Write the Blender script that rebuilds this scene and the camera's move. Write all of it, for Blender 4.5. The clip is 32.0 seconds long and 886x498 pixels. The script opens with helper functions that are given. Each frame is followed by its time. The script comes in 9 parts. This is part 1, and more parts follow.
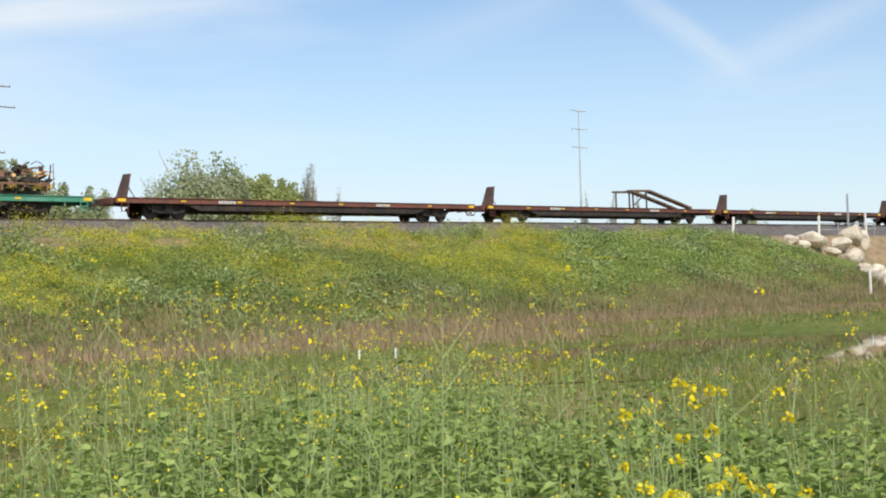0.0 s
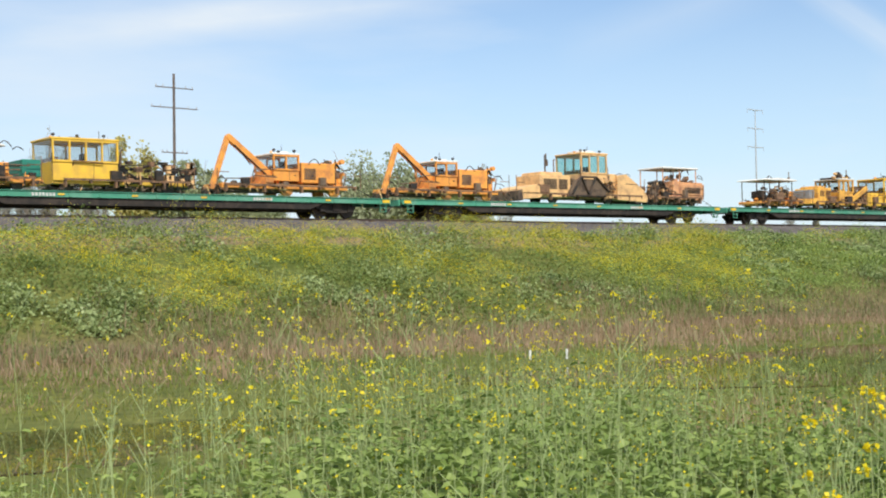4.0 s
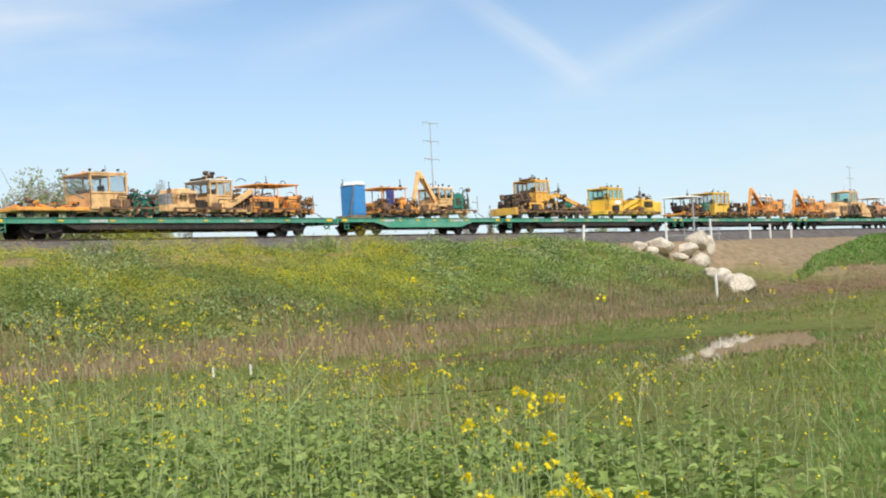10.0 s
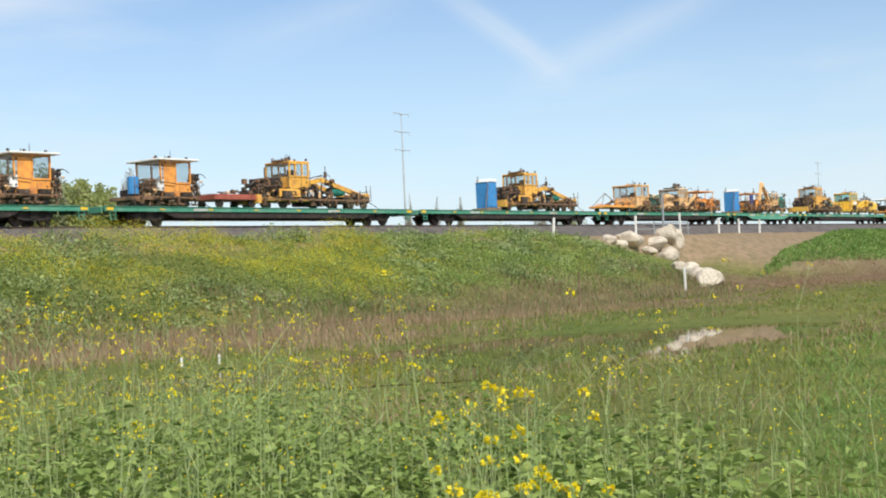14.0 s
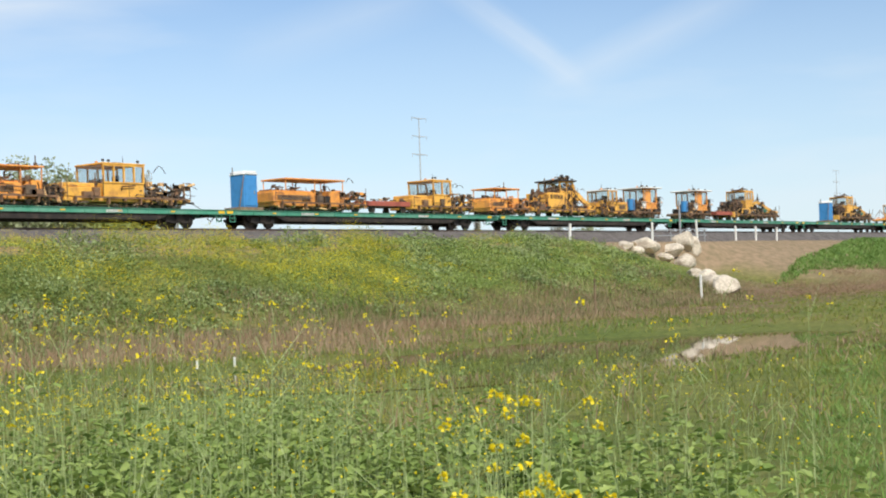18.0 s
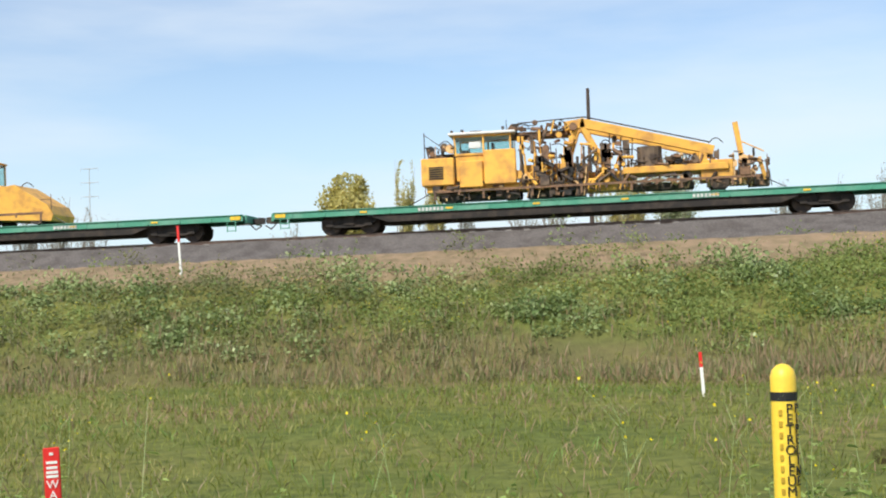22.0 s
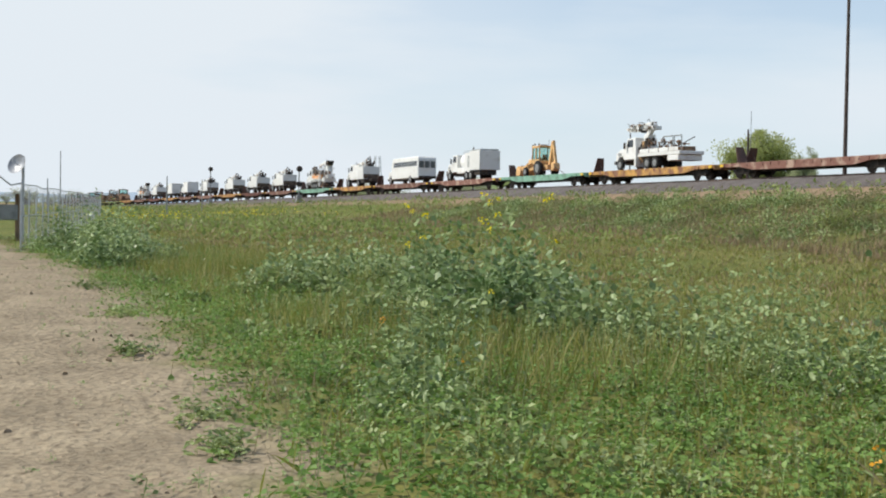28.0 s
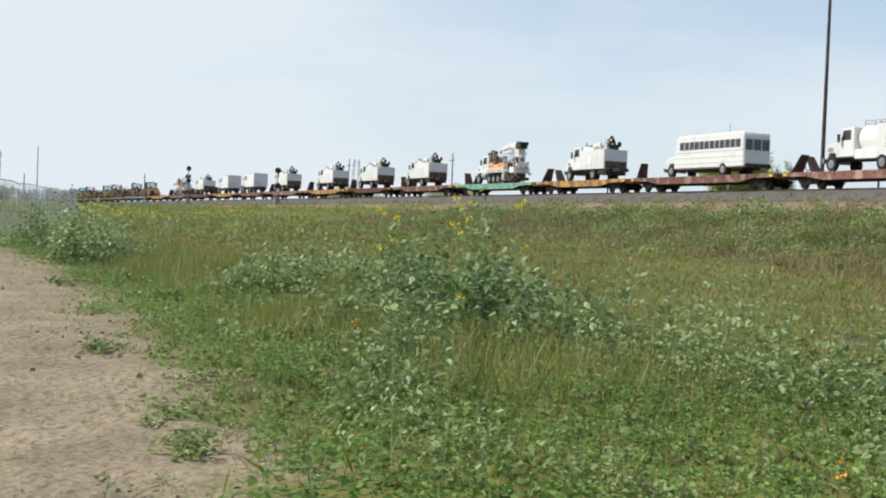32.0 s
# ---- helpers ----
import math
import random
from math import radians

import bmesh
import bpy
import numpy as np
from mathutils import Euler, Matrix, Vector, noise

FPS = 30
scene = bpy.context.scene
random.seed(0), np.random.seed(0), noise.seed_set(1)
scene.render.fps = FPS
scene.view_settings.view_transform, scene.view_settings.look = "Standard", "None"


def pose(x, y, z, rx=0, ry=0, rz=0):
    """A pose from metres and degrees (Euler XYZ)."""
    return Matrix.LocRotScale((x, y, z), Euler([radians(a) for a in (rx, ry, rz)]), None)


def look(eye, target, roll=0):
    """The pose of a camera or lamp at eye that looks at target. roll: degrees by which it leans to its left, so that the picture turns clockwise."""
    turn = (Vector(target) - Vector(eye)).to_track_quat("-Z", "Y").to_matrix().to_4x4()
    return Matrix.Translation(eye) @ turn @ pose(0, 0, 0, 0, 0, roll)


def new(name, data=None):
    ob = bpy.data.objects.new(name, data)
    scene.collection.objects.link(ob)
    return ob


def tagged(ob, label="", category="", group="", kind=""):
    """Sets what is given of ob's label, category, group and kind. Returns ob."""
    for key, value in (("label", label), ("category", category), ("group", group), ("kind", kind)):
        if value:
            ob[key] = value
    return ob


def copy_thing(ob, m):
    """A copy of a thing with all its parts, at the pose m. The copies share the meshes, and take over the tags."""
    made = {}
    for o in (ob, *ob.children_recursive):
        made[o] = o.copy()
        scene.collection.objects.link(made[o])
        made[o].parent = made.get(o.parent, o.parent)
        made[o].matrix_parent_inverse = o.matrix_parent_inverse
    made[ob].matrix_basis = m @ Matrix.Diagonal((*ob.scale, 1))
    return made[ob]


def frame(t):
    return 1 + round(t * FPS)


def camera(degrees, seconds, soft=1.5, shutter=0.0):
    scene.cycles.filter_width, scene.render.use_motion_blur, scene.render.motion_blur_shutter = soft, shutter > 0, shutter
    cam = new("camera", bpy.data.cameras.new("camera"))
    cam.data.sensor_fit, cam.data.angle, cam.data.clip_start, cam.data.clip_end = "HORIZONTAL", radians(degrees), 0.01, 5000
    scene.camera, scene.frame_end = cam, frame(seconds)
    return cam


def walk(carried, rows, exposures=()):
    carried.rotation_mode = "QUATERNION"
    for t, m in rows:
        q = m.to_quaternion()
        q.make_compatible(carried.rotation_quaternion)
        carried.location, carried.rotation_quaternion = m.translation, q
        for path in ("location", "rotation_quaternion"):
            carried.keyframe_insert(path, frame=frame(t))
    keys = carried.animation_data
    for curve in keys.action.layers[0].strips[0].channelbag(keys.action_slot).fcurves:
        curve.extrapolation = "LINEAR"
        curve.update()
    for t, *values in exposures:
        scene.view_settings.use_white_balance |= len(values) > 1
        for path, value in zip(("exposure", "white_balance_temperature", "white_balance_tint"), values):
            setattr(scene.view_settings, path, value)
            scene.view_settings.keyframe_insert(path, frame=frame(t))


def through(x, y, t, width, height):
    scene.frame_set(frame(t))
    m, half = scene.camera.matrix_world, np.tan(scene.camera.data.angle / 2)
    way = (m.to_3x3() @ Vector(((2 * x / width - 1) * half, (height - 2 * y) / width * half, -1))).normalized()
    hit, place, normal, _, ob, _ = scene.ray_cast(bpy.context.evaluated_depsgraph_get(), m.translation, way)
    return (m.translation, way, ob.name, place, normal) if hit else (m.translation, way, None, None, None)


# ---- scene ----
# ---- camera and its path: seconds, place, turn to the left, tilt, lean ----
cam = camera(35.56, 32.0, soft=2.0)
PATH = [
    (0.0, -0.003, 0.038, 1.594, -45.86, 1.636, 1.501), (0.5, -0.029, 0.022, 1.596, -43.421, 1.732, 0.905),
    (1.0, -0.025, 0.045, 1.594, -41.029, 1.836, 0.617), (1.5, -0.043, 0.027, 1.6, -40.21, 1.756, 0.525),
    (2.0, -0.036, 0.04, 1.601, -39.165, 1.682, 0.446), (2.5, -0.027, 0.058, 1.599, -38.61, 1.671, 0.43),
    (3.0, -0.043, 0.031, 1.604, -38.304, 1.67, 0.529), (3.5, -0.037, 0.036, 1.6, -38.575, 1.702, 0.631),
    (5.5, -0.037, 0.039, 1.598, -38.953, 2.127, 1.159), (6.0, -0.038, 0.037, 1.599, -38.904, 2.152, 1.075),
    (6.5, -0.053, 0.006, 1.597, -39.461, 2.089, 0.692), (7.0, -0.026, -0.003, 1.599, -43.252, 1.722, 0.588),
    (7.5, -0.021, -0.006, 1.6, -46.194, 0.775, 0.398), (8.0, 0.014, 0.005, 1.603, -47.911, -0.17, 0.764),
    (8.5, -0.002, -0.02, 1.597, -49.567, 0.246, 1.331), (9.0, 0.032, 0.015, 1.596, -50.56, 0.463, 2.028),
    (9.5, 0.044, 0.032, 1.593, -51.625, 1.544, 2.844), (10.0, 0.038, 0.018, 1.593, -51.884, 1.924, 3.011),
    (10.5, 0.05, 0.038, 1.592, -52.03, 1.914, 3.023), (11.0, 0.041, 0.028, 1.591, -52.011, 2.171, 2.752),
    (11.5, -0.013, -0.013, 1.6, -52.133, 1.999, 2.428), (12.0, -0.003, -0.003, 1.597, -52.461, 1.771, 2.49),
    (12.5, -0.008, -0.01, 1.6, -52.73, 1.609, 2.464), (13.0, 0.0, 0.001, 1.6, -52.94, 1.526, 2.441),
    (13.5, 0.027, 0.02, 1.595, -53.053, 1.531, 2.605), (14.0, 0.005, -0.002, 1.602, -53.112, 1.504, 2.485),
    (14.5, 0.002, -0.008, 1.6, -53.206, 1.4, 2.589), (15.0, -0.005, -0.016, 1.607, -52.976, 1.451, 2.522),
    (15.5, -0.006, -0.024, 1.607, -52.501, 1.739, 2.41), (17.5, -0.024, -0.04, 1.609, -52.602, 1.796, 2.0),
    (18.0, -0.034, -0.056, 1.614, -52.44, 1.719, 1.925), (18.5, 0.021, -0.029, 1.616, -52.071, 1.662, 2.195),
    (19.0, -0.075, -0.085, 1.622, -50.497, 1.713, 2.362), (19.5, -0.07, -0.034, 1.621, -45.259, 1.8, 2.432),
    (20.0, -0.082, 0.019, 1.619, -36.172, 2.647, 2.614), (20.4, -0.264, 0.275, 1.609, -27.504, 3.031, 2.222),
    (20.7, -0.282, 0.254, 1.594, -22.197, 3.045, 2.234), (21.0, -0.317, 0.307, 1.581, -15.863, 2.973, 2.519),
    (21.3, -0.358, 0.319, 1.573, -9.531, 3.143, 2.53), (21.5, -0.389, 0.384, 1.575, -4.627, 2.913, 2.176),
    (22.0, -0.488, 0.479, 1.579, 7.746, 2.458, 1.697), (22.2, -0.557, 0.56, 1.569, 13.015, 2.383, 1.396),
    (22.5, -0.562, 0.505, 1.569, 20.602, 2.429, 0.956), (23.0, -0.609, 0.506, 1.57, 31.475, 2.549, 1.169),
    (23.5, -0.676, 0.5, 1.557, 39.755, 1.677, 0.833), (24.0, -0.774, 0.701, 1.556, 47.52, 0.725, 0.688),
    (24.5, -0.88, 0.756, 1.553, 53.141, 0.626, 0.776), (25.0, -0.86, 0.716, 1.55, 57.041, 0.555, -0.061),
    (25.5, -0.801, 0.675, 1.544, 61.587, -0.085, 0.032), (26.0, -0.787, 0.663, 1.539, 65.501, -1.224, -0.011),
    (26.5, -0.816, 0.671, 1.546, 67.734, -1.844, -0.1), (28.5, -0.844, 0.823, 1.523, 67.988, -1.522, -1.197),
    (29.0, -0.846, 0.83, 1.522, 68.218, -1.267, -1.351), (29.5, -0.859, 0.849, 1.52, 67.962, -1.259, -1.565),
    (30.0, -0.856, 0.851, 1.521, 67.748, -1.333, -1.533), (30.5, -0.867, 0.856, 1.517, 67.542, -1.299, -1.756),
    (31.0, -0.848, 0.846, 1.514, 67.374, -1.438, -2.109), (31.5, -0.853, 0.844, 1.513, 67.286, -1.598, -2.221),
    (32.0, -0.859, 0.839, 1.518, 66.988, -1.44, -2.337),
]


def aim(x, y, z, turn, tilt, lean):
    return pose(x, y, z, 90 + tilt, 0, turn) @ pose(0, 0, 0, 0, 0, -lean)


walk(cam, [(r[0], aim(*r[1:])) for r in PATH],
     exposures=[(0, 0.0), (19, 0.0), (21, 0.05), (22.8, 0.12), (24, 0.07), (25, -0.02), (26, -0.08), (32, -0.08)])

# ---- daylight ----
SUN_TURN, SUN_HIGH = 156.0, 46.0
world = bpy.data.worlds.new("sky")
scene.world = world
world.use_nodes = True
wn, wl = world.node_tree.nodes, world.node_tree.links
wn.clear()
sky = wn.new("ShaderNodeTexSky")
sky.sky_type = "NISHITA"
sky.sun_disc = False
sky.sun_elevation = radians(SUN_HIGH)
sky.sun_rotation = radians(-SUN_TURN)
sky.air_density, sky.dust_density, sky.ozone_density = 0.95, 0.15, 3.0
# thin high cloud streaks over the blue
wtc = wn.new("ShaderNodeTexCoord")
wmap = wn.new("ShaderNodeMapping")
wmap.inputs["Scale"].default_value = (1.3, 1.3, 6.5)
wmap.inputs["Rotation"].default_value = (0.10, 0.16, 0.3)
wno = wn.new("ShaderNodeTexNoise")
wno.inputs["Scale"].default_value = 1.7
wno.inputs["Detail"].default_value = 7
wno.inputs["Roughness"].default_value = 0.5
wra = wn.new("ShaderNodeMapRange")
wra.inputs[1].default_value, wra.inputs[2].default_value = 0.42, 0.70
wra.inputs[3].default_value, wra.inputs[4].default_value = 0.02, 0.74
wmx = wn.new("ShaderNodeMix")
wmx.data_type = "RGBA"
wmx.inputs["B"].default_value = (5.85, 6.35, 6.8, 1)
# old contrails: plane of the streak, its middle, half width, half length, thickness
TRAILS = [
    ((0.1984, 0.1072, -0.9742), (0.5233, 0.8289, 0.1978), 0.016, 0.200, 0.55),
    ((-0.2212, 0.5776, -0.7858), (0.8115, 0.5559, 0.1802), 0.011, 0.075, 0.50),
    ((-0.3269, 0.2638, 0.9075), (0.8618, 0.4773, 0.1717), 0.018, 0.095, 0.50),
    ((0.3282, -0.0917, -0.9402), (0.7342, 0.6509, 0.1928), 0.022, 0.090, 0.35),
    ((-0.2260, 0.5933, -0.7726), (0.8124, 0.5524, 0.1866), 0.009, 0.060, 0.35),
    ((0.2741, 0.0701, -0.9591), (0.5374, 0.8159, 0.2133), 0.020, 0.150, 0.40),
]


def cloud_math(op, a, b=None, c=None):
    k = wn.new("ShaderNodeMath")
    k.operation = op
    k.use_clamp = op in ("MULTIPLY_ADD", "ADD")
    for i, v in enumerate((a, b, c)):
        if v is None:
            continue
        if isinstance(v, (int, float)):
            k.inputs[i].default_value = v
        else:
            wl.new(v, k.inputs[i])
    return k.outputs[0]


def cloud_dot(v, axis):
    k = wn.new("ShaderNodeVectorMath")
    k.operation = "DOT_PRODUCT"
    k.inputs[1].default_value = axis
    wl.new(v, k.inputs[0])
    return k.outputs["Value"]


wisp = wn.new("ShaderNodeTexNoise")
wisp.inputs["Scale"].default_value, wisp.inputs["Detail"].default_value = 9, 6
wl.new(wtc.outputs["Generated"], wisp.inputs["Vector"])
wcov = wra.outputs["Result"]
for axis, mid, half, reach, thick in TRAILS:
    off = cloud_math("ABSOLUTE", cloud_dot(wtc.outputs["Generated"], axis))
    band = cloud_math("MULTIPLY_ADD", off, -1 / half, 1.0)
    far = cloud_math("MULTIPLY_ADD", cloud_dot(wtc.outputs["Generated"], mid), 1 / (1 - math.cos(reach)), 1 - 1 / (1 - math.cos(reach)))
    amount = cloud_math("MULTIPLY", cloud_math("MULTIPLY", band, far), cloud_math("MULTIPLY", wisp.outputs["Fac"], thick * 1.25))
    wcov = cloud_math("ADD", wcov, amount)
# the veil thickens towards the open fields
veil = cloud_math("MULTIPLY_ADD", cloud_dot(wtc.outputs["Generated"], (-0.98, -0.2, 0.0)), 0.54, -0.05)
wcov = cloud_math("ADD", wcov, veil)
wcov = cloud_math("ADD", wcov, cloud_math("MULTIPLY_ADD", cloud_dot(wtc.outputs["Generated"], (-0.98, -0.2, 0.0)), 2.6, -2.0))
wbg = wn.new("ShaderNodeBackground")
wbg.inputs["Strength"].default_value = 0.14
wout = wn.new("ShaderNodeOutputWorld")
wl.new(wtc.outputs["Generated"], wmap.inputs["Vector"])
wl.new(wmap.outputs["Vector"], wno.inputs["Vector"])
wl.new(wno.outputs["Fac"], wra.inputs["Value"])
wl.new(wcov, wmx.inputs["Factor"])
# pale blue haze low over the horizon
whz = wn.new("ShaderNodeMix")
whz.data_type = "RGBA"
whz.inputs["B"].default_value = (4.5, 5.55, 6.4, 1)
wl.new(sky.outputs["Color"], whz.inputs["A"])
wl.new(cloud_math("MULTIPLY", cloud_math("MULTIPLY_ADD", cloud_dot(wtc.outputs["Generated"], (0, 0, 1)), -4.5, 1.0), 0.8), whz.inputs["Factor"])
wl.new(whz.outputs["Result"], wmx.inputs["A"])
wl.new(wmx.outputs["Result"], wbg.inputs["Color"])
wl.new(wbg.outputs["Background"], wout.inputs["Surface"])

sun = new("sun", bpy.data.lights.new("sun", "SUN"))
sun.data.energy, sun.data.angle, sun.data.color = 4.6, radians(0.6), (1.0, 0.95, 0.86)
_a, _e = radians(SUN_TURN), radians(SUN_HIGH)
SUN_TO = Vector((-math.sin(_a) * math.cos(_e), math.cos(_a) * math.cos(_e), math.sin(_e)))
sun.matrix_world = look(SUN_TO * 300, (0, 0, 0))


# ---- materials ----
def mat(name, rgb, rough=0.6, metal=0.0, var=0.25, scale=3.0, bump=0.0, rgb2=None, fine=40.0, obj=0.0, spec=0.4, cover=(0.45, 0.65)):
    """Paint or stone with two scales of variation; rgb2: worn or dirty patches; obj: shade from piece to piece."""
    m = bpy.data.materials.new(name)
    m.use_nodes = True
    n, l = m.node_tree.nodes, m.node_tree.links
    bs = n["Principled BSDF"]
    bs.inputs["Roughness"].default_value = rough
    bs.inputs["Metallic"].default_value = metal
    bs.inputs["Specular IOR Level"].default_value = spec
    tc = n.new("ShaderNodeTexCoord")
    n1 = n.new("ShaderNodeTexNoise")
    n1.inputs["Scale"].default_value, n1.inputs["Detail"].default_value = scale, 6
    n2 = n.new("ShaderNodeTexNoise")
    n2.inputs["Scale"].default_value, n2.inputs["Detail"].default_value = fine, 3
    l.new(tc.outputs["Object"], n1.inputs["Vector"])
    l.new(tc.outputs["Object"], n2.inputs["Vector"])
    mr = n.new("ShaderNodeMapRange")
    mr.inputs[1].default_value, mr.inputs[2].default_value = cover
    l.new(n1.outputs["Fac"], mr.inputs["Value"])
    mx = n.new("ShaderNodeMix")
    mx.data_type = "RGBA"
    c2 = rgb2 or tuple(c * (1 - var) for c in rgb)
    mx.inputs["A"].default_value = (*rgb, 1)
    mx.inputs["B"].default_value = (*c2, 1)
    l.new(mr.outputs["Result"], mx.inputs["Factor"])
    hs = n.new("ShaderNodeHueSaturation")
    m2 = n.new("ShaderNodeMapRange")
    m2.inputs[1].default_value, m2.inputs[2].default_value = 0.3, 0.7
    m2.inputs[3].default_value, m2.inputs[4].default_value = 1 - var * 0.6, 1 + var * 0.6
    l.new(n2.outputs["Fac"], m2.inputs["Value"])
    if obj:
        oi = n.new("ShaderNodeObjectInfo")
        m3 = n.new("ShaderNodeMapRange")
        m3.inputs[3].default_value, m3.inputs[4].default_value = 1 - obj, 1 + obj
        l.new(oi.outputs["Random"], m3.inputs["Value"])
        mm = n.new("ShaderNodeMath")
        mm.operation = "MULTIPLY"
        l.new(m2.outputs["Result"], mm.inputs[0])
        l.new(m3.outputs["Result"], mm.inputs[1])
        l.new(mm.outputs[0], hs.inputs["Value"])
    else:
        l.new(m2.outputs["Result"], hs.inputs["Value"])
    l.new(mx.outputs["Result"], hs.inputs["Color"])
    l.new(hs.outputs["Color"], bs.inputs["Base Color"])
    if bump:
        bp = n.new("ShaderNodeBump")
        bp.inputs["Strength"].default_value, bp.inputs["Distance"].default_value = bump, 0.02
        l.new(n2.outputs["Fac"], bp.inputs["Height"])
        l.new(bp.outputs["Normal"], bs.inputs["Normal"])
    return m


def leaf_mat(name, rgb, rgb2, through=0.35, rough=0.55, tint=0.35):
    """Leaves: each leaf its own shade between two greens, some light passes through."""
    m = bpy.data.materials.new(name)
    m.use_nodes = True
    n, l = m.node_tree.nodes, m.node_tree.links
    bs = n["Principled BSDF"]
    bs.inputs["Roughness"].default_value = rough
    bs.inputs["Specular IOR Level"].default_value = 0.35
    ge = n.new("ShaderNodeNewGeometry")
    tc = n.new("ShaderNodeTexCoord")
    no = n.new("ShaderNodeTexNoise")
    no.inputs["Scale"].default_value, no.inputs["Detail"].default_value = 0.35, 3
    l.new(tc.outputs["Object"], no.inputs["Vector"])
    ad = n.new("ShaderNodeMath")
    ad.operation = "MULTIPLY_ADD"
    ad.inputs[1].default_value = 0.6
    l.new(ge.outputs["Random Per Island"], ad.inputs[0])
    mr = n.new("ShaderNodeMapRange")
    mr.inputs[1].default_value, mr.inputs[2].default_value = 0.35, 0.65
    mr.inputs[3].default_value, mr.inputs[4].default_value = -0.1, 0.5
    l.new(no.outputs["Fac"], mr.inputs["Value"])
    l.new(mr.outputs["Result"], ad.inputs[2])
    mx = n.new("ShaderNodeMix")
    mx.data_type = "RGBA"
    mx.inputs["A"].default_value, mx.inputs["B"].default_value = (*rgb, 1), (*rgb2, 1)
    l.new(ad.outputs[0], mx.inputs["Factor"])
    l.new(mx.outputs["Result"], bs.inputs["Base Color"])
    tr = n.new("ShaderNodeBsdfTranslucent")
    l.new(mx.outputs["Result"], tr.inputs["Color"])
    ms = n.new("ShaderNodeMixShader")
    ms.inputs[0].default_value = through
    l.new(bs.outputs[0], ms.inputs[1])
    l.new(tr.outputs[0], ms.inputs[2])
    l.new(ms.outputs[0], n["Material Output"].inputs["Surface"])
    return m


def glass_mat(name, rgb, rough=0.06):
    """Tinted glass: mostly clear, with a mirror film on top."""
    m = bpy.data.materials.new(name)
    m.use_nodes = True
    n, l = m.node_tree.nodes, m.node_tree.links
    clear = n.new("ShaderNodeBsdfTransparent")
    clear.inputs["Color"].default_value = (*rgb, 1)
    shine = n.new("ShaderNodeBsdfGlossy")
    shine.inputs["Color"].default_value = (0.8, 0.8, 0.8, 1)
    shine.inputs["Roughness"].default_value = rough
    fr = n.new("ShaderNodeLayerWeight")
    fr.inputs["Blend"].default_value = 0.5
    pw = n.new("ShaderNodeMath")
    pw.operation = "POWER"
    pw.inputs[1].default_value = 4.0
    l.new(fr.outputs["Facing"], pw.inputs[0])
    ad = n.new("ShaderNodeMath")
    ad.operation = "MULTIPLY_ADD"
    ad.inputs[1].default_value, ad.inputs[2].default_value = 0.5, 0.05
    l.new(pw.outputs[0], ad.inputs[0])
    ms = n.new("ShaderNodeMixShader")
    l.new(ad.outputs[0], ms.inputs[0])
    l.new(clear.outputs[0], ms.inputs[1])
    l.new(shine.outputs[0], ms.inputs[2])
    l.new(ms.outputs[0], n["Material Output"].inputs["Surface"])
    return m


YELLOW = mat("yellow_paint", (0.82, 0.44, 0.075), 0.5, var=0.28, scale=1.9, rgb2=(0.56, 0.28, 0.07), bump=0.1, obj=0.10)
LEMON = mat("lemon_paint", (0.85, 0.53, 0.06), 0.45, var=0.2, scale=1.4, rgb2=(0.66, 0.40, 0.07), bump=0.1, obj=0.06)
ORANGE = mat("orange_paint", (0.83, 0.35, 0.07), 0.5, var=0.28, scale=1.9, rgb2=(0.55, 0.22, 0.07), bump=0.1, obj=0.10)
TAN = mat("sun_faded_paint", (0.80, 0.50, 0.22), 0.6, var=0.28, scale=1.7, rgb2=(0.55, 0.33, 0.16), bump=0.1, obj=0.08)
FADED = mat("faded_rusty_orange", (0.66, 0.34, 0.16), 0.65, var=0.35, scale=2.4, rgb2=(0.40, 0.20, 0.12), bump=0.1, obj=0.08)
BLACK = mat("oily_steel", (0.030, 0.027, 0.024), 0.55, 0.2, var=0.5, scale=3, rgb2=(0.09, 0.06, 0.04))
DUSTY = mat("dusty_steel", (0.17, 0.12, 0.08), 0.75, 0.1, var=0.5, scale=2.5, rgb2=(0.07, 0.05, 0.04), obj=0.2)
GREENCAR = mat("green_car_paint", (0.070, 0.285, 0.185), 0.6, var=0.35, scale=0.9, rgb2=(0.13, 0.33, 0.23), bump=0.1, obj=0.12)
BROWNCAR = mat("brown_car_paint", (0.165, 0.060, 0.040), 0.7, var=0.35, scale=0.8, rgb2=(0.10, 0.05, 0.04), bump=0.15, obj=0.2)
REDCAR = mat("red_oxide_paint", (0.19, 0.092, 0.068), 0.75, var=0.45, scale=1.1, rgb2=(0.36, 0.25, 0.19), bump=0.15, obj=0.2, cover=(0.52, 0.66))
PLATERUST = mat("rusty_plate_steel", (0.105, 0.058, 0.046), 0.8, var=0.4, scale=1.4, rgb2=(0.065, 0.045, 0.04), bump=0.15, obj=0.15)
RUSTYEL = mat("rusty_yellow_paint", (0.56, 0.32, 0.09), 0.75, var=0.4, scale=1.2, rgb2=(0.24, 0.12, 0.07), bump=0.15, cover=(0.4, 0.6))
PALEGREEN = mat("pale_green_paint", (0.22, 0.41, 0.30), 0.65, var=0.3, scale=1.2, rgb2=(0.16, 0.27, 0.20))
MOSSCAR = mat("faded_yellow_green_paint", (0.26, 0.27, 0.10), 0.7, var=0.35, scale=0.9, rgb2=(0.18, 0.18, 0.09), bump=0.1)
UNDER = mat("underframe_steel", (0.028, 0.024, 0.021), 0.8, 0.1, var=0.5, scale=2, rgb2=(0.06, 0.045, 0.035))
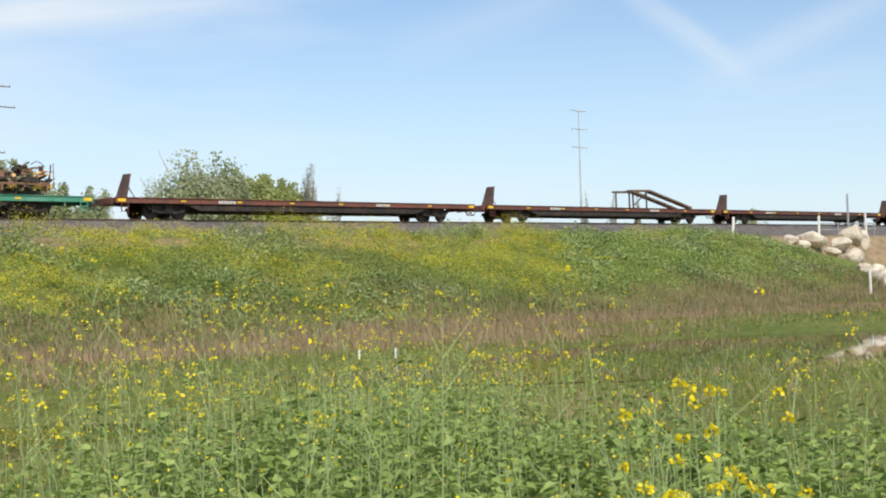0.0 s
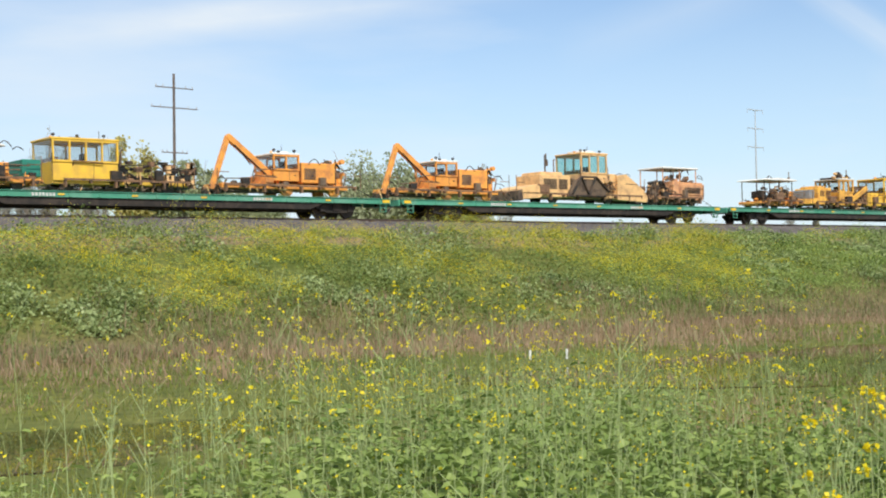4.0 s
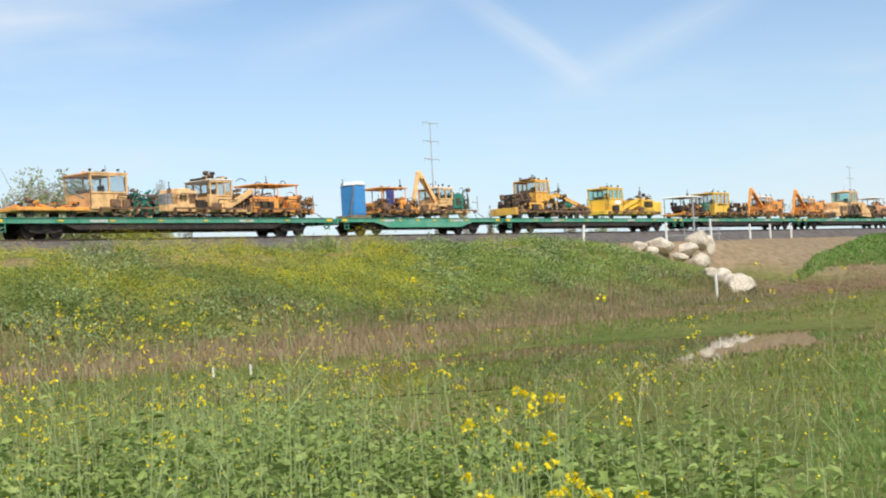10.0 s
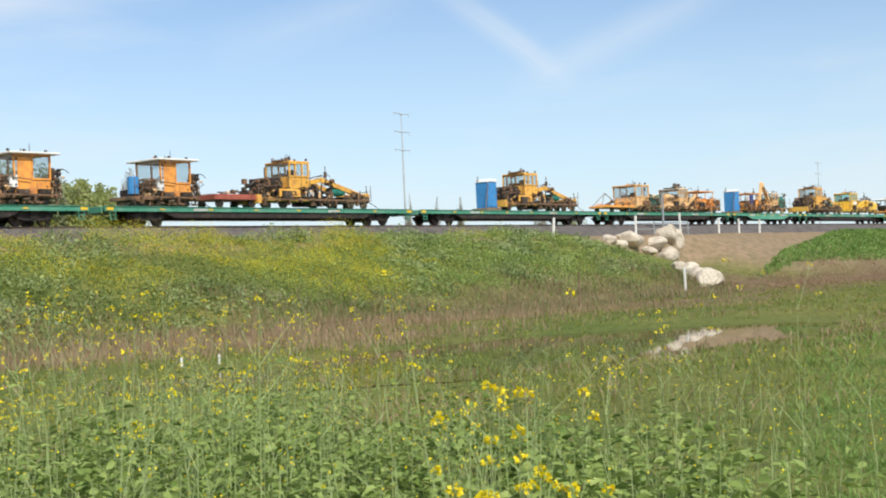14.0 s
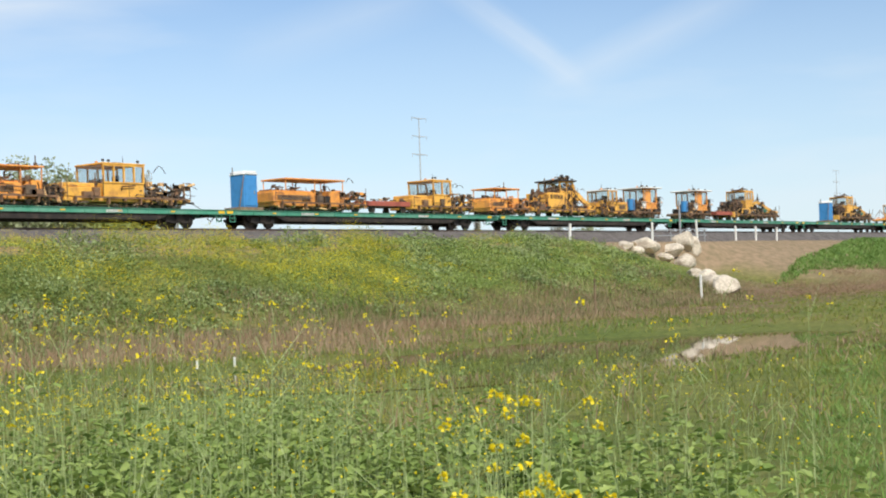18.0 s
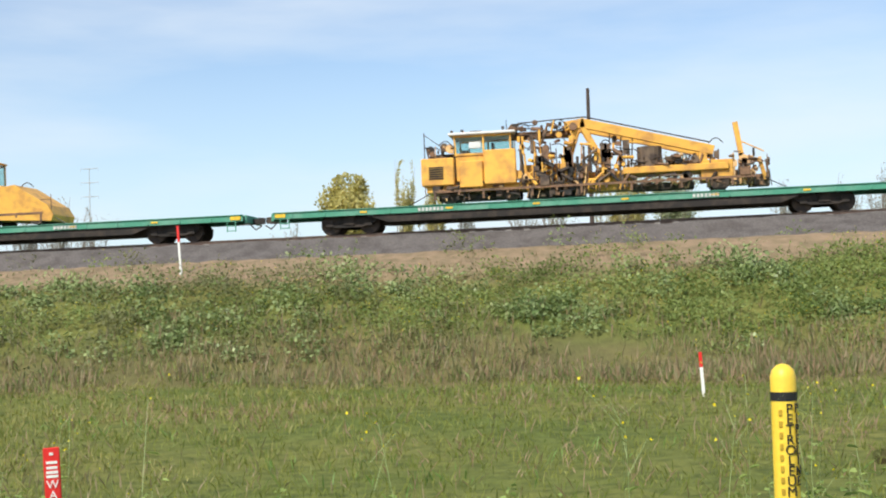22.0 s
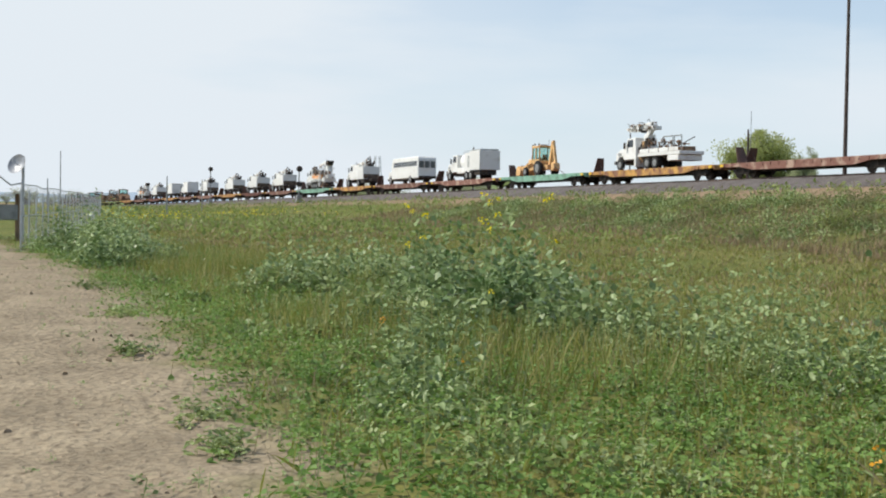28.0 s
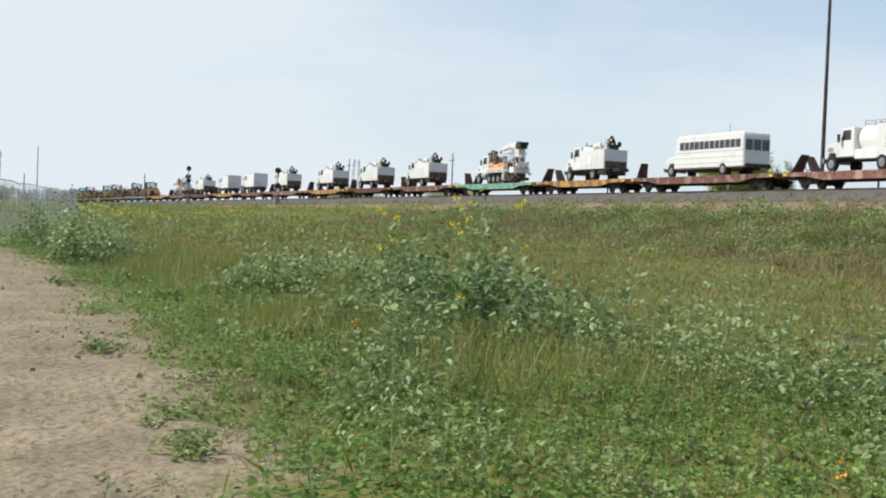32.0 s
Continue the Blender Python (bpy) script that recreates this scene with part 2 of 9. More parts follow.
WHEEL = mat("wheel_steel", (0.055, 0.042, 0.035), 0.6, 0.4, var=0.4, scale=4, rgb2=(0.10, 0.07, 0.05))
MARK = mat("reflector_yellow", (0.80, 0.52, 0.04), 0.5, var=0.15)
STENCIL = mat("stencil_white", (0.62, 0.62, 0.58), 0.7, var=0.3, scale=9)
WHITE = mat("white_paint", (0.76, 0.76, 0.73), 0.45, var=0.12, scale=1.1, rgb2=(0.60, 0.575, 0.52), bump=0.05, obj=0.08, cover=(0.55, 0.75))
CREAM = mat("cream_canvas", (0.78, 0.77, 0.73), 0.8, var=0.15, scale=3)
GREY = mat("grey_steel", (0.32, 0.33, 0.33), 0.5, 0.3, var=0.3, scale=3)
BLUE = mat("blue_plastic", (0.055, 0.25, 0.55), 0.45, var=0.12, scale=2)
TEAL = mat("teal_engine_paint", (0.03, 0.22, 0.16), 0.5, var=0.3, scale=3)
RUBBER = mat("tyre_rubber", (0.025, 0.024, 0.023), 0.85, var=0.3, scale=6)
WOOD = mat("weathered_wood", (0.26, 0.18, 0.11), 0.85, var=0.4, scale=2, rgb2=(0.16, 0.11, 0.075), bump=0.3)
POLEWOOD = mat("creosoted_wood", (0.085, 0.062, 0.05), 0.85, var=0.4, scale=2, rgb2=(0.05, 0.04, 0.035), bump=0.2)
GREYWOOD = mat("grey_weathered_wood", (0.16, 0.125, 0.11), 0.85, var=0.4, scale=2, rgb2=(0.10, 0.08, 0.07), bump=0.2)
BRICKRED = mat("brick_red_paint", (0.34, 0.09, 0.06), 0.6, var=0.3, scale=2, obj=0.15)
PANE = glass_mat("tinted_glass", (0.90, 0.92, 0.92))
PANEG = glass_mat("green_tinted_glass", (0.80, 0.91, 0.89))
DARKPANE = mat("dark_window_glass", (0.035, 0.042, 0.048), 0.08, var=0.2, scale=1.5, spec=0.6)
GRIME = mat("greasy_brown_steel", (0.24, 0.135, 0.075), 0.7, 0.1, var=0.5, scale=3, rgb2=(0.10, 0.065, 0.045))
NAVY = mat("navy_paint", (0.045, 0.06, 0.22), 0.5, var=0.2, scale=2)
GALV = mat("galvanised_steel", (0.42, 0.43, 0.44), 0.45, 0.5, var=0.25, scale=5)
SIGNYEL = mat("marker_yellow", (0.88, 0.60, 0.06), 0.45, var=0.08, scale=3)
SIGNWHITE = mat("marker_white", (0.82, 0.81, 0.76), 0.5, var=0.08, scale=4)
SIGNRED = mat("marker_red", (0.72, 0.028, 0.022), 0.5, var=0.1, scale=4)
SIGNBLACK = mat("marker_black", (0.02, 0.02, 0.02), 0.5, var=0.2)
BALLAST = mat("ballast", (0.125, 0.110, 0.102), 0.95, var=0.5, scale=1.2, rgb2=(0.085, 0.073, 0.067), bump=1.0, fine=14)
ROCK = mat("pale_rock", (0.56, 0.49, 0.39), 0.9, var=0.4, scale=1.3, rgb2=(0.36, 0.30, 0.23), bump=0.8, fine=9, obj=0.15)
RAIL = mat("rail_steel", (0.16, 0.11, 0.085), 0.5, 0.6, var=0.3)
CONCRETE = mat("tie_concrete", (0.30, 0.27, 0.24), 0.9, var=0.3, scale=4)

LEAF = leaf_mat("mustard_leaf", (0.155, 0.240, 0.050), (0.390, 0.475, 0.140), 0.33)
# pale steel: the washed-out look of distance haze is in the colour
HAZE = mat("weathered_pylon_steel", (0.50, 0.52, 0.54), 0.6, 0.2, var=0.2, scale=3)
LEAFGREY = leaf_mat("radish_leaf", (0.122, 0.190, 0.055), (0.405, 0.470, 0.200), 0.28, 0.42)
LEAFSAGE = leaf_mat("sage_leaf", (0.086, 0.160, 0.045), (0.430, 0.515, 0.230), 0.24, 0.40)
LEAFDARK = leaf_mat("slope_leaf", (0.158, 0.225, 0.055), (0.315, 0.375, 0.120), 0.42)
LEAFBRIGHT = leaf_mat("clover_leaf", (0.110, 0.215, 0.040), (0.260, 0.385, 0.100), 0.34)
STEM = leaf_mat("plant_stem", (0.26, 0.33, 0.12), (0.38, 0.44, 0.20), 0.2)
FLOWER = leaf_mat("mustard_flower", (0.80, 0.62, 0.010), (0.86, 0.74, 0.03), 0.3)
FLOWERO = leaf_mat("orange_flower", (0.85, 0.34, 0.02), (0.85, 0.42, 0.03), 0.3)
GRASS = leaf_mat("ditch_grass", (0.155, 0.205, 0.035), (0.30, 0.295, 0.070), 0.35)
HAY = leaf_mat("sunlit_seed_grass", (0.30, 0.27, 0.085), (0.44, 0.40, 0.16), 0.35)
OLIVE = leaf_mat("dusty_olive_leaf", (0.150, 0.170, 0.062), (0.275, 0.275, 0.125), 0.4)
STRAW = leaf_mat("dry_grass", (0.24, 0.19, 0.10), (0.345, 0.28, 0.155), 0.25)
DRYRED = leaf_mat("dry_dock", (0.30, 0.195, 0.115), (0.40, 0.285, 0.18), 0.25)
# far crowns: distance haze is mixed into this pale grey-green
TREELEAF = leaf_mat("willow_leaf", (0.35, 0.39, 0.21), (0.50, 0.53, 0.33), 0.5)
TREEYEL = leaf_mat("spring_leaf", (0.52, 0.47, 0.15), (0.66, 0.59, 0.24), 0.5)
TREEFRESH = leaf_mat("fresh_hedge_leaf", (0.32, 0.37, 0.12), (0.50, 0.53, 0.22), 0.5)
TREEGREY = leaf_mat("budding_twig", (0.34, 0.33, 0.27), (0.45, 0.43, 0.36), 0.35)
BARK = mat("bark", (0.30, 0.26, 0.22), 0.9, var=0.4, scale=3)


# ---- building helpers ----
def q(bm, pts):
    return bm.faces.new([bm.verts.new(p) for p in pts])


def box(bm, x0, x1, y0, y1, z0, z1):
    v = [bm.verts.new((x, y, z)) for x in (x0, x1) for y in (y0, y1) for z in (z0, z1)]
    for f in ((0, 1, 3, 2), (4, 6, 7, 5), (0, 4, 5, 1), (2, 3, 7, 6), (0, 2, 6, 4), (1, 5, 7, 3)):
        bm.faces.new([v[i] for i in f])


def prism(bm, pts, y0, y1):
    """A plate with the outline pts (x, z), from y0 to y1."""
    a = [bm.verts.new((x, y0, z)) for x, z in pts]
    b = [bm.verts.new((x, y1, z)) for x, z in pts]
    n = len(pts)
    bm.faces.new(a)
    bm.faces.new(b[::-1])
    for i in range(n):
        j = (i + 1) % n
        bm.faces.new((a[j], a[i], b[i], b[j]))


def rod(bm, p, r_, r0, r1=None, n=8):
    """A round bar from p to r_, with the radius r0 at p and r1 at the other end."""
    p, e = Vector(p), Vector(r_)
    r1 = r0 if r1 is None else r1
    d = (e - p).normalized()
    u = d.orthogonal().normalized()
    w = d.cross(u)
    ring = [[bm.verts.new(c + (u * math.cos(k * 2 * math.pi / n) + w * math.sin(k * 2 * math.pi / n)) * r) for k in range(n)] for c, r in ((p, r0), (e, r1))]
    for k in range(n):
        j = (k + 1) % n
        bm.faces.new((ring[0][k], ring[0][j], ring[1][j], ring[1][k]))
    bm.faces.new(ring[0][::-1])
    bm.faces.new(ring[1])


def tube(bm, pts, r, n=5):
    """One bent round tube along the points."""
    pts = [Vector(p) for p in pts]
    rings = []
    for i, p in enumerate(pts):
        d = (pts[min(i + 1, len(pts) - 1)] - pts[max(i - 1, 0)]).normalized()
        u = d.cross(Vector((0, 1, 0.01))).normalized()
        w = d.cross(u)
        rings.append([bm.verts.new(p + (u * math.cos(k * math.tau / n) + w * math.sin(k * math.tau / n)) * r) for k in range(n)])
    for a, b in zip(rings, rings[1:]):
        for k in range(n):
            bm.faces.new((a[k], a[(k + 1) % n], b[(k + 1) % n], b[k]))
    bm.faces.new(rings[0][::-1])
    bm.faces.new(rings[-1])


def beam(bm, pts, w, h, y):
    """A square-section arm that follows the points (x, z) in the plane y."""
    for (xa, za), (xb, zb) in zip(pts, pts[1:]):
        d = Vector((xb - xa, zb - za)).normalized()
        nx, nz = -d.y * h / 2, d.x * h / 2
        ex, ez = d.x * h * 0.25, d.y * h * 0.25
        prism(bm, [(xa + nx - ex, za + nz - ez), (xa - nx - ex, za - nz - ez), (xb - nx + ex, zb - nz + ez), (xb + nx + ex, zb + nz + ez)], y - w / 2, y + w / 2)


def finish(bm, name, material, bevel=0.0):
    bmesh.ops.recalc_face_normals(bm, faces=bm.faces)
    if bevel:
        bmesh.ops.bevel(bm, geom=[e for e in bm.edges if len(e.link_faces) == 2 and e.calc_face_angle(0) > 0.6], offset=bevel, segments=1, affect="EDGES", clamp_overlap=True)
    me = bpy.data.meshes.new(name)
    bm.to_mesh(me)
    bm.free()
    me.materials.append(material)
    return me


def part(name, bm, material, parent, label="", bevel=0.0, at=None):
    ob = new(name, finish(bm, name, material, bevel))
    ob.parent = parent
    if at is not None:
        ob.matrix_basis = at
    return tagged(ob, label)


def B():
    return bmesh.new()


def thing(name, label, category, group="", kind=""):
    return tagged(new(name), label, category, group, kind)


def single(name, bm, material, label, category, group="", kind="", bevel=0.0):
    return tagged(new(name, finish(bm, name, material, bevel)), label, category, group, kind)


# ---- lie of the land: the track runs along x, the camera stands near the origin ----
TRACK, GRADE, RAIL0 = 63.0, 0.011, 5.215


def rail_z(x):
    return RAIL0 + GRADE * x


def sstep(a, b, v):
    k = np.clip((v - a) / (b - a), 0, 1)
    return k * k * (3 - 2 * k)


def wave(x, y, k, s):
    return np.sin(x * k + s) * np.cos(y * k * 1.3 + 2 * s) + 0.5 * np.sin(x * k * 2.7 + y * k * 1.9 + 3 * s)


def land(x, y):
    """Height of the ground."""
    x, y = np.asarray(x, float), np.asarray(y, float)
    zr = RAIL0 + GRADE * np.clip(x, -420, 420)
    floor = -0.62 + 0.010 * np.clip(x, 0, 120) - 0.004 * np.clip(-x, 0, 100)
    foot = 43.0 + 1.2 * np.sin(x * 0.05)
    near = 0.0 + floor * sstep(8.5, 16, y) * sstep(-70, -35, x) + 0.035 * wave(x, y, 0.5, 1.0)
    near = np.where(y > 16, floor * sstep(-70, -35, x) + 0.06 * wave(x, y, 0.22, 2.0), near)
    # shallow basins that hold water
    for px, py, ax, ay, dp in ((39, 21.8, 14.0, 5.6, 0.36), (9.3, 19.6, 4.6, 2.3, 0.2), (-18.5, 20.6, 6.0, 1.9, 0.2)):
        near = near - dp * np.exp(-(((x - px) / ax) ** 2 + ((y - py) / ay) ** 2) ** 2)
    # drainage cut beside the rocks, bare bank beyond it
    top = zr - 1.12
    k = np.clip((y - foot) / (57.0 - foot), 0, 1)
    up = near + (top - near) * (k * 0.75 + 0.25 * k * k * (3 - 2 * k))
    cut = np.exp(-((x - 104 - (57 - y) * 0.35) / 7.0) ** 2) * sstep(32, 40, y) * (1 - sstep(54, 58, y))
    up = up - cut * np.clip(up - (near + 0.25), 0, None) * 0.8
    h = np.where(y < 57, up, top)
    d = np.abs(y - TRACK)
    h = np.where(y >= 57, top - 0.10 + (zr - 0.55 - top) * (1 - sstep(1.5, 3.0, d)), h)
    far = top - (top - (0.6 - 0.0 * x)) * sstep(69, 84, y)
    h = np.where(y > 68, far, h)
    return h


def land1(x, y):
    return float(land(x, y))


def spaced(*runs):
    out = []
    for a, b, n in runs:
        out += list(np.linspace(a, b, n, endpoint=False))
    return np.array(out + [runs[-1][1]])


XS = spaced((-3000, -900, 12), (-900, -300, 24), (-300, -100, 50), (-100, -45, 50), (-45, 45, 160), (45, 140, 80), (140, 300, 50), (300, 900, 20), (900, 3000, 12))
YS = spaced((-400, -40, 8), (-40, -5, 20), (-5, 28, 110), (28, 42, 30), (42, 70, 76), (70, 90, 16), (90, 250, 14), (250, 900, 12), (900, 4000, 12))
GX, GY = np.meshgrid(XS, YS)
GZ = land(GX, GY)
_rg = np.random.default_rng(3)
GZ = GZ + np.where((GY < 57) & (np.abs(GX) < 160), _rg.normal(0, 0.018, GX.shape), 0)


def path_mask(x, y):
    edge = np.interp(x, [-60, -31, -20, -14.7, -12, -9, -7.5, -4, 10], [4.6, 5.0, 4.4, 3.85, 3.6, 3.3, 3.0, 1.6, -1.0]) + 0.25 * np.sin(x * 1.9) + 0.15 * np.sin(x * 4.3 + 1)
    return 1 - sstep(-0.5, 0.5, y - edge)


def patch_edge(x):
    return np.interp(x, [-60, -30, -16, -9, -6, -3, 0, 2.5, 5, 8, 15, 26, 40], [15, 14, 12.3, 8.4, 7.0, 5.6, 5.2, 7.0, 9.3, 12.5, 16.0, 16.5, 14])


def ground_mat():
    m = bpy.data.materials.new("ground_cover")
    m.use_nodes = True
    n, l = m.node_tree.nodes, m.node_tree.links
    bs = n["Principled BSDF"]
    bs.inputs["Roughness"].default_value = 0.95
    bs.inputs["Specular IOR Level"].default_value = 0.15
    at = n.new("ShaderNodeVertexColor")
    at.layer_name = "cover"
    sp = n.new("ShaderNodeSeparateColor")
    l.new(at.outputs["Color"], sp.inputs[0])
    tc = n.new("ShaderNodeTexCoord")

    def noise_(scale, detail=6, a=0.35, b=0.65):
        t = n.new("ShaderNodeTexNoise")
        t.inputs["Scale"].default_value, t.inputs["Detail"].default_value = scale, detail
        l.new(tc.outputs["Object"], t.inputs["Vector"])
        r = n.new("ShaderNodeMapRange")
        r.inputs[1].default_value, r.inputs[2].default_value = a, b
        l.new(t.outputs["Fac"], r.inputs["Value"])
        return r.outputs["Result"]

    def mix(f, a, b):
        x = n.new("ShaderNodeMix")
        x.data_type = "RGBA"
        for k, v in (("Factor", f), ("A", a), ("B", b)):
            if isinstance(v, (tuple, float)):
                x.inputs[k].default_value = v if k == "Factor" else (*v, 1)
            else:
                l.new(v, x.inputs[k])
        return x.outputs["Result"]

    grass = mix(noise_(0.12), (0.115, 0.150, 0.032), (0.205, 0.195, 0.055))
    grass = mix(noise_(3.0, 8, 0.4, 0.75), grass, (0.065, 0.085, 0.020))
    dirt = mix(noise_(0.9), (0.375, 0.305, 0.205), (0.26, 0.21, 0.14))
    dirt = mix(noise_(14, 6, 0.45, 0.75), dirt, (0.17, 0.13, 0.085))
    bank = mix(noise_(1.6), (0.31, 0.220, 0.14), (0.20, 0.155, 0.09))
    dry = mix(noise_(0.8), (0.22, 0.15, 0.085), (0.14, 0.10, 0.06))
    c = mix(sp.outputs[0], grass, dirt)
    c = mix(sp.outputs[1], c, bank)
    c = mix(sp.outputs[2], c, dry)
    l.new(c, bs.inputs["Base Color"])
    bp = n.new("ShaderNodeBump")
    bp.inputs["Strength"].default_value, bp.inputs["Distance"].default_value = 0.8, 0.05
    l.new(noise_(9, 6, 0.2, 0.8), bp.inputs["Height"])
    l.new(bp.outputs["Normal"], bs.inputs["Normal"])
    return m


def build_ground():
    ny, nx = GX.shape
    me = bpy.data.meshes.new("ground")
    V = np.stack([GX, GY, GZ], -1).reshape(-1, 3)
    i = np.arange(ny * nx).reshape(ny, nx)
    F = np.stack([i[:-1, :-1], i[:-1, 1:], i[1:, 1:], i[1:, :-1]], -1).reshape(-1, 4)
    me.from_pydata(V.tolist(), [], F.tolist())
    x, y = V[:, 0], V[:, 1]
    col = np.zeros((len(V), 4), np.float32)
    col[:, 3] = 1
    col[:, 0] = path_mask(x, y) * (y > -60)
    lift = y + np.interp(x, [-60, 4, 16], [1.9, 2.3, 0])
    bench = sstep(54.0 + 0.8 * np.sin(x * 0.21), 56.0, lift) * (1 - sstep(74, 80, y))
    bare = sstep(106, 112, x - (57 - y) * 0.4) * sstep(42, 50, y) * (y < 62) * (1 - sstep(70, 90, x - 150))
    col[:, 1] = np.clip(bench + bare, 0, 1)
    dryband = sstep(37, 41, y + 2 * np.sin(x * 0.11)) * (1 - sstep(44.5, 48, y + np.sin(x * 0.17)))
    dryright = sstep(60, 75, x) * sstep(30, 34, y) * (1 - sstep(42, 46, y)) * (x < 200)
    col[:, 2] = np.clip(dryband * np.interp(x, [-40, -10], [0.3, 0.5]) + dryright * 0.8, 0, 1)
    ca = me.color_attributes.new("cover", "FLOAT_COLOR", "POINT")
    ca.data.foreach_set("color", col.ravel())
    me.materials.append(ground_mat())
    me.polygons.foreach_set("use_smooth", np.ones(len(me.polygons), bool))
    tagged(new("ground", me), "grassy ditch and dirt path below a railway bank", "ground", kind="structure")


build_ground()


def build_track():
    # ballast bed, one long heap with sloping shoulders
    X = spaced((-900, -150, 60), (-150, 170, 320), (170, 900, 60))
    prof = [(-3.9, -1.25), (-3.5, -1.0), (-1.85, -0.22), (-0.9, -0.19), (0.9, -0.19), (1.85, -0.22), (3.5, -1.0), (3.9, -1.25)]
    r = np.random.default_rng(5)
    V = [(x, TRACK + a + r.normal(0, 0.05), rail_z(x) + b + 0.03 + r.normal(0, 0.03)) for x in X for a, b in prof]
    n = len(prof)
    F = [(i * n + j, i * n + j + 1, i * n + n + j + 1, i * n + n + j) for i in range(len(X) - 1) for j in range(n - 1)]
    me = bpy.data.meshes.new("ballast")
    me.from_pydata(V, [], F)
    me.materials.append(BALLAST)
    tagged(new("ballast", me), "dark grey crushed stone track bed", "ballast", kind="structure")
    for side in (-1, 1):
        bm = B()
        y = TRACK + side * 0.7525
        for a, b, w in ((-0.172, -0.155, 0.075), (-0.155, -0.045, 0.012), (-0.045, 0.0, 0.036)):
            for x0, x1 in ((-900.0, 900.0),):
                v = [bm.verts.new((x, yy, rail_z(x) + z)) for x in (x0, x1) for yy in (y - w, y + w) for z in (a, b)]
                for f in ((0, 1, 3, 2), (4, 6, 7, 5), (0, 4, 5, 1), (2, 3, 7, 6), (0, 2, 6, 4), (1, 5, 7, 3)):
                    bm.faces.new([v[i] for i in f])
        single("rail", bm, RAIL, "rusty steel rail with a worn bright head", "rail", "rails", "structure")
    bm = B()
    box(bm, -0.13, 0.13, -1.3, 1.3, -0.19, 0.015)
    me = finish(bm, "tie", CONCRETE, 0.012)
    tie0 = thing("tie_row", "row of concrete railway ties under the rails", "ties", kind="structure")
    for k in range(260):
        x = -110 + k * 0.82
        ob = new("tie", me)
        ob.parent = tie0
        ob.matrix_basis = pose(x, TRACK, rail_z(x) - 0.172, 0, 0, 0)


build_track()


# ---- flat cars ----
def bogie(parent, x, axles):
    bg = new("bogie")
    bg.parent = parent
    bg.matrix_basis = pose(x, 0, 0)
    sp_ = 1.78 if axles == 2 else 1.45
    xs = [(i - (axles - 1) / 2) * sp_ for i in range(axles)]
    bm = B()
    for y in (-1.0, 1.0):
        w = xs[-1] + 0.38
        prism(bm, [(-w, 0.52), (-w, 0.66), (-0.75, 0.76), (0.75, 0.76), (w, 0.66), (w, 0.52), (0.62, 0.30), (-0.62, 0.30)], y - 0.09, y + 0.09)
        for xa in xs:
            box(bm, xa - 0.16, xa + 0.16, y - 0.14, y + 0.14, 0.36, 0.68)
    box(bm, -0.25, 0.25, -1.15, 1.15, 0.42, 0.80)
    for y in (-1.05, 1.05):
        for k in (-0.13, 0.13):
            rod(bm, (k, y, 0.34), (k, y, 0.66), 0.07, n=6)
    part("side_frame", bm, UNDER, bg)
    for xa in xs:
        bm = B()
        for y in (-0.76, 0.76):
            rod(bm, (0, y - 0.065, 0), (0, y + 0.065, 0), 0.457, n=20)
            rod(bm, (0, y - math.copysign(0.09, y), 0), (0, y - math.copysign(0.065, y), 0), 0.485, n=20)
            rod(bm, (0, y + math.copysign(0.065, y), 0), (0, y + math.copysign(0.085, y), 0), 0.15, n=8)
            for k in range(4):
                a = k * math.pi / 2
                rod(bm, (0.27 * math.cos(a), y + math.copysign(0.06, y), 0.27 * math.sin(a)), (0.27 * math.cos(a), y + math.copysign(0.073, y), 0.27 * math.sin(a)), 0.05, n=6)
        rod(bm, (0, -0.7, 0), (0, 0.7, 0), 0.085, n=8)
        part("wheelset", bm, WHEEL, bg, at=pose(xa, 0, 0.46))
    return bg


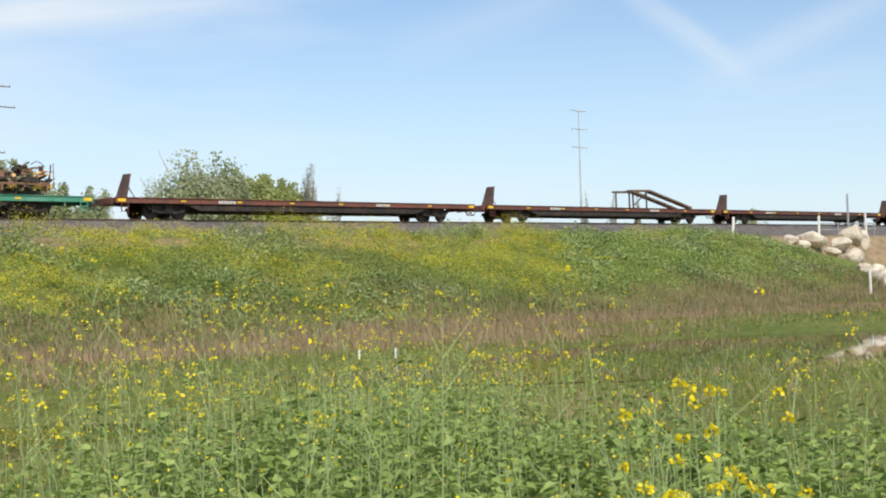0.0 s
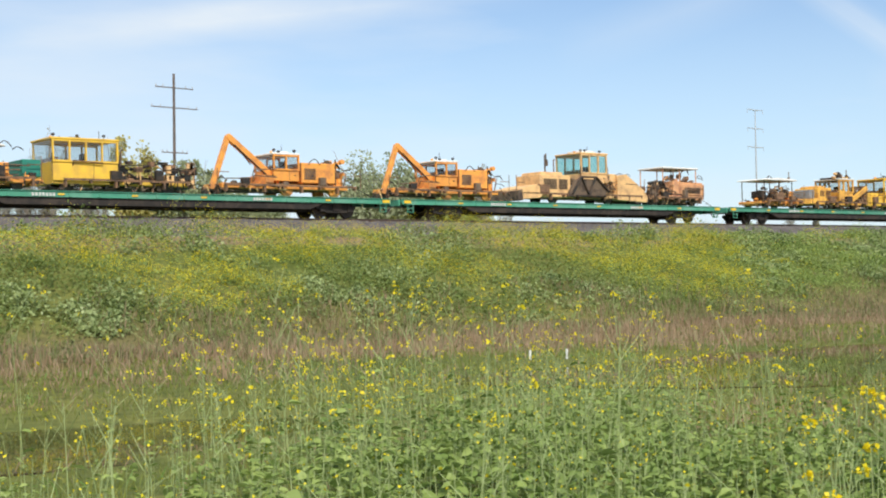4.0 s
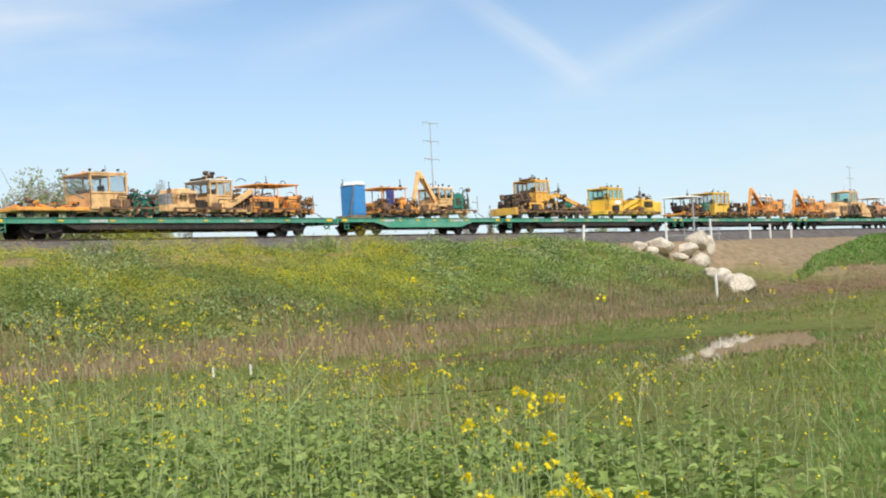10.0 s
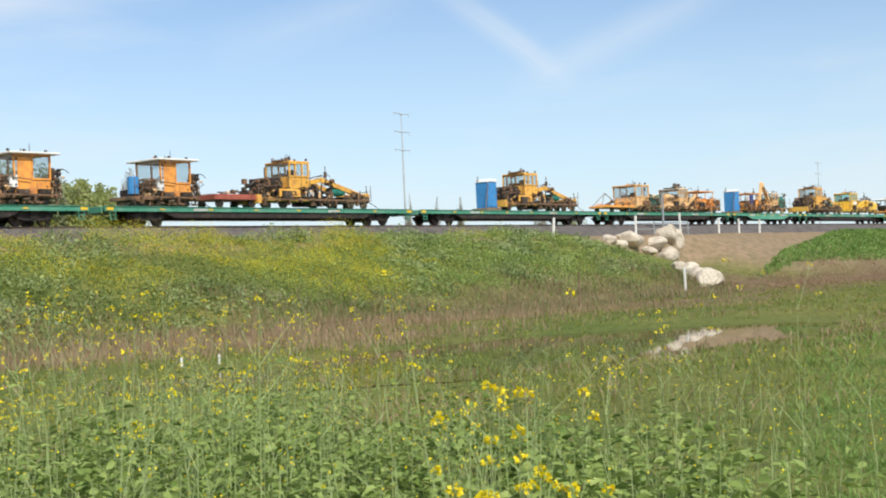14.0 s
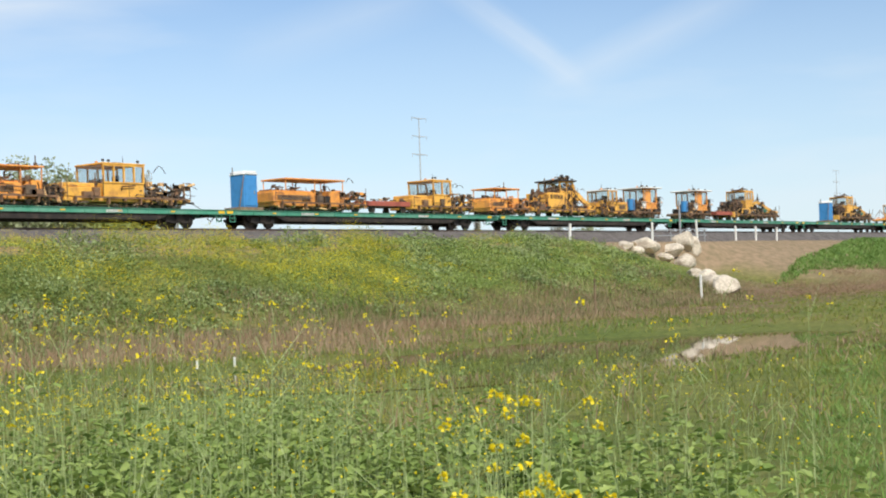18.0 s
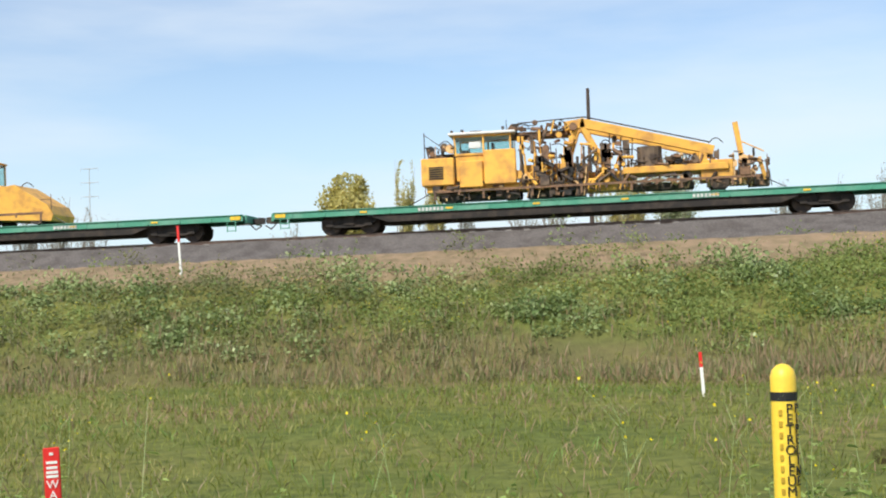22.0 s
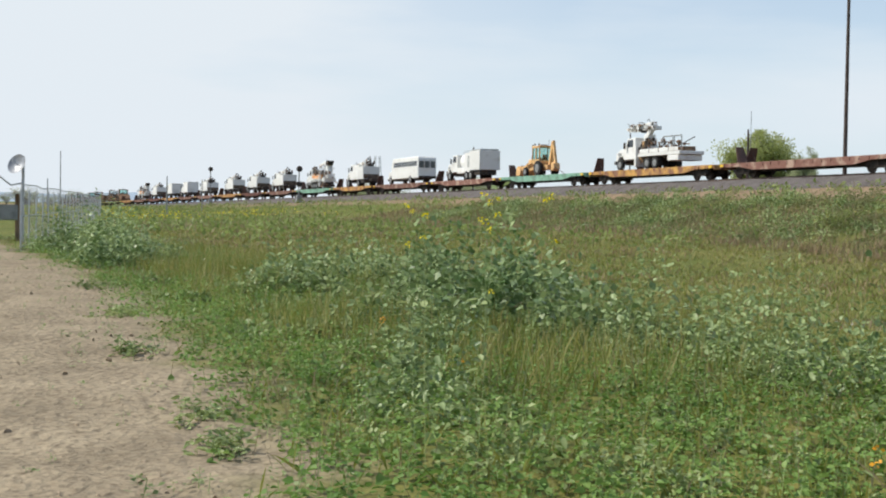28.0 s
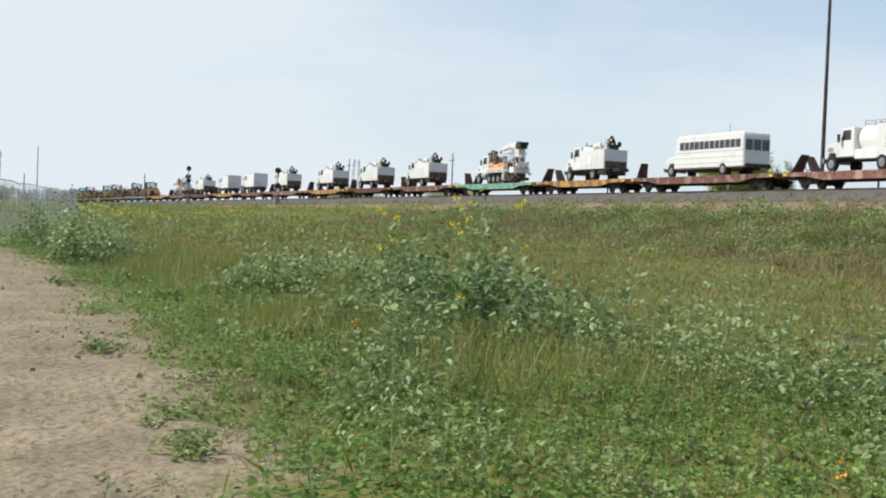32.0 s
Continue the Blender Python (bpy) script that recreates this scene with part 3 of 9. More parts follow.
def flat_long(color, side_mat, label, plate=False, belly=False, L=27.2, axles=2, deck=1.07):
    """An 89-foot flat car; x runs along it, its middle at 0, z is 0 at the rail."""
    th = thing("flat_car", label, "flat car", "flat cars of the train")
    h = L / 2
    bm = B()
    box(bm, -h, h, -1.38, 1.38, deck - 0.10, deck)
    part("deck", bm, side_mat, th, bevel=0.015)
    for y in (-1, 1):
        bm = B()
        if belly:
            out = [(-h, deck + 0.02), (h, deck + 0.02), (h, deck - 0.24), (h * 0.62, deck - 0.26), (h * 0.45, deck - 0.62), (-h * 0.45, deck - 0.62), (-h * 0.62, deck - 0.26), (-h, deck - 0.24)]
        else:
            out = [(-h, deck + 0.02), (h, deck + 0.02), (h, deck - 0.27), (-h, deck - 0.27)]
        prism(bm, out, y * 1.40 - 0.04, y * 1.40 + 0.04)
        box(bm, -h, h, y * 1.40 - 0.10, y * 1.40 + 0.10, deck + 0.0, deck + 0.035)
        for k in range(int(L / 1.5)):
            x = -h + 0.9 + k * 1.5
            box(bm, x - 0.05, x + 0.05, y * 1.44 - 0.03, y * 1.44 + 0.03, deck - 0.25, deck - 0.05)
        part("side_sill", bm, color, th, bevel=0.01)
    bm = B()
    c = h - 3.4
    prism(bm, [(-c - 1.2, deck - 0.12), (c + 1.2, deck - 0.12), (c - 1.6, 0.36), (-c + 1.6, 0.36)] if not belly else [(-c, deck - 0.12), (c, deck - 0.12), (c * 0.7, 0.42), (-c * 0.7, 0.42)], -0.42, 0.42)
    for k in range(9):
        x = -c + 1.0 + k * (2 * c - 2) / 8
        box(bm, x - 0.06, x + 0.06, -1.32, 1.32, deck - 0.38, deck - 0.1)
    part("centre_sill", bm, UNDER, th)
    if not belly:
        for y in (-1, 1):
            bm = B()
            prism(bm, [(-c + 0.9, deck - 0.27), (c - 0.9, deck - 0.27), (c - 1.9, deck - 0.62), (-c + 1.9, deck - 0.62)], y * 1.33 - 0.02, y * 1.33 + 0.02)
            part("sill_plate", bm, UNDER, th)
    for e in (-1, 1):
        bm = B()
        box(bm, min(e * h, e * (h + 0.12)), max(e * h, e * (h + 0.12)), -1.25, 1.25, deck - 0.34, deck + 0.02)
        part("end_sill", bm, color, th, bevel=0.02)
        bm = B()
        box(bm, min(e * h, e * (h + 0.42)), max(e * h, e * (h + 0.42)), -0.14, 0.14, 0.72, 0.98)
        prism(bm, [(e * (h + 0.40), 0.70), (e * (h + 0.64), 0.74), (e * (h + 0.64), 1.0), (e * (h + 0.40), 1.02)], -0.20, 0.16)
        part("coupler", bm, BLACK, th)
        bm = B()
        rod(bm, (e * (h + 0.05), -0.5, 0.72), (e * (h + 0.35), -0.47, 0.42), 0.03, n=5)
        rod(bm, (e * (h + 0.33), -0.47, 0.43), (e * (h + 0.62), -0.45, 0.62), 0.03, n=5)
        part("air_hose", bm, BLACK, th)
        bm = B()
        rod(bm, (e * (h - 0.6), -1.25, 0.62), (e * (h + 0.3), -1.3, 0.66), 0.025, n=5)
        part("cut_lever", bm, BLACK, th)
        bm = B()
        for k in range(3):
            box(bm, e * (h - 0.55) - 0.22, e * (h - 0.55) + 0.22, -1.46, -1.42, 0.36 + 0.22 * k, 0.40 + 0.22 * k)
        for k in (-0.2, 0.2):
            box(bm, e * (h - 0.55) + k - 0.02, e * (h - 0.55) + k + 0.02, -1.45, -1.41, 0.34, deck)
        part("step", bm, color, th)
        bm = B()
        box(bm, e * (h - 0.35) - 0.24, e * (h - 0.35) + 0.24, -1.475, -1.445, deck - 0.20, deck - 0.04)
        part("reflector", bm, MARK, th)
        bogie(th, e * (h - 3.45), axles)
    for k in range(6):
        bm = B()
        x = -h + 4.2 + k * (L - 8.4) / 5
        box(bm, x - 0.16, x + 0.16, -1.475, -1.445, deck - 0.17, deck - 0.09)
        part("reflector", bm, MARK, th)
    for x in (-h * 0.52, h * 0.35):
        bm = B()
        for k in range(7):
            box(bm, x + k * 0.17, x + k * 0.17 + 0.11, -1.475, -1.443, deck - 0.22, deck - 0.07)
        tagged(part("stencil", bm, STENCIL, th, "worn white stencilled bars"), kind="stuff")
    if plate:
        bridge_plate(th, -h + 0.75, deck, 1, "one")
    return th


def bridge_plate(th, x, deck, lean=1, how="one"):
    """Hinged steel plates at a car's end, left standing up: one, a pair that lean together, or a pair that cross."""
    for y in ((-0.78,) if how == "one" else (-0.78, 0.78)):
        k = lean if y < 0 else -lean
        k *= {"one": 0.4, "pair": 0.9, "cross": -0.6}[how]
        xb = x + {"one": 0.0, "pair": 0.3, "cross": -1.5}[how] * (0 if y < 0 else lean) + {"one": 0.0, "pair": 0.1, "cross": 1.6}[how]
        bm = B()
        v = [bm.verts.new(p) for p in ((xb - 0.04, y - 0.52, deck), (xb + 0.04, y - 0.52, deck), (xb + 0.04, y + 0.52, deck), (xb - 0.04, y + 0.52, deck),
                                       (xb - 0.04 + k, y - 0.34, deck + 1.3), (xb + 0.04 + k, y - 0.34, deck + 1.3), (xb + 0.04 + k, y + 0.34, deck + 1.3), (xb - 0.04 + k, y + 0.34, deck + 1.3))]
        for f in ((0, 3, 2, 1), (4, 5, 6, 7), (0, 1, 5, 4), (1, 2, 6, 5), (2, 3, 7, 6), (3, 0, 4, 7)):
            bm.faces.new([v[i] for i in f])
        pl = part("bridge_plate", bm, PLATERUST, th, bevel=0.01)
        bm = B()
        for w in (-0.3, 0.3):
            rod(bm, (xb, y + w, deck + 0.06), (xb + k * 0.92, y + w * 0.7, deck + 1.2), 0.045, n=5)
        part("stiffener", bm, PLATERUST, pl)
        bm = B()
        rod(bm, (xb + k * 0.7, y, deck + 0.9), (xb + k * 0.7 + (0.6 if k < 0 else -0.6) * -1, y, deck), 0.03, n=5)
        part("plate_stay", bm, BLACK, th)


def flat_short(color, label, L=19.6, plates="one"):
    """A 60-foot flat car with bulging side sills and raised end plates."""
    th = thing("flat_car", label, "flat car", "flat cars of the train")
    h, deck = L / 2, 1.12
    bm = B()
    box(bm, -h, h, -1.42, 1.42, deck - 0.09, deck)
    part("deck", bm, BROWNCAR, th, bevel=0.015)
    for y in (-1, 1):
        bm = B()
        prism(bm, [(-h, deck + 0.03), (h, deck + 0.03), (h, deck - 0.26), (h - 2.6, deck - 0.28), (h - 4.4, deck - 0.55), (-h + 4.4, deck - 0.55), (-h + 2.6, deck - 0.28), (-h, deck - 0.26)], y * 1.44 - 0.04, y * 1.44 + 0.04)
        for k in range(int(L / 1.0)):
            x = -h + 0.6 + k
            box(bm, x - 0.07, x + 0.07, y * 1.49 - 0.04, y * 1.49 + 0.04, deck - 0.22, deck - 0.02)
        part("side_sill", bm, color, th, bevel=0.01)
    bm = B()
    box(bm, -h + 1, h - 1, -0.35, 0.35, 0.48, deck - 0.1)
    part("centre_sill", bm, UNDER, th)
    for e in (-1, 1):
        bm = B()
        box(bm, min(e * h, e * (h + 0.1)), max(e * h, e * (h + 0.1)), -1.4, 1.4, deck - 0.36, deck + 0.03)
        part("end_sill", bm, color, th, bevel=0.02)
        bm = B()
        box(bm, min(e * h, e * (h + 0.45)), max(e * h, e * (h + 0.45)), -0.14, 0.14, 0.72, 0.98)
        prism(bm, [(e * (h + 0.40), 0.68), (e * (h + 0.66), 0.72), (e * (h + 0.66), 1.0), (e * (h + 0.40), 1.04)], -0.2, 0.16)
        part("coupler", bm, BLACK, th)
        bm = B()
        box(bm, e * (h - 0.3) - 0.22, e * (h - 0.3) + 0.22, -1.55, -1.49, deck - 0.22, deck - 0.04)
        part("reflector", bm, MARK, th)
        bogie(th, e * (h - 2.5), 2)
    bridge_plate(th, -h + 0.55, deck, 1, plates)
    return th


CARGO = []      # (thing, distance along the train, height over the rail)


def ride(th, s, z=0.0, y=0.0):
    CARGO.append((th, s, z, y))
    th.matrix_basis = pose(s + 7, TRACK + y, rail_z(s + 7) + z)
    return th


def copied(th):
    return copy_thing(th, Matrix.Identity(4))



def build_cars():
    brown = flat_long(BROWNCAR, BROWNCAR, "rust-brown flat car with raised end plates", plate=True)
    ride(brown, 46.0)
    for s in (74.4, 102.8, 131.2, 159.5, 188.0):
        ride(copied(brown), s)
    green = flat_long(GREENCAR, GREENCAR, "green railway flat car carrying track machines")
    ride(green, 17.5)
    for s in (-10.7, -38.7, -66.3):
        ride(copied(green), s)
    for s, long in ((-112.2, 25.6), (-138.3, 25.9)):
        ride(flat_long(GREENCAR, GREENCAR, "green railway flat car carrying track machines", L=long), s)
    green = flat_long(GREENCAR, GREENCAR, "long green railway flat car carrying track machines", L=27.9)
    ride(green, -166.2)
    for s in (-195.2, -224.2, -252.1, -280.7, -309.7, -338.3, -367.3, -396.6, -455.2):
        ride(copied(green), s)
    six = flat_long(GREENCAR, GREENCAR, "green heavy flat car on six-wheel bogies", axles=3, L=28.4)
    ride(six, -426.2)
    ride(flat_long(GREENCAR, GREENCAR, "short green flat car with deep fish-belly sides", belly=True, L=18.0), -89.6)
    # sixty-foot cars of several makes: side sills, label, bridge plates as they were left
    red = (REDCAR, "red flat car with a raised steel end plate")
    yel = (RUSTYEL, "flat car with flaking yellow sides")
    pale = (PALEGREEN, "pale green flat car with an end plate raised")
    brn = (BROWNCAR, "weathered brown flat car with a raised end plate")
    ends = [-467.4, -488.3, -506.4, -524.0, -543.2, -564.7, -586.4, -606.5, -626.2, -647.2, -665.0, -684.8, -704.0, -721.6, -741.0, -761.4, -780.6, -799.0]
    while ends[-1] > -840:
        ends.append(ends[-1] - 20.2)
    kinds = [red, red, yel, brn, red, yel, pale, red, red, yel, pale, red, brn, yel]
    plates = ["cross", "one", "pair", "pair", "cross", "one", "cross", "pair", "one", "pair", "cross"]
    for i, (a, b) in enumerate(zip(ends, ends[1:])):
        color, label = kinds[i % len(kinds)]
        ride(flat_short(color, label, a - b - 1.05, plates[i % len(plates)]), (a + b) / 2)
    s = ends[-1] - 14.2
    moss = flat_long(MOSSCAR, MOSSCAR, "faded yellow-green flat car at the tail of the train")
    ride(moss, s)
    s -= 28.3
    while s > -1040:
        ride(copied(moss), s)
        s -= 28.3


build_cars()


# ---- machines that ride on the cars: x from their left end, z from the deck ----
def wheels(th, xs, r=0.36, y=0.78, material=WHEEL):
    for x in xs:
        for s in (-1, 1):
            bm = B()
            rod(bm, (x, s * (y - 0.07), r), (x, s * (y + 0.07), r), r, n=14)
            rod(bm, (x, s * (y + 0.05), r), (x, s * (y + 0.12), r), r * 0.4, n=8)
            part("wheel", bm, material, th)


def slab(th, name, material, x0, x1, z0, z1, w=1.2, bevel=0.03, label="", y0=None):
    bm = B()
    box(bm, x0, x1, -w if y0 is None else y0, w, z0, z1)
    return part(name, bm, material, th, label, bevel)


def plate(th, name, material, pts, w=1.2, bevel=0.02, label="", y0=None):
    bm = B()
    prism(bm, pts, -w if y0 is None else y0, w)
    return part(name, bm, material, th, label, bevel)


def works(th, x0, x1, z0, z1, seed, n=16, material=BLACK, name="engine", w=1.0, hoses=4):
    """Engine, valves, cylinders and hoses: a crowded heap of machinery in oily, dusty and painted pieces."""
    r = random.Random(seed)
    kit = [material, DUSTY if material is not DUSTY else BLACK, GRIME, TAN if material in (BLACK, DUSTY) else BLACK]
    heaps = [B() for _ in kit]
    for k in range(int(n * 1.8)):
        bm = heaps[r.choices(range(4), (9, 4, 4, 2))[0]]
        sx, sz, sy = r.uniform(0.07, 0.26) * min(1.6, (x1 - x0) * 0.5), r.uniform(0.08, 0.30) * (z1 - z0), r.uniform(0.1, 0.45)
        x, z, y = r.uniform(x0, x1 - sx), z0 + (z1 - z0 - sz) * r.random() ** 1.15, r.choice((-w, -w, r.uniform(-w, w - sy)))
        kind = r.random()
        if kind < 0.5:
            box(bm, x, x + sx, y, y + sy, z, z + sz)
        elif kind < 0.8:
            rod(bm, (x, y, z + sz * 0.5), (x + sx * 1.6, y + r.uniform(-.2, .2), z + sz * r.uniform(-0.5, 1.6)), r.uniform(0.025, 0.09), n=7)
        else:
            c = r.uniform(0.08, 0.2)
            rod(bm, (x, y, z + c), (x, y + 0.2, z + c), c, n=10)
    for k in range(n // 2):
        x = r.uniform(x0 + 0.05, x1 - 0.05)
        rod(heaps[k % 4], (x, -w + 0.02, z0 - 0.05), (x + r.uniform(-.25, .25), -w + 0.06, r.uniform(0.4, 1.0) * (z1 - z0) + z0), r.uniform(0.018, 0.05), n=6)
    box(heaps[0], x0 + 0.1, x1 - 0.1, -w * 0.5, w * 0.6, z0, z0 + (z1 - z0) * 0.40)
    ob = tagged(part(name, heaps[0], material, th), kind="stuff")
    for bm, m, nm in zip(heaps[1:], kit[1:], ("valve_gear", "cylinder", "bracket")):
        if bm.verts:
            tagged(part(nm, bm, m, ob), kind="stuff")
        else:
            bm.free()
    for k in range(hoses):
        bm = B()
        x, z, reach, drop = r.uniform(x0, x1 - 0.3), r.uniform(z0 + 0.3, z1), r.uniform(0.4, 0.9), r.uniform(-0.35, 0.3)
        pts = [(x + reach * f, -w - 0.03, z + drop * math.sin(math.pi * f) - 0.1 * f) for f in (0, 0.2, 0.4, 0.6, 0.8, 1.0)]
        tube(bm, pts, 0.022)
        part("hose", bm, BLACK, ob)
    return ob


def squat(th, k, fx=1.0):
    """Bring a machine to its true height."""
    done = set()
    for ob in th.children_recursive:
        if ob.name.startswith("wheel") or ob.name.startswith("rim") or ob.data in done:
            continue
        ob.data.transform(Matrix.Diagonal((fx, 1, k, 1)))
        done.add(ob.data)
    return th


def cab(th, x0, x1, z0, z1, material, glass=PANE, roof=None, sill=0.42, nside=2, w=1.1, over=0.12, slant=0.0):
    """A driver's cab: panels below, posts, a roof, and a pane in every opening."""
    zs = z0 + (z1 - z0) * sill
    bm = B()
    prism(bm, [(x0, z0), (x1, z0), (x1, zs), (x0 + slant * 0.4, zs)], -w, w)
    body = part("cab", bm, material, th, bevel=0.02)
    pw = 0.07
    n = nside
    for i in range(n + 1):
        x = x0 + (x1 - x0) * i / n
        for s in (-1, 1):
            bm = B()
            xa, xb = x - pw / 2, x + pw / 2
            if i == 0:
                prism(bm, [(x0 + slant * 0.4, zs), (x0 + pw + slant * 0.4, zs), (x0 + pw + slant, z1), (x0 + slant, z1)], s * w - 0.06, s * w + 0.06)
            else:
                if i == n:
                    xa, xb = x1 - pw, x1
                box(bm, xa, xb, s * w - 0.06, s * w + 0.06, zs, z1)
            part("post", bm, material, body)
    for i in range(n):
        xa = x0 + (x1 - x0) * i / n + pw / 2 + (slant * 0.6 if i == 0 else 0)
        xb = x0 + (x1 - x0) * (i + 1) / n - pw / 2
        for s in (-1, 1):
            bm = B()
            box(bm, xa, xb, s * (w - 0.03) - 0.012, s * (w - 0.03) + 0.012, zs, z1 - 0.04)
            part("pane", bm, glass, body)
    for x in (x0 + slant * 0.8, x1):
        bm = B()
        box(bm, x - 0.03, x + 0.03, -w + 0.07, w - 0.07, zs, z1 - 0.04)
        part("pane", bm, glass, body)
    bm = B()
    box(bm, x0 - over + slant, x1 + over, -w - over, w + over, z1 - 0.03, z1 + 0.09)
    part("roof", bm, roof or material, body, bevel=0.03)
    for s in (-1, 1):
        for z, t in ((zs, 0.10), (z1 - 0.13, 0.10)):
            bm = B()
            box(bm, x0 + slant, x1, s * w - 0.05, s * w + 0.05, z, z + t)
            part("window_rail", bm, material, body)
    xm = (x0 + x1) / 2
    bm = B()
    box(bm, xm - 0.1, xm + 0.4, -0.3, 0.3, zs - 0.3, zs + 0.15)
    box(bm, xm + 0.28, xm + 0.4, -0.28, 0.28, zs + 0.1, zs + 0.62)
    part("seat", bm, BLACK, body, bevel=0.03)
    bm = B()
    box(bm, x0 + 0.2, x0 + 0.5, -0.6, 0.6, zs - 0.2, zs + 0.3)
    rod(bm, (x0 + 0.6, 0.1, zs), (x0 + 0.45, 0.1, zs + 0.45), 0.03, n=6)
    part("console", bm, GRIME, body, bevel=0.02)
    bm = B()
    xd = x0 + (x1 - x0) * 0.62
    box(bm, xd - 0.012, xd + 0.012, -w - 0.012, -w + 0.02, z0 + 0.05, zs)
    part("door_seam", bm, GRIME, body)
    bm = B()
    box(bm, x1 - 0.30, x1 - 0.22, -w - 0.03, -w, z0 + (zs - z0) * 0.5, z0 + (zs - z0) * 0.62)
    part("door_handle", bm, BLACK, body)
    rr = random.Random(int(x0 * 100 + z1 * 37))
    for f in (0.02, rr.uniform(0.15, 0.4), rr.uniform(0.75, 0.98)):
        bm = B()
        x, h = x0 + slant - over + 0.1 + f * (x1 - x0 - slant + 2 * over - 0.2), rr.uniform(0.08, 0.2)
        box(bm, x - 0.06, x + 0.06, -w - 0.02, -w + 0.10, z1 + h, z1 + h + 0.13)
        box(bm, x - 0.015, x + 0.015, -w + 0.02, -w + 0.05, z1 + 0.05, z1 + h + 0.02)
        part("roof_lamp", bm, BLACK, body)
    bm = B()
    xa = x0 + slant + (x1 - x0 - slant) * rr.uniform(0.2, 0.5)
    box(bm, xa, xa + 0.55, -0.45, 0.3, z1 + 0.08, z1 + 0.24)
    part("roof_box", bm, rr.choice((WHITE, GREY, DUSTY)), body, bevel=0.02)
    bm = B()
    rod(bm, (x1 - 0.3, 0.3, z1), (x1 - 0.3, 0.3, z1 + 0.75), 0.018, n=5)
    part("antenna", bm, BLACK, body)
    bm = B()
    rod(bm, (x0 + slant + 0.35, -0.2, z1 + 0.09), (x0 + slant + 0.35, -0.2, z1 + 0.27), 0.09, 0.07, 8)
    part("beacon", bm, ORANGE, body, "amber beacon")
    bm = B()
    rod(bm, (x0 - 0.06, -w - 0.05, z0 + 0.2), (x0 - 0.06, -w - 0.05, zs + 0.5), 0.02, n=5)
    rod(bm, (x1 + 0.06, -w - 0.05, z0 + 0.2), (x1 + 0.06, -w - 0.05, zs + 0.5), 0.02, n=5)
    part("grab_rail", bm, BLACK, body)
    return body


def handrail(th, x0, x1, z0, h=0.95, y=-1.15, material=YELLOW):
    bm = B()
    n = max(2, int((x1 - x0) / 0.8) + 1)
    for i in range(n):
        x = x0 + (x1 - x0) * i / (n - 1)
        rod(bm, (x, y, z0), (x, y, z0 + h), 0.022, n=6)
    for z in (0.5 * h, h):
        rod(bm, (x0, y, z0 + z), (x1, y, z0 + z), 0.022, n=6)
    part("handrail", bm, material, th)


def ladder(th, x, z0, z1, y=-1.2, material=BLACK):
    bm = B()
    for k in (-0.2, 0.2):
        rod(bm, (x + k, y, z0), (x + k, y, z1), 0.02, n=5)
    z = z0 + 0.1
    while z < z1:
        rod(bm, (x - 0.2, y, z), (x + 0.2, y, z), 0.018, n=5)
        z += 0.28
    part("ladder", bm, material, th)


def stack(th, x, z0, z1, y=-0.4, r=0.05, hook=0.12):
    bm = B()
    rod(bm, (x, y, z0), (x, y, z1), r, n=7)
    rod(bm, (x, y, z1), (x + hook, y, z1 + 0.08), r, n=7)
    part("exhaust", bm, DUSTY, th)


def louvres(th, x0, x1, z0, z1, y=-1.22, material=BLACK):
    bm = B()
    n = max(3, int((z1 - z0) / 0.1))
    for k in range(n):
        z = z0 + (z1 - z0) * k / n
        box(bm, x0, x1, y - 0.015, y + 0.02, z, z + (z1 - z0) / n * 0.55)
    part("grille", bm, material, th)


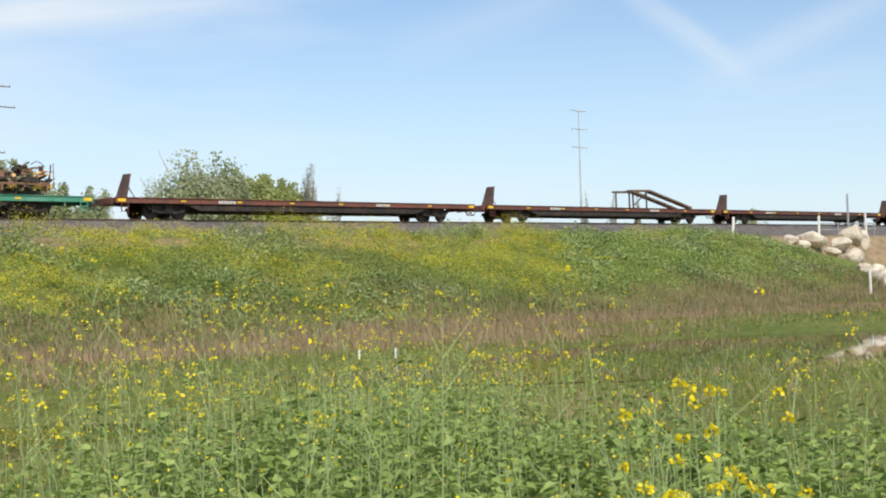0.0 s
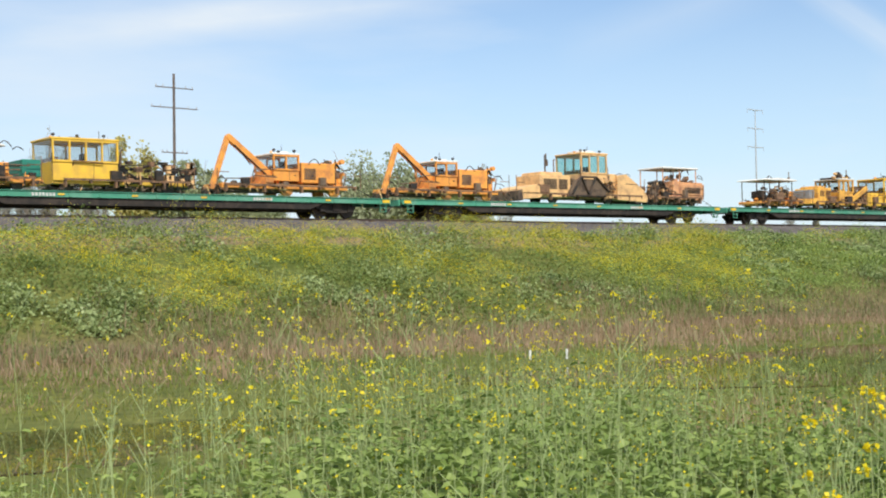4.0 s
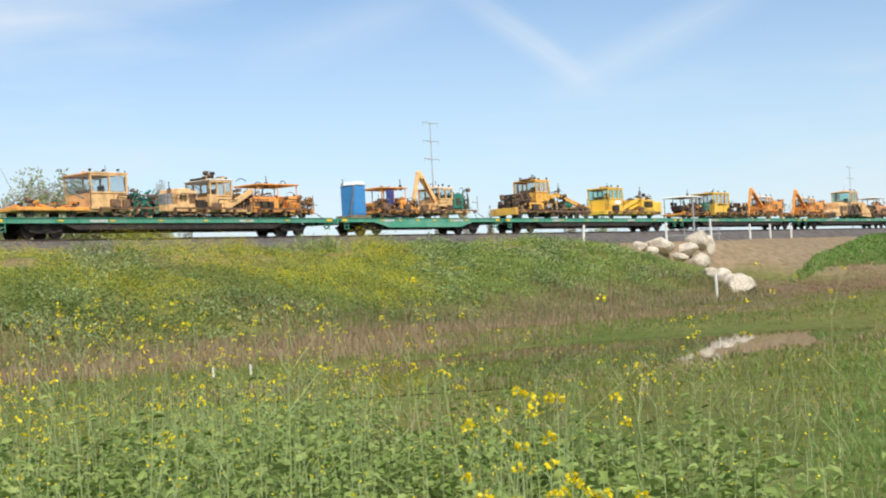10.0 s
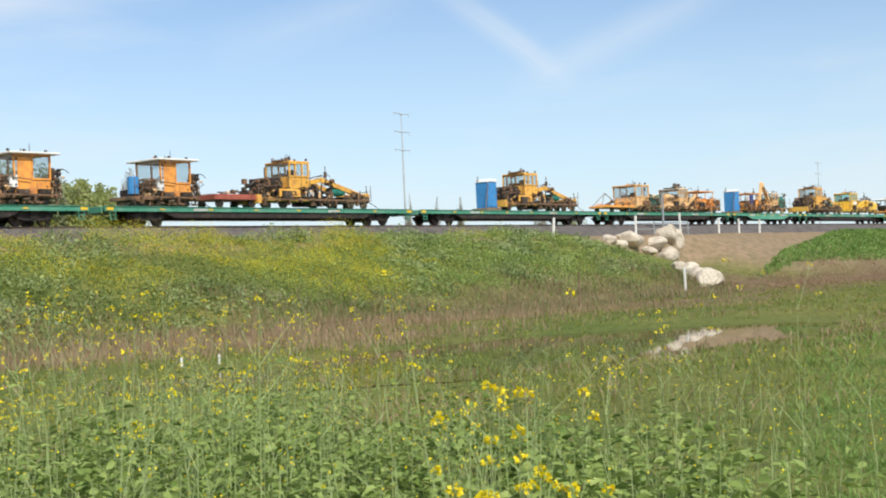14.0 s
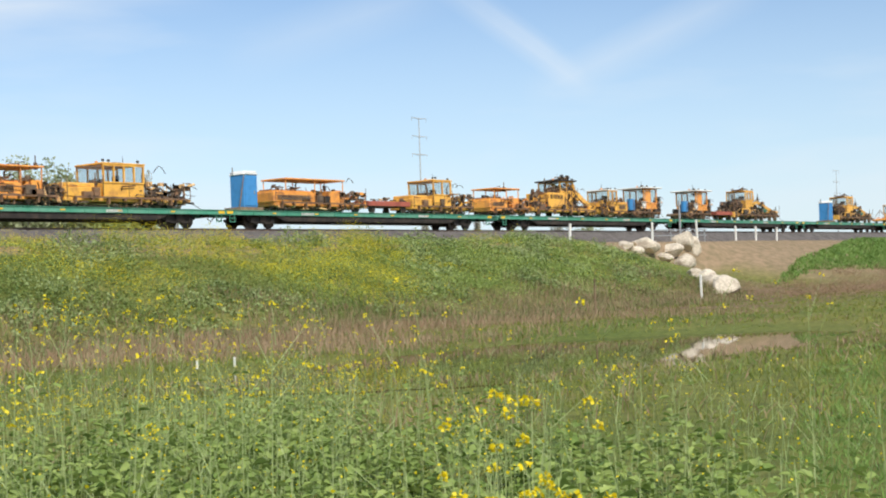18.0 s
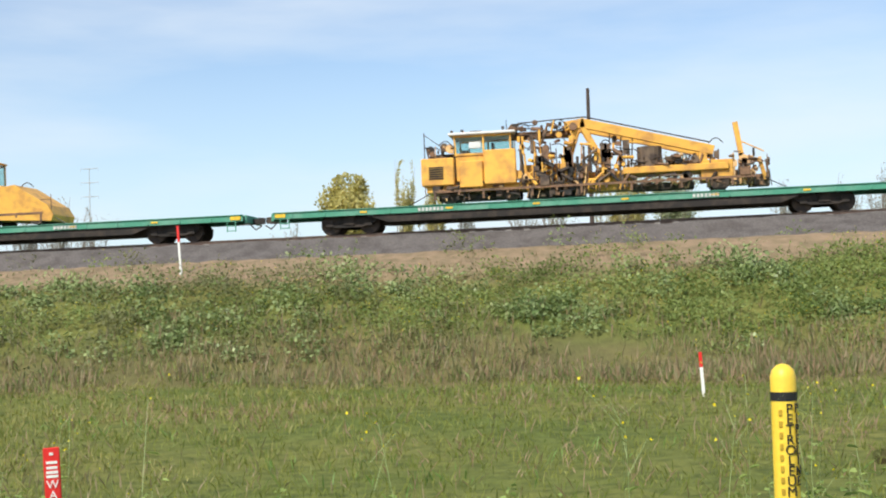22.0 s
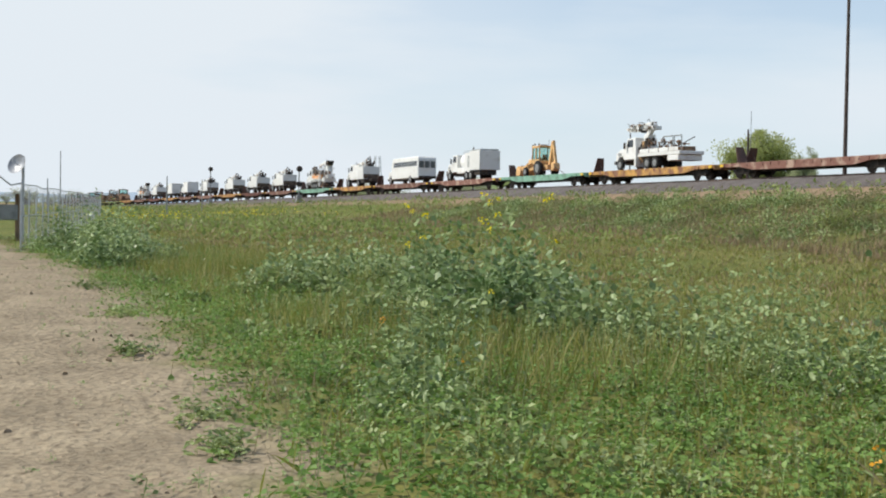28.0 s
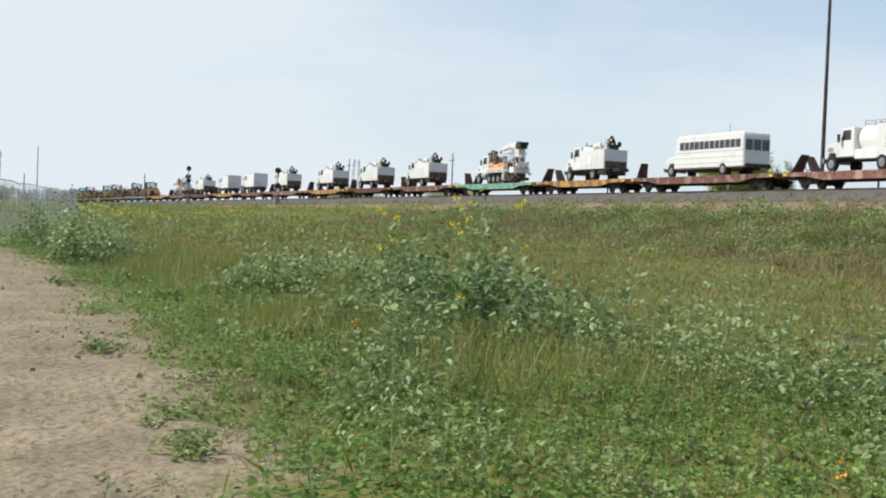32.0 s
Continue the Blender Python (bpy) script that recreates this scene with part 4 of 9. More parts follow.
def dress(th, seed, side=BLACK, rust=GRIME):
    """What gathers on every work machine: pipes along its flank, hoses, boxes, rails, stakes, a muffler, chains to the deck."""
    r = random.Random(seed)
    pts = [o.matrix_basis @ v.co for o in th.children if o.type == "MESH" for v in o.data.vertices]
    x0, x1 = min(p.x for p in pts), max(p.x for p in pts)
    cells = {}
    for p in pts:
        k = int((p.x - x0) / 0.5)
        cells[k] = max(cells.get(k, 0), p.z)

    def top(x):
        k = int((x - x0) / 0.5)
        return max(cells.get(k - 1, 0.9), cells.get(k, 0.9))
    # side frame with outriggers, in rusty steel
    bm = B()
    box(bm, x0 + 0.5, x1 - 0.5, -1.3, -1.24, 0.52, 0.62)
    n = int((x1 - x0) / 1.1)
    for k in range(n):
        x = x0 + 0.6 + k * (x1 - x0 - 1.2) / max(n - 1, 1)
        box(bm, x - 0.05, x + 0.05, -1.29, -1.05, 0.2 + 0.2 * (k % 2), 0.56)
    part("side_frame", bm, rust, th)
    for k in range(2):
        bm = B()
        x = r.uniform(x0 + 0.4, x1 - 1.2)
        box(bm, x, x + r.uniform(0.35, 0.8), -1.34, -1.08, 0.62, r.uniform(0.85, 1.15))
        part("tool_box", bm, r.choice((rust, side, DUSTY)), th, bevel=0.015)
    for k in range(3):
        bm = B()
        x, z = r.uniform(x0 + 0.3, x1 - 1.6), r.uniform(0.65, 1.5)
        ln = r.uniform(0.8, 1.6)
        rod(bm, (x, -1.27, z), (x + ln, -1.27, z + r.uniform(-0.1, 0.1)), 0.03, n=6)
        rod(bm, (x, -1.27, z), (x, -1.1, z - 0.3), 0.03, n=6)
        part("pipe", bm, r.choice((side, rust, DUSTY)), th)
    for k in range(4):
        bm = B()
        x = r.uniform(x0 + 0.3, x1 - 1.0)
        z, ln, up = min(top(x), 2.4) - 0.1, r.uniform(0.5, 1.0), r.uniform(0.12, 0.4)
        y = r.uniform(-1.1, -0.3)
        arc = [(x + ln * f, y, z + up * math.sin(math.pi * f)) for f in (0, 0.17, 0.33, 0.5, 0.67, 0.83, 1.0)]
        tube(bm, arc, 0.024)
        part("hose", bm, side, th)
    bm = B()
    x = r.uniform(x0 + 0.8, x1 - 0.8)
    z = min(top(x), 2.5)
    rod(bm, (x, -0.5, z - 0.15), (x, -0.5, z + 0.22), 0.11, n=8)
    rod(bm, (x, -0.5, z + 0.2), (x, -0.5, z + 0.62), 0.035, n=6)
    part("muffler", bm, DUSTY, th)
    for x in (x0 + 0.15, x1 - 0.15):
        bm = B()
        rod(bm, (x, -1.12, 0.5), (x, -1.12, r.uniform(1.3, 1.75)), 0.022, n=5)
        rod(bm, (x, -1.12, 1.2), (x + (0.7 if x < x1 - 1 else -0.7), -1.12, 1.2), 0.02, n=5)
        part("handrail", bm, rust, th)
    for x, d in ((x0 + 0.3, -0.9), (x1 - 0.3, 0.9)):
        bm = B()
        rod(bm, (x, -1.0, 0.5), (x + d, -1.15, 0.03), 0.022, n=5)
        part("tie_down", bm, BLACK, th)
    return th


def tall_cab(seed, L=5.4):
    """Spiker: blue tank and black engine ahead of a tall narrow orange cab with a wide white roof."""
    th = thing("spike_driver", "orange track machine with tall white-roofed cab and blue tank", "track machine", "track machines")
    slab(th, "frame", GRIME, 0.1, L - 0.1, 0.40, 0.62, 1.05)
    wheels(th, [0.9, L - 1.1], 0.34)
    bm = B()
    rod(bm, (0.45, -0.75, 0.75), (0.45, -0.75, 1.75), 0.34, n=14)
    part("tank", bm, BLUE, th, "blue upright tank")
    works(th, 0.5, L * 0.46, 0.6, 1.75, seed, 30, BLACK, "engine", 1.05, 5)
    slab(th, "white_box", WHITE, L * 0.36, L * 0.45, 0.95, 1.6, -0.95, 0.03, y0=-1.2)
    cab(th, L * 0.42, L * 0.86, 0.6, 2.78, ORANGE, PANE, CREAM, 0.36, 2, 1.05, 0.42)
    slab(th, "door_panel", ORANGE, L * 0.46, L * 0.63, 0.75, 2.6, -1.06, 0.02, y0=-1.12)
    works(th, L * 0.85, L, 0.55, 2.05, seed + 1, 18, BLACK, "spike_gear", 1.1, 5)
    works(th, 0.2, L - 0.3, 0.12, 0.6, seed + 2, 20, GRIME, "undergear", 1.08, 2)
    return th


def regulator(color, seed, L=11.5, mirror=False):
    """Ballast regulator: plough, engine hood, folded side wing, cab and broom box."""
    th = thing("ballast_regulator", "sun-faded orange ballast regulator with a green-glazed cab" if color is TAN else "yellow ballast regulator with a green-glazed cab", "track machine", "track machines")
    k = L / 11.5
    m = (lambda x: L - x * k) if mirror else (lambda x: x * k)

    def span(a, b):
        return (m(a), m(b)) if not mirror else (m(b), m(a))

    x0, x1 = span(0.3, 11.0)
    slab(th, "frame", color, x0, x1, 0.42, 0.72, 1.05)
    wheels(th, [m(3.4), m(8.2)], 0.42)
    plate(th, "plough", color, [(m(0), 0.18), (m(0.2), 0.95), (m(1.7), 1.32), (m(2.2), 0.9), (m(2.0), 0.35)], 1.3)
    bm = B()
    prism(bm, [(m(0), 0.10), (m(0.05), 0.8), (m(0.35), 0.9), (m(0.4), 0.12)], -1.45, 1.45)
    part("plough_blade", bm, DUSTY, th, bevel=0.02)
    a, b = span(2.1, 4.7)
    slab(th, "engine_hood", color, a, b, 0.72, 2.05, 1.1)
    slab(th, "hood_top", color, a + 0.3, b - 0.5, 2.05, 2.28, 0.9)
    louvres(th, a + 0.3, b - 1.2, 1.05, 1.8, -1.12, DUSTY)
    louvres(th, b - 1.0, b - 0.3, 1.05, 1.8, -1.12, DUSTY)
    plate(th, "side_wing", DUSTY, [(m(4.2), 0.5), (m(4.9), 1.75), (m(6.9), 1.82), (m(7.6), 0.95), (m(7.3), 0.45)], -1.16, y0=-1.42, label="dark folded side wing")
    bm = B()
    for p, r_ in (((4.5, 0.7), (5.3, 1.95)), ((5.3, 1.95), (6.6, 1.95)), ((6.6, 1.95), (7.7, 0.9)), ((5.3, 1.95), (5.9, 0.7)), ((6.5, 1.9), (5.9, 0.7)), ((4.8, 0.55), (7.4, 0.55))):
        rod(bm, (m(p[0]), -1.48, p[1]), (m(r_[0]), -1.48, r_[1]), 0.075, n=6)
    part("wing_arm", bm, BLACK, th)
    works(th, *span(4.3, 7.6), 0.5, 1.9, seed, 18, DUSTY, "hydraulics", 1.1)
    cx0, cx1 = span(5.6, 7.9)
    cab(th, cx0, cx1, 1.55, 3.72, color, PANEG, None, 0.32, 3, 1.1, 0.08)
    slab(th, "air_conditioner", WHITE, cx0 + 0.5, cx1 - 0.5, 3.84, 4.02, 0.6)
    c, d = span(7.9, 8.8)
    slab(th, "rear_housing", color, c, d, 0.7, 2.3, 1.05)
    works(th, *span(7.8, 8.9), 0.9, 2.2, seed + 7, 10, color, "valve_bank", 1.18, 2)
    plate(th, "broom_box", color, [(m(8.7), 0.35), (m(8.7), 2.15), (m(9.5), 2.3), (m(11.2), 1.1), (m(11.5), 0.55), (m(11.4), 0.2)], 1.28)
    bm = B()
    rod(bm, (m(10.6), -1.25, 0.42), (m(10.6), 1.25, 0.42), 0.38, n=12)
    part("broom", bm, BLACK, th)
    ladder(th, m(8.1), 0.3, 1.7)
    stack(th, m(3.2), 2.2, 3.55)
    stack(th, m(4.6), 2.0, 3.3, 0.3, 0.04)
    return th


def boom_tamper(color, seed, L=11.4):
    """Tamper with a tall cab, a sloping boom and a measuring trolley in front."""
    th = thing("tamper", "orange-yellow track tamper with tall cab and long sloping boom", "track machine", "track machines")
    slab(th, "frame", color, 0.2, 6.2, 0.55, 0.85, 1.0)
    wheels(th, [0.9, 2.6, 7.2], 0.42)
    works(th, 0.0, 2.5, 0.8, 2.25, seed, 30, BLACK, "engine", 1.1)
    slab(th, "radiator", BLACK, 1.2, 2.4, 1.2, 2.3, 0.9, 0.05)
    slab(th, "bumper", color, -0.1, 0.25, 0.35, 1.0, 1.2)
    slab(th, "side_box", color, 1.9, 3.9, 0.85, 1.45, 1.2)
    slab(th, "tool_box", BLUE, 3.9, 4.9, 0.45, 1.2, 1.15, label="blue tool box") if seed % 2 else None
    cab(th, 2.95, 4.9, 1.45, 3.5, color, PANE, None, 0.46, 3, 1.05, 0.06, 0.1)
    works(th, 2.3, 5.0, 0.7, 1.6, seed + 8, 20, BLACK, "pump_gear", 1.12, 5)
    works(th, 2.8, 3.6, 3.6, 3.95, seed + 11, 7, GRIME, "lamp_rack", 0.7, 1)
    stack(th, 1.4, 1.8, 3.0)
    works(th, 4.9, 7.3, 0.25, 2.2, seed + 3, 26, BLACK, "tamping_gear", 1.15, 6)
    bm = B()
    for y in (-0.75, 0.75):
        beam(bm, [(5.0, 1.95), (6.4, 2.25), (10.2, 1.15)], 0.22, 0.36, y)
    part("boom", bm, color, th, bevel=0.015)
    bm = B()
    for y in (-0.75, 0.75):
        rod(bm, (5.1, y, 2.3), (6.5, y, 2.62), 0.035, n=6)
        rod(bm, (6.5, y, 2.62), (7.0, y, 2.3), 0.035, n=6)
        rod(bm, (5.1, y, 0.6), (5.1, y, 2.3), 0.06, n=6)
    part("hose_guard", bm, BLACK, th)
    bm = B()
    rod(bm, (7.4, -0.5, 1.35), (8.7, -0.5, 1.35), 0.33, n=14)
    part("tank", bm, TEAL, th, "dark green tank")
    slab(th, "trolley_frame", DUSTY, 8.9, 11.2, 0.5, 1.0, 0.95)
    works(th, 8.8, 10.6, 0.7, 1.45, seed + 5, 14, BLACK, "trolley_gear", 1.05, 2)
    slab(th, "trolley_end", color, 10.4, 11.3, 0.55, 1.25, 0.9)
    wheels(th, [9.3, 10.7], 0.34, material=DUSTY)
    bm = B()
    rod(bm, (11.2, -0.7, 0.9), (11.2, -0.7, 1.9), 0.03, n=5)
    part("mast", bm, BLACK, th)
    if L != 11.4:
        th.scale = (L / 11.4, 1, 1)
    return th


def big_tamper(seed=11):
    th = thing("tamper", "yellow production tamper with white-roofed cab and long boom", "track machine", "track machines")
    L = YELLOW
    slab(th, "frame", L, 0.2, 8.0, 0.55, 0.85, 1.0)
    wheels(th, [1.2, 4.0, 13.2], 0.42)
    slab(th, "engine_hood", L, 0.0, 1.5, 0.85, 2.1, 1.2, 0.05)
    louvres(th, 0.35, 1.0, 1.15, 1.75)
    works(th, 0.2, 1.6, 2.1, 2.7, seed, 8, BLACK, "radiator", 0.8, 2)
    bm = B()
    rod(bm, (0.15, -0.9, 2.1), (0.15, -0.9, 3.3), 0.025, n=5)
    rod(bm, (0.15, -0.9, 3.2), (1.1, -0.9, 2.5), 0.018, n=5)
    part("mast", bm, BLACK, th)
    cab(th, 1.6, 4.1, 1.0, 3.1, L, PANEG, WHITE, 0.55, 2, 1.1, 0.22, -0.1)
    slab(th, "side_cabinet", L, 2.85, 4.3, 0.8, 2.35, -1.05, 0.04, y0=-1.3)
    slab(th, "seat_box", L, 1.75, 2.8, 0.7, 1.9, -1.05, 0.04, y0=-1.3)
    slab(th, "window_box", WHITE, 2.2, 2.75, 2.45, 2.75, -1.1, y0=-1.2)
    works(th, 0.6, 4.4, 0.2, 0.85, seed + 1, 18, BLACK, "undergear", 1.15, 3)
    works(th, 4.3, 7.0, 0.5, 3.35, seed + 2, 34, L, "tamping_frame", 1.12, 5)
    works(th, 4.6, 7.4, 0.15, 1.4, seed + 3, 26, BLACK, "tamping_gear", 1.18, 5)
    bm = B()
    for y in (-0.8, 0.8):
        beam(bm, [(6.6, 3.25), (7.3, 3.35), (12.9, 1.85)], 0.25, 0.42, y)
        beam(bm, [(7.0, 3.2), (6.6, 2.0)], 0.22, 0.25, y)
        beam(bm, [(7.3, 3.2), (8.3, 1.3)], 0.22, 0.25, y)
        beam(bm, [(12.5, 2.0), (12.6, 0.6)], 0.22, 0.35, y)
    part("boom", bm, L, th, bevel=0.02)
    bm = B()
    for x in (8.4, 8.9, 9.4):
        rod(bm, (x, -0.7, 1.3), (x + 0.1, -0.7, 3.1 - (x - 8.4) * 0.25), 0.03, n=5)
    rod(bm, (4.4, -0.9, 3.5), (7.4, -0.9, 3.62), 0.03, n=5)
    rod(bm, (7.4, -0.9, 3.62), (12.8, -0.9, 2.2), 0.03, n=5)
    part("hydraulic_line", bm, BLACK, th)
    slab(th, "walkway", L, 9.0, 13.6, 0.95, 1.25, 1.1)
    bm = B()
    rod(bm, (10.2, -0.5, 1.25), (10.2, -0.5, 2.15), 0.55, n=16)
    part("drum", bm, DUSTY, th, "grey-brown round tank")
    works(th, 10.9, 12.3, 1.25, 1.85, seed + 4, 8, BLACK, "battery_box", 0.9, 1)
    works(th, 9.3, 12.2, 0.25, 0.95, seed + 6, 16, DUSTY, "trolley_gear", 1.0, 2)
    slab(th, "trolley_end", L, 12.4, 13.8, 0.6, 1.4, 0.95)
    bm = B()
    beam(bm, [(14.0, 3.0), (14.2, 1.6), (14.5, 0.35)], 0.25, 0.22, -0.5)
    beam(bm, [(14.3, 1.5), (15.0, 1.3), (15.2, 0.5)], 0.2, 0.16, -0.5)
    rod(bm, (14.2, -0.5, 2.2), (15.2, -0.5, 1.7), 0.03, n=5)
    part("lining_arm", bm, L, th)
    works(th, 14.4, 15.5, 0.2, 1.5, seed + 9, 9, DUSTY, "sensor_gear", 0.7, 1)
    works(th, 6.9, 9.6, 0.3, 2.5, seed + 12, 34, L, "lifting_frame", 1.05, 6)
    works(th, 9.4, 13.0, 1.2, 1.7, seed + 13, 16, GRIME, "valve_chest", 1.0, 4)
    works(th, 12.6, 14.8, 0.3, 1.9, seed + 14, 20, TAN, "buggy_gear", 0.9, 3)
    works(th, 3.9, 6.8, 2.9, 3.5, seed + 15, 12, GRIME, "roof_piping", 1.0, 5)
    return th


def long_tamper():
    """The long continuous tamper with an arched main beam."""
    th = thing("continuous_tamper", "long yellow continuous-action tamper with lettered arched beam and open engine bay", "track machine", "track machines")
    L = LEMON
    Z = 0.0
    bm = B()
    prism(bm, [(0, 1.15), (0.1, 2.7), (0.15, 3.55), (2.2, 3.55), (2.2, 1.15)], -1.35, 1.35)
    end = part("end_cab", bm, L, th, bevel=0.05)
    bm = B()
    box(bm, 0.45, 1.45, -1.38, -1.345, 2.4, 2.95)
    part("pane", bm, DARKPANE, end)
    slab(th, "tail_skirt", L, 0.35, 2.0, 0.35, 1.1, 1.2)
    slab(th, "main_frame", L, 0.2, 14.0, 0.95, 1.35, 1.15)
    slab(th, "long_roof", WHITE, 0.1, 13.2, 3.56, 3.72, 1.45, 0.04, "white flat roof")
    handrail(th, 11.7, 13.2, 1.35, 0.9, -1.5, L)
    works(th, 2.3, 12.0, 0.95, 1.3, 36, 30, L, "piping", 1.32, 8)
    slab(th, "back_wall", DUSTY, 2.2, 9.2, 1.35, 3.55, 1.3, 0.01, y0=1.15)
    for x in (2.2, 3.6, 5.6, 7.4, 9.1):
        slab(th, "post", L, x - 0.07, x + 0.07, 1.35, 3.56, -1.25, 0.01, y0=-1.38)
    slab(th, "bay_panel", DUSTY, 2.3, 3.4, 1.4, 3.25, -1.2, y0=-1.3)
    slab(th, "white_cabinet", WHITE, 3.7, 5.1, 1.4, 3.05, -0.6, y0=-1.25, label="white cabinet in the engine bay")
    slab(th, "grey_cabinet", GREY, 5.75, 6.5, 1.4, 2.2, -0.7, y0=-1.3)
    works(th, 5.2, 8.9, 1.4, 2.9, 31, 26, BLACK, "engine", 1.0, 5)
    slab(th, "green_box", TEAL, 7.5, 8.1, 1.5, 2.5, -0.9, y0=-1.3)
    slab(th, "bay_sill", L, 2.2, 9.2, 1.3, 1.5, -1.28, y0=-1.4)
    c1 = slab(th, "operator_cab", L, 9.2, 11.6, 1.2, 3.55, 1.3, 0.05)
    bm = B()
    box(bm, 9.7, 10.9, -1.335, -1.30, 2.35, 3.15)
    part("pane", bm, DARKPANE, c1)
    bm = B()
    prism(bm, [(9.5, 1.4), (9.6, 2.3), (11.3, 2.3), (11.5, 1.4), (10.6, 1.25)], -1.37, -1.33)
    part("hose_curtain", bm, DUSTY, c1)
    c2 = slab(th, "front_cab", L, 11.7, 14.4, 1.9, 3.72, 1.3, 0.05)
    for a, b in ((12.0, 12.9), (13.1, 14.1)):
        bm = B()
        box(bm, a, b, -1.335, -1.30, 3.0, 3.55)
        part("pane", bm, DARKPANE, c2)
    slab(th, "front_cab_roof", GREY, 13.7, 14.5, 3.56, 3.74, 1.2)
    # arched beam
    for y in (-1.43, 1.35):
        bm = B()
        prism(bm, [(11.6, 1.1), (12.1, 1.1), (13.3, 2.35), (13.9, 2.55), (16.3, 2.55), (16.7, 1.4), (17.3, 1.4), (17.5, 2.4), (22.5, 1.55), (22.5, 1.15), (23.2, 1.15), (23.2, 1.75), (17.6, 3.05), (13.2, 3.15), (12.4, 2.7)], y - 0.1, y + 0.1)
        part("arched_beam", bm, L, th, bevel=0.02)
    cu = bpy.data.curves.new("lettering", "FONT")
    cu.body, cu.size, cu.extrude = "09-16 DYNA-C-A-T", 0.46, 0.004
    ob = new("lettering_tmp", cu)
    bpy.context.view_layer.update()
    me = bpy.data.meshes.new_from_object(ob.evaluated_get(bpy.context.evaluated_depsgraph_get()))
    bpy.data.objects.remove(ob)
    me.materials.clear()
    me.materials.append(SIGNBLACK)
    tx = new("lettering", me)
    tx.parent = th
    tx.matrix_basis = pose(13.35, -1.545, 2.66, 90, 0, 0)
    works(th, 13.0, 17.0, 0.2, 2.3, 33, 40, BLACK, "tamping_gear", 1.05, 8)
    works(th, 13.4, 16.6, 0.3, 2.2, 37, 20, DUSTY, "tamping_linkage", 1.15, 3)
    works(th, 2.4, 12.0, 0.15, 0.95, 35, 40, DUSTY, "undergear", 1.1, 6)
    wheels(th, [2.9, 4.6, 9.6, 11.0, 22.4, 24.2], 0.42)
    for x in (15.2, 17.3):
        bm = B()
        box(bm, x, x + 0.35, -1.3, -1.1, 3.3, 3.48)
        box(bm, x + 0.05, x + 0.3, -1.3, -1.1, 3.52, 3.66)
        rod(bm, (x + 0.17, -1.2, 3.0), (x + 0.17, -1.2, 3.35), 0.03, n=6)
        part("work_lamp", bm, BLACK, th)
    plate(th, "side_panel", L, [(17.3, 0.9), (17.3, 2.2), (19.6, 1.6), (22.0, 1.2), (22.0, 0.95)], -0.95, y0=-1.05)
    works(th, 17.2, 22.2, 0.35, 1.15, 41, 26, DUSTY, "satellite_frame", 1.0, 4)
    slab(th, "trailer_bed", DUSTY, 19.5, 26.0, 1.0, 1.2, 1.1)
    slab(th, "green_tank", TEAL, 19.8, 21.2, 2.15, 2.85, 0.7, 0.05, "green tank")
    slab(th, "red_tank", BRICKRED, 23.3, 25.3, 1.3, 2.4, 0.9, 0.06, "faded red tank")
    handrail(th, 19.6, 26.0, 1.9, 0.9, -1.05, BRICKRED)
    works(th, 22.0, 26.2, 0.3, 1.1, 43, 18, BLACK, "trailer_gear", 1.0, 3)
    return th


def crane(color, seed, L=8.8, engine=None, high=3.5):
    """Tie crane: a low frame, cab and engine, and a folded boom that leans over the end."""
    th = thing("tie_crane", "orange rail crane with folded boom and white-topped cab" if engine is None else "faded orange rail crane with raised boom and teal engine", "track machine", "track machines")
    slab(th, "frame", color, 0.6, L - 0.4, 0.45, 0.75, 1.0)
    wheels(th, [L * 0.52, L - 1.2], 0.36, material=color)
    x = L * 0.42
    cab(th, x, x + 1.6, 0.95, 2.55, color, PANE, CREAM, 0.4, 2, 0.95, 0.05)
    slab(th, "engine_box", engine or color, x + 1.75, L - 1.2, 0.85, 2.1, 1.0, 0.05)
    louvres(th, x + 1.9, x + 2.6, 1.1, 1.8, -1.02, DUSTY)
    works(th, L - 2.0, L - 0.3, 0.7, 2.45, seed, 16, engine or color, "engine", 0.95, 3)
    works(th, 0.3, L * 0.55, 0.3, 0.75, seed + 1, 16, DUSTY, "undergear", 1.0, 2)
    bm = B()
    beam(bm, [(x + 0.5, 0.95), (1.25, high)], 0.3, 0.34, -0.5)
    beam(bm, [(1.25, high), (0.25, 0.45)], 0.24, 0.26, -0.5)
    part("boom", bm, color, th, bevel=0.015)
    bm = B()
    rod(bm, (x - 0.3, -0.72, 1.3), (1.5, -0.72, high - 0.5), 0.05, n=6)
    rod(bm, (1.4, -0.5, high - 0.1), (2.6, -0.5, 1.9), 0.03, n=6)
    part("boom_cylinder", bm, BLACK, th)
    works(th, 0.0, 0.9, 0.1, 0.7, seed + 2, 8, DUSTY, "grapple", 0.6, 1)
    slab(th, "counterweight", color, x - 0.5, x, 0.6, 1.3, 1.0)
    bm = B()
    rod(bm, (L - 0.2, -0.9, 1.0), (L + 0.5, -0.9, 0.05), 0.02, n=5)
    part("tie_down", bm, BLACK, th)
    return th


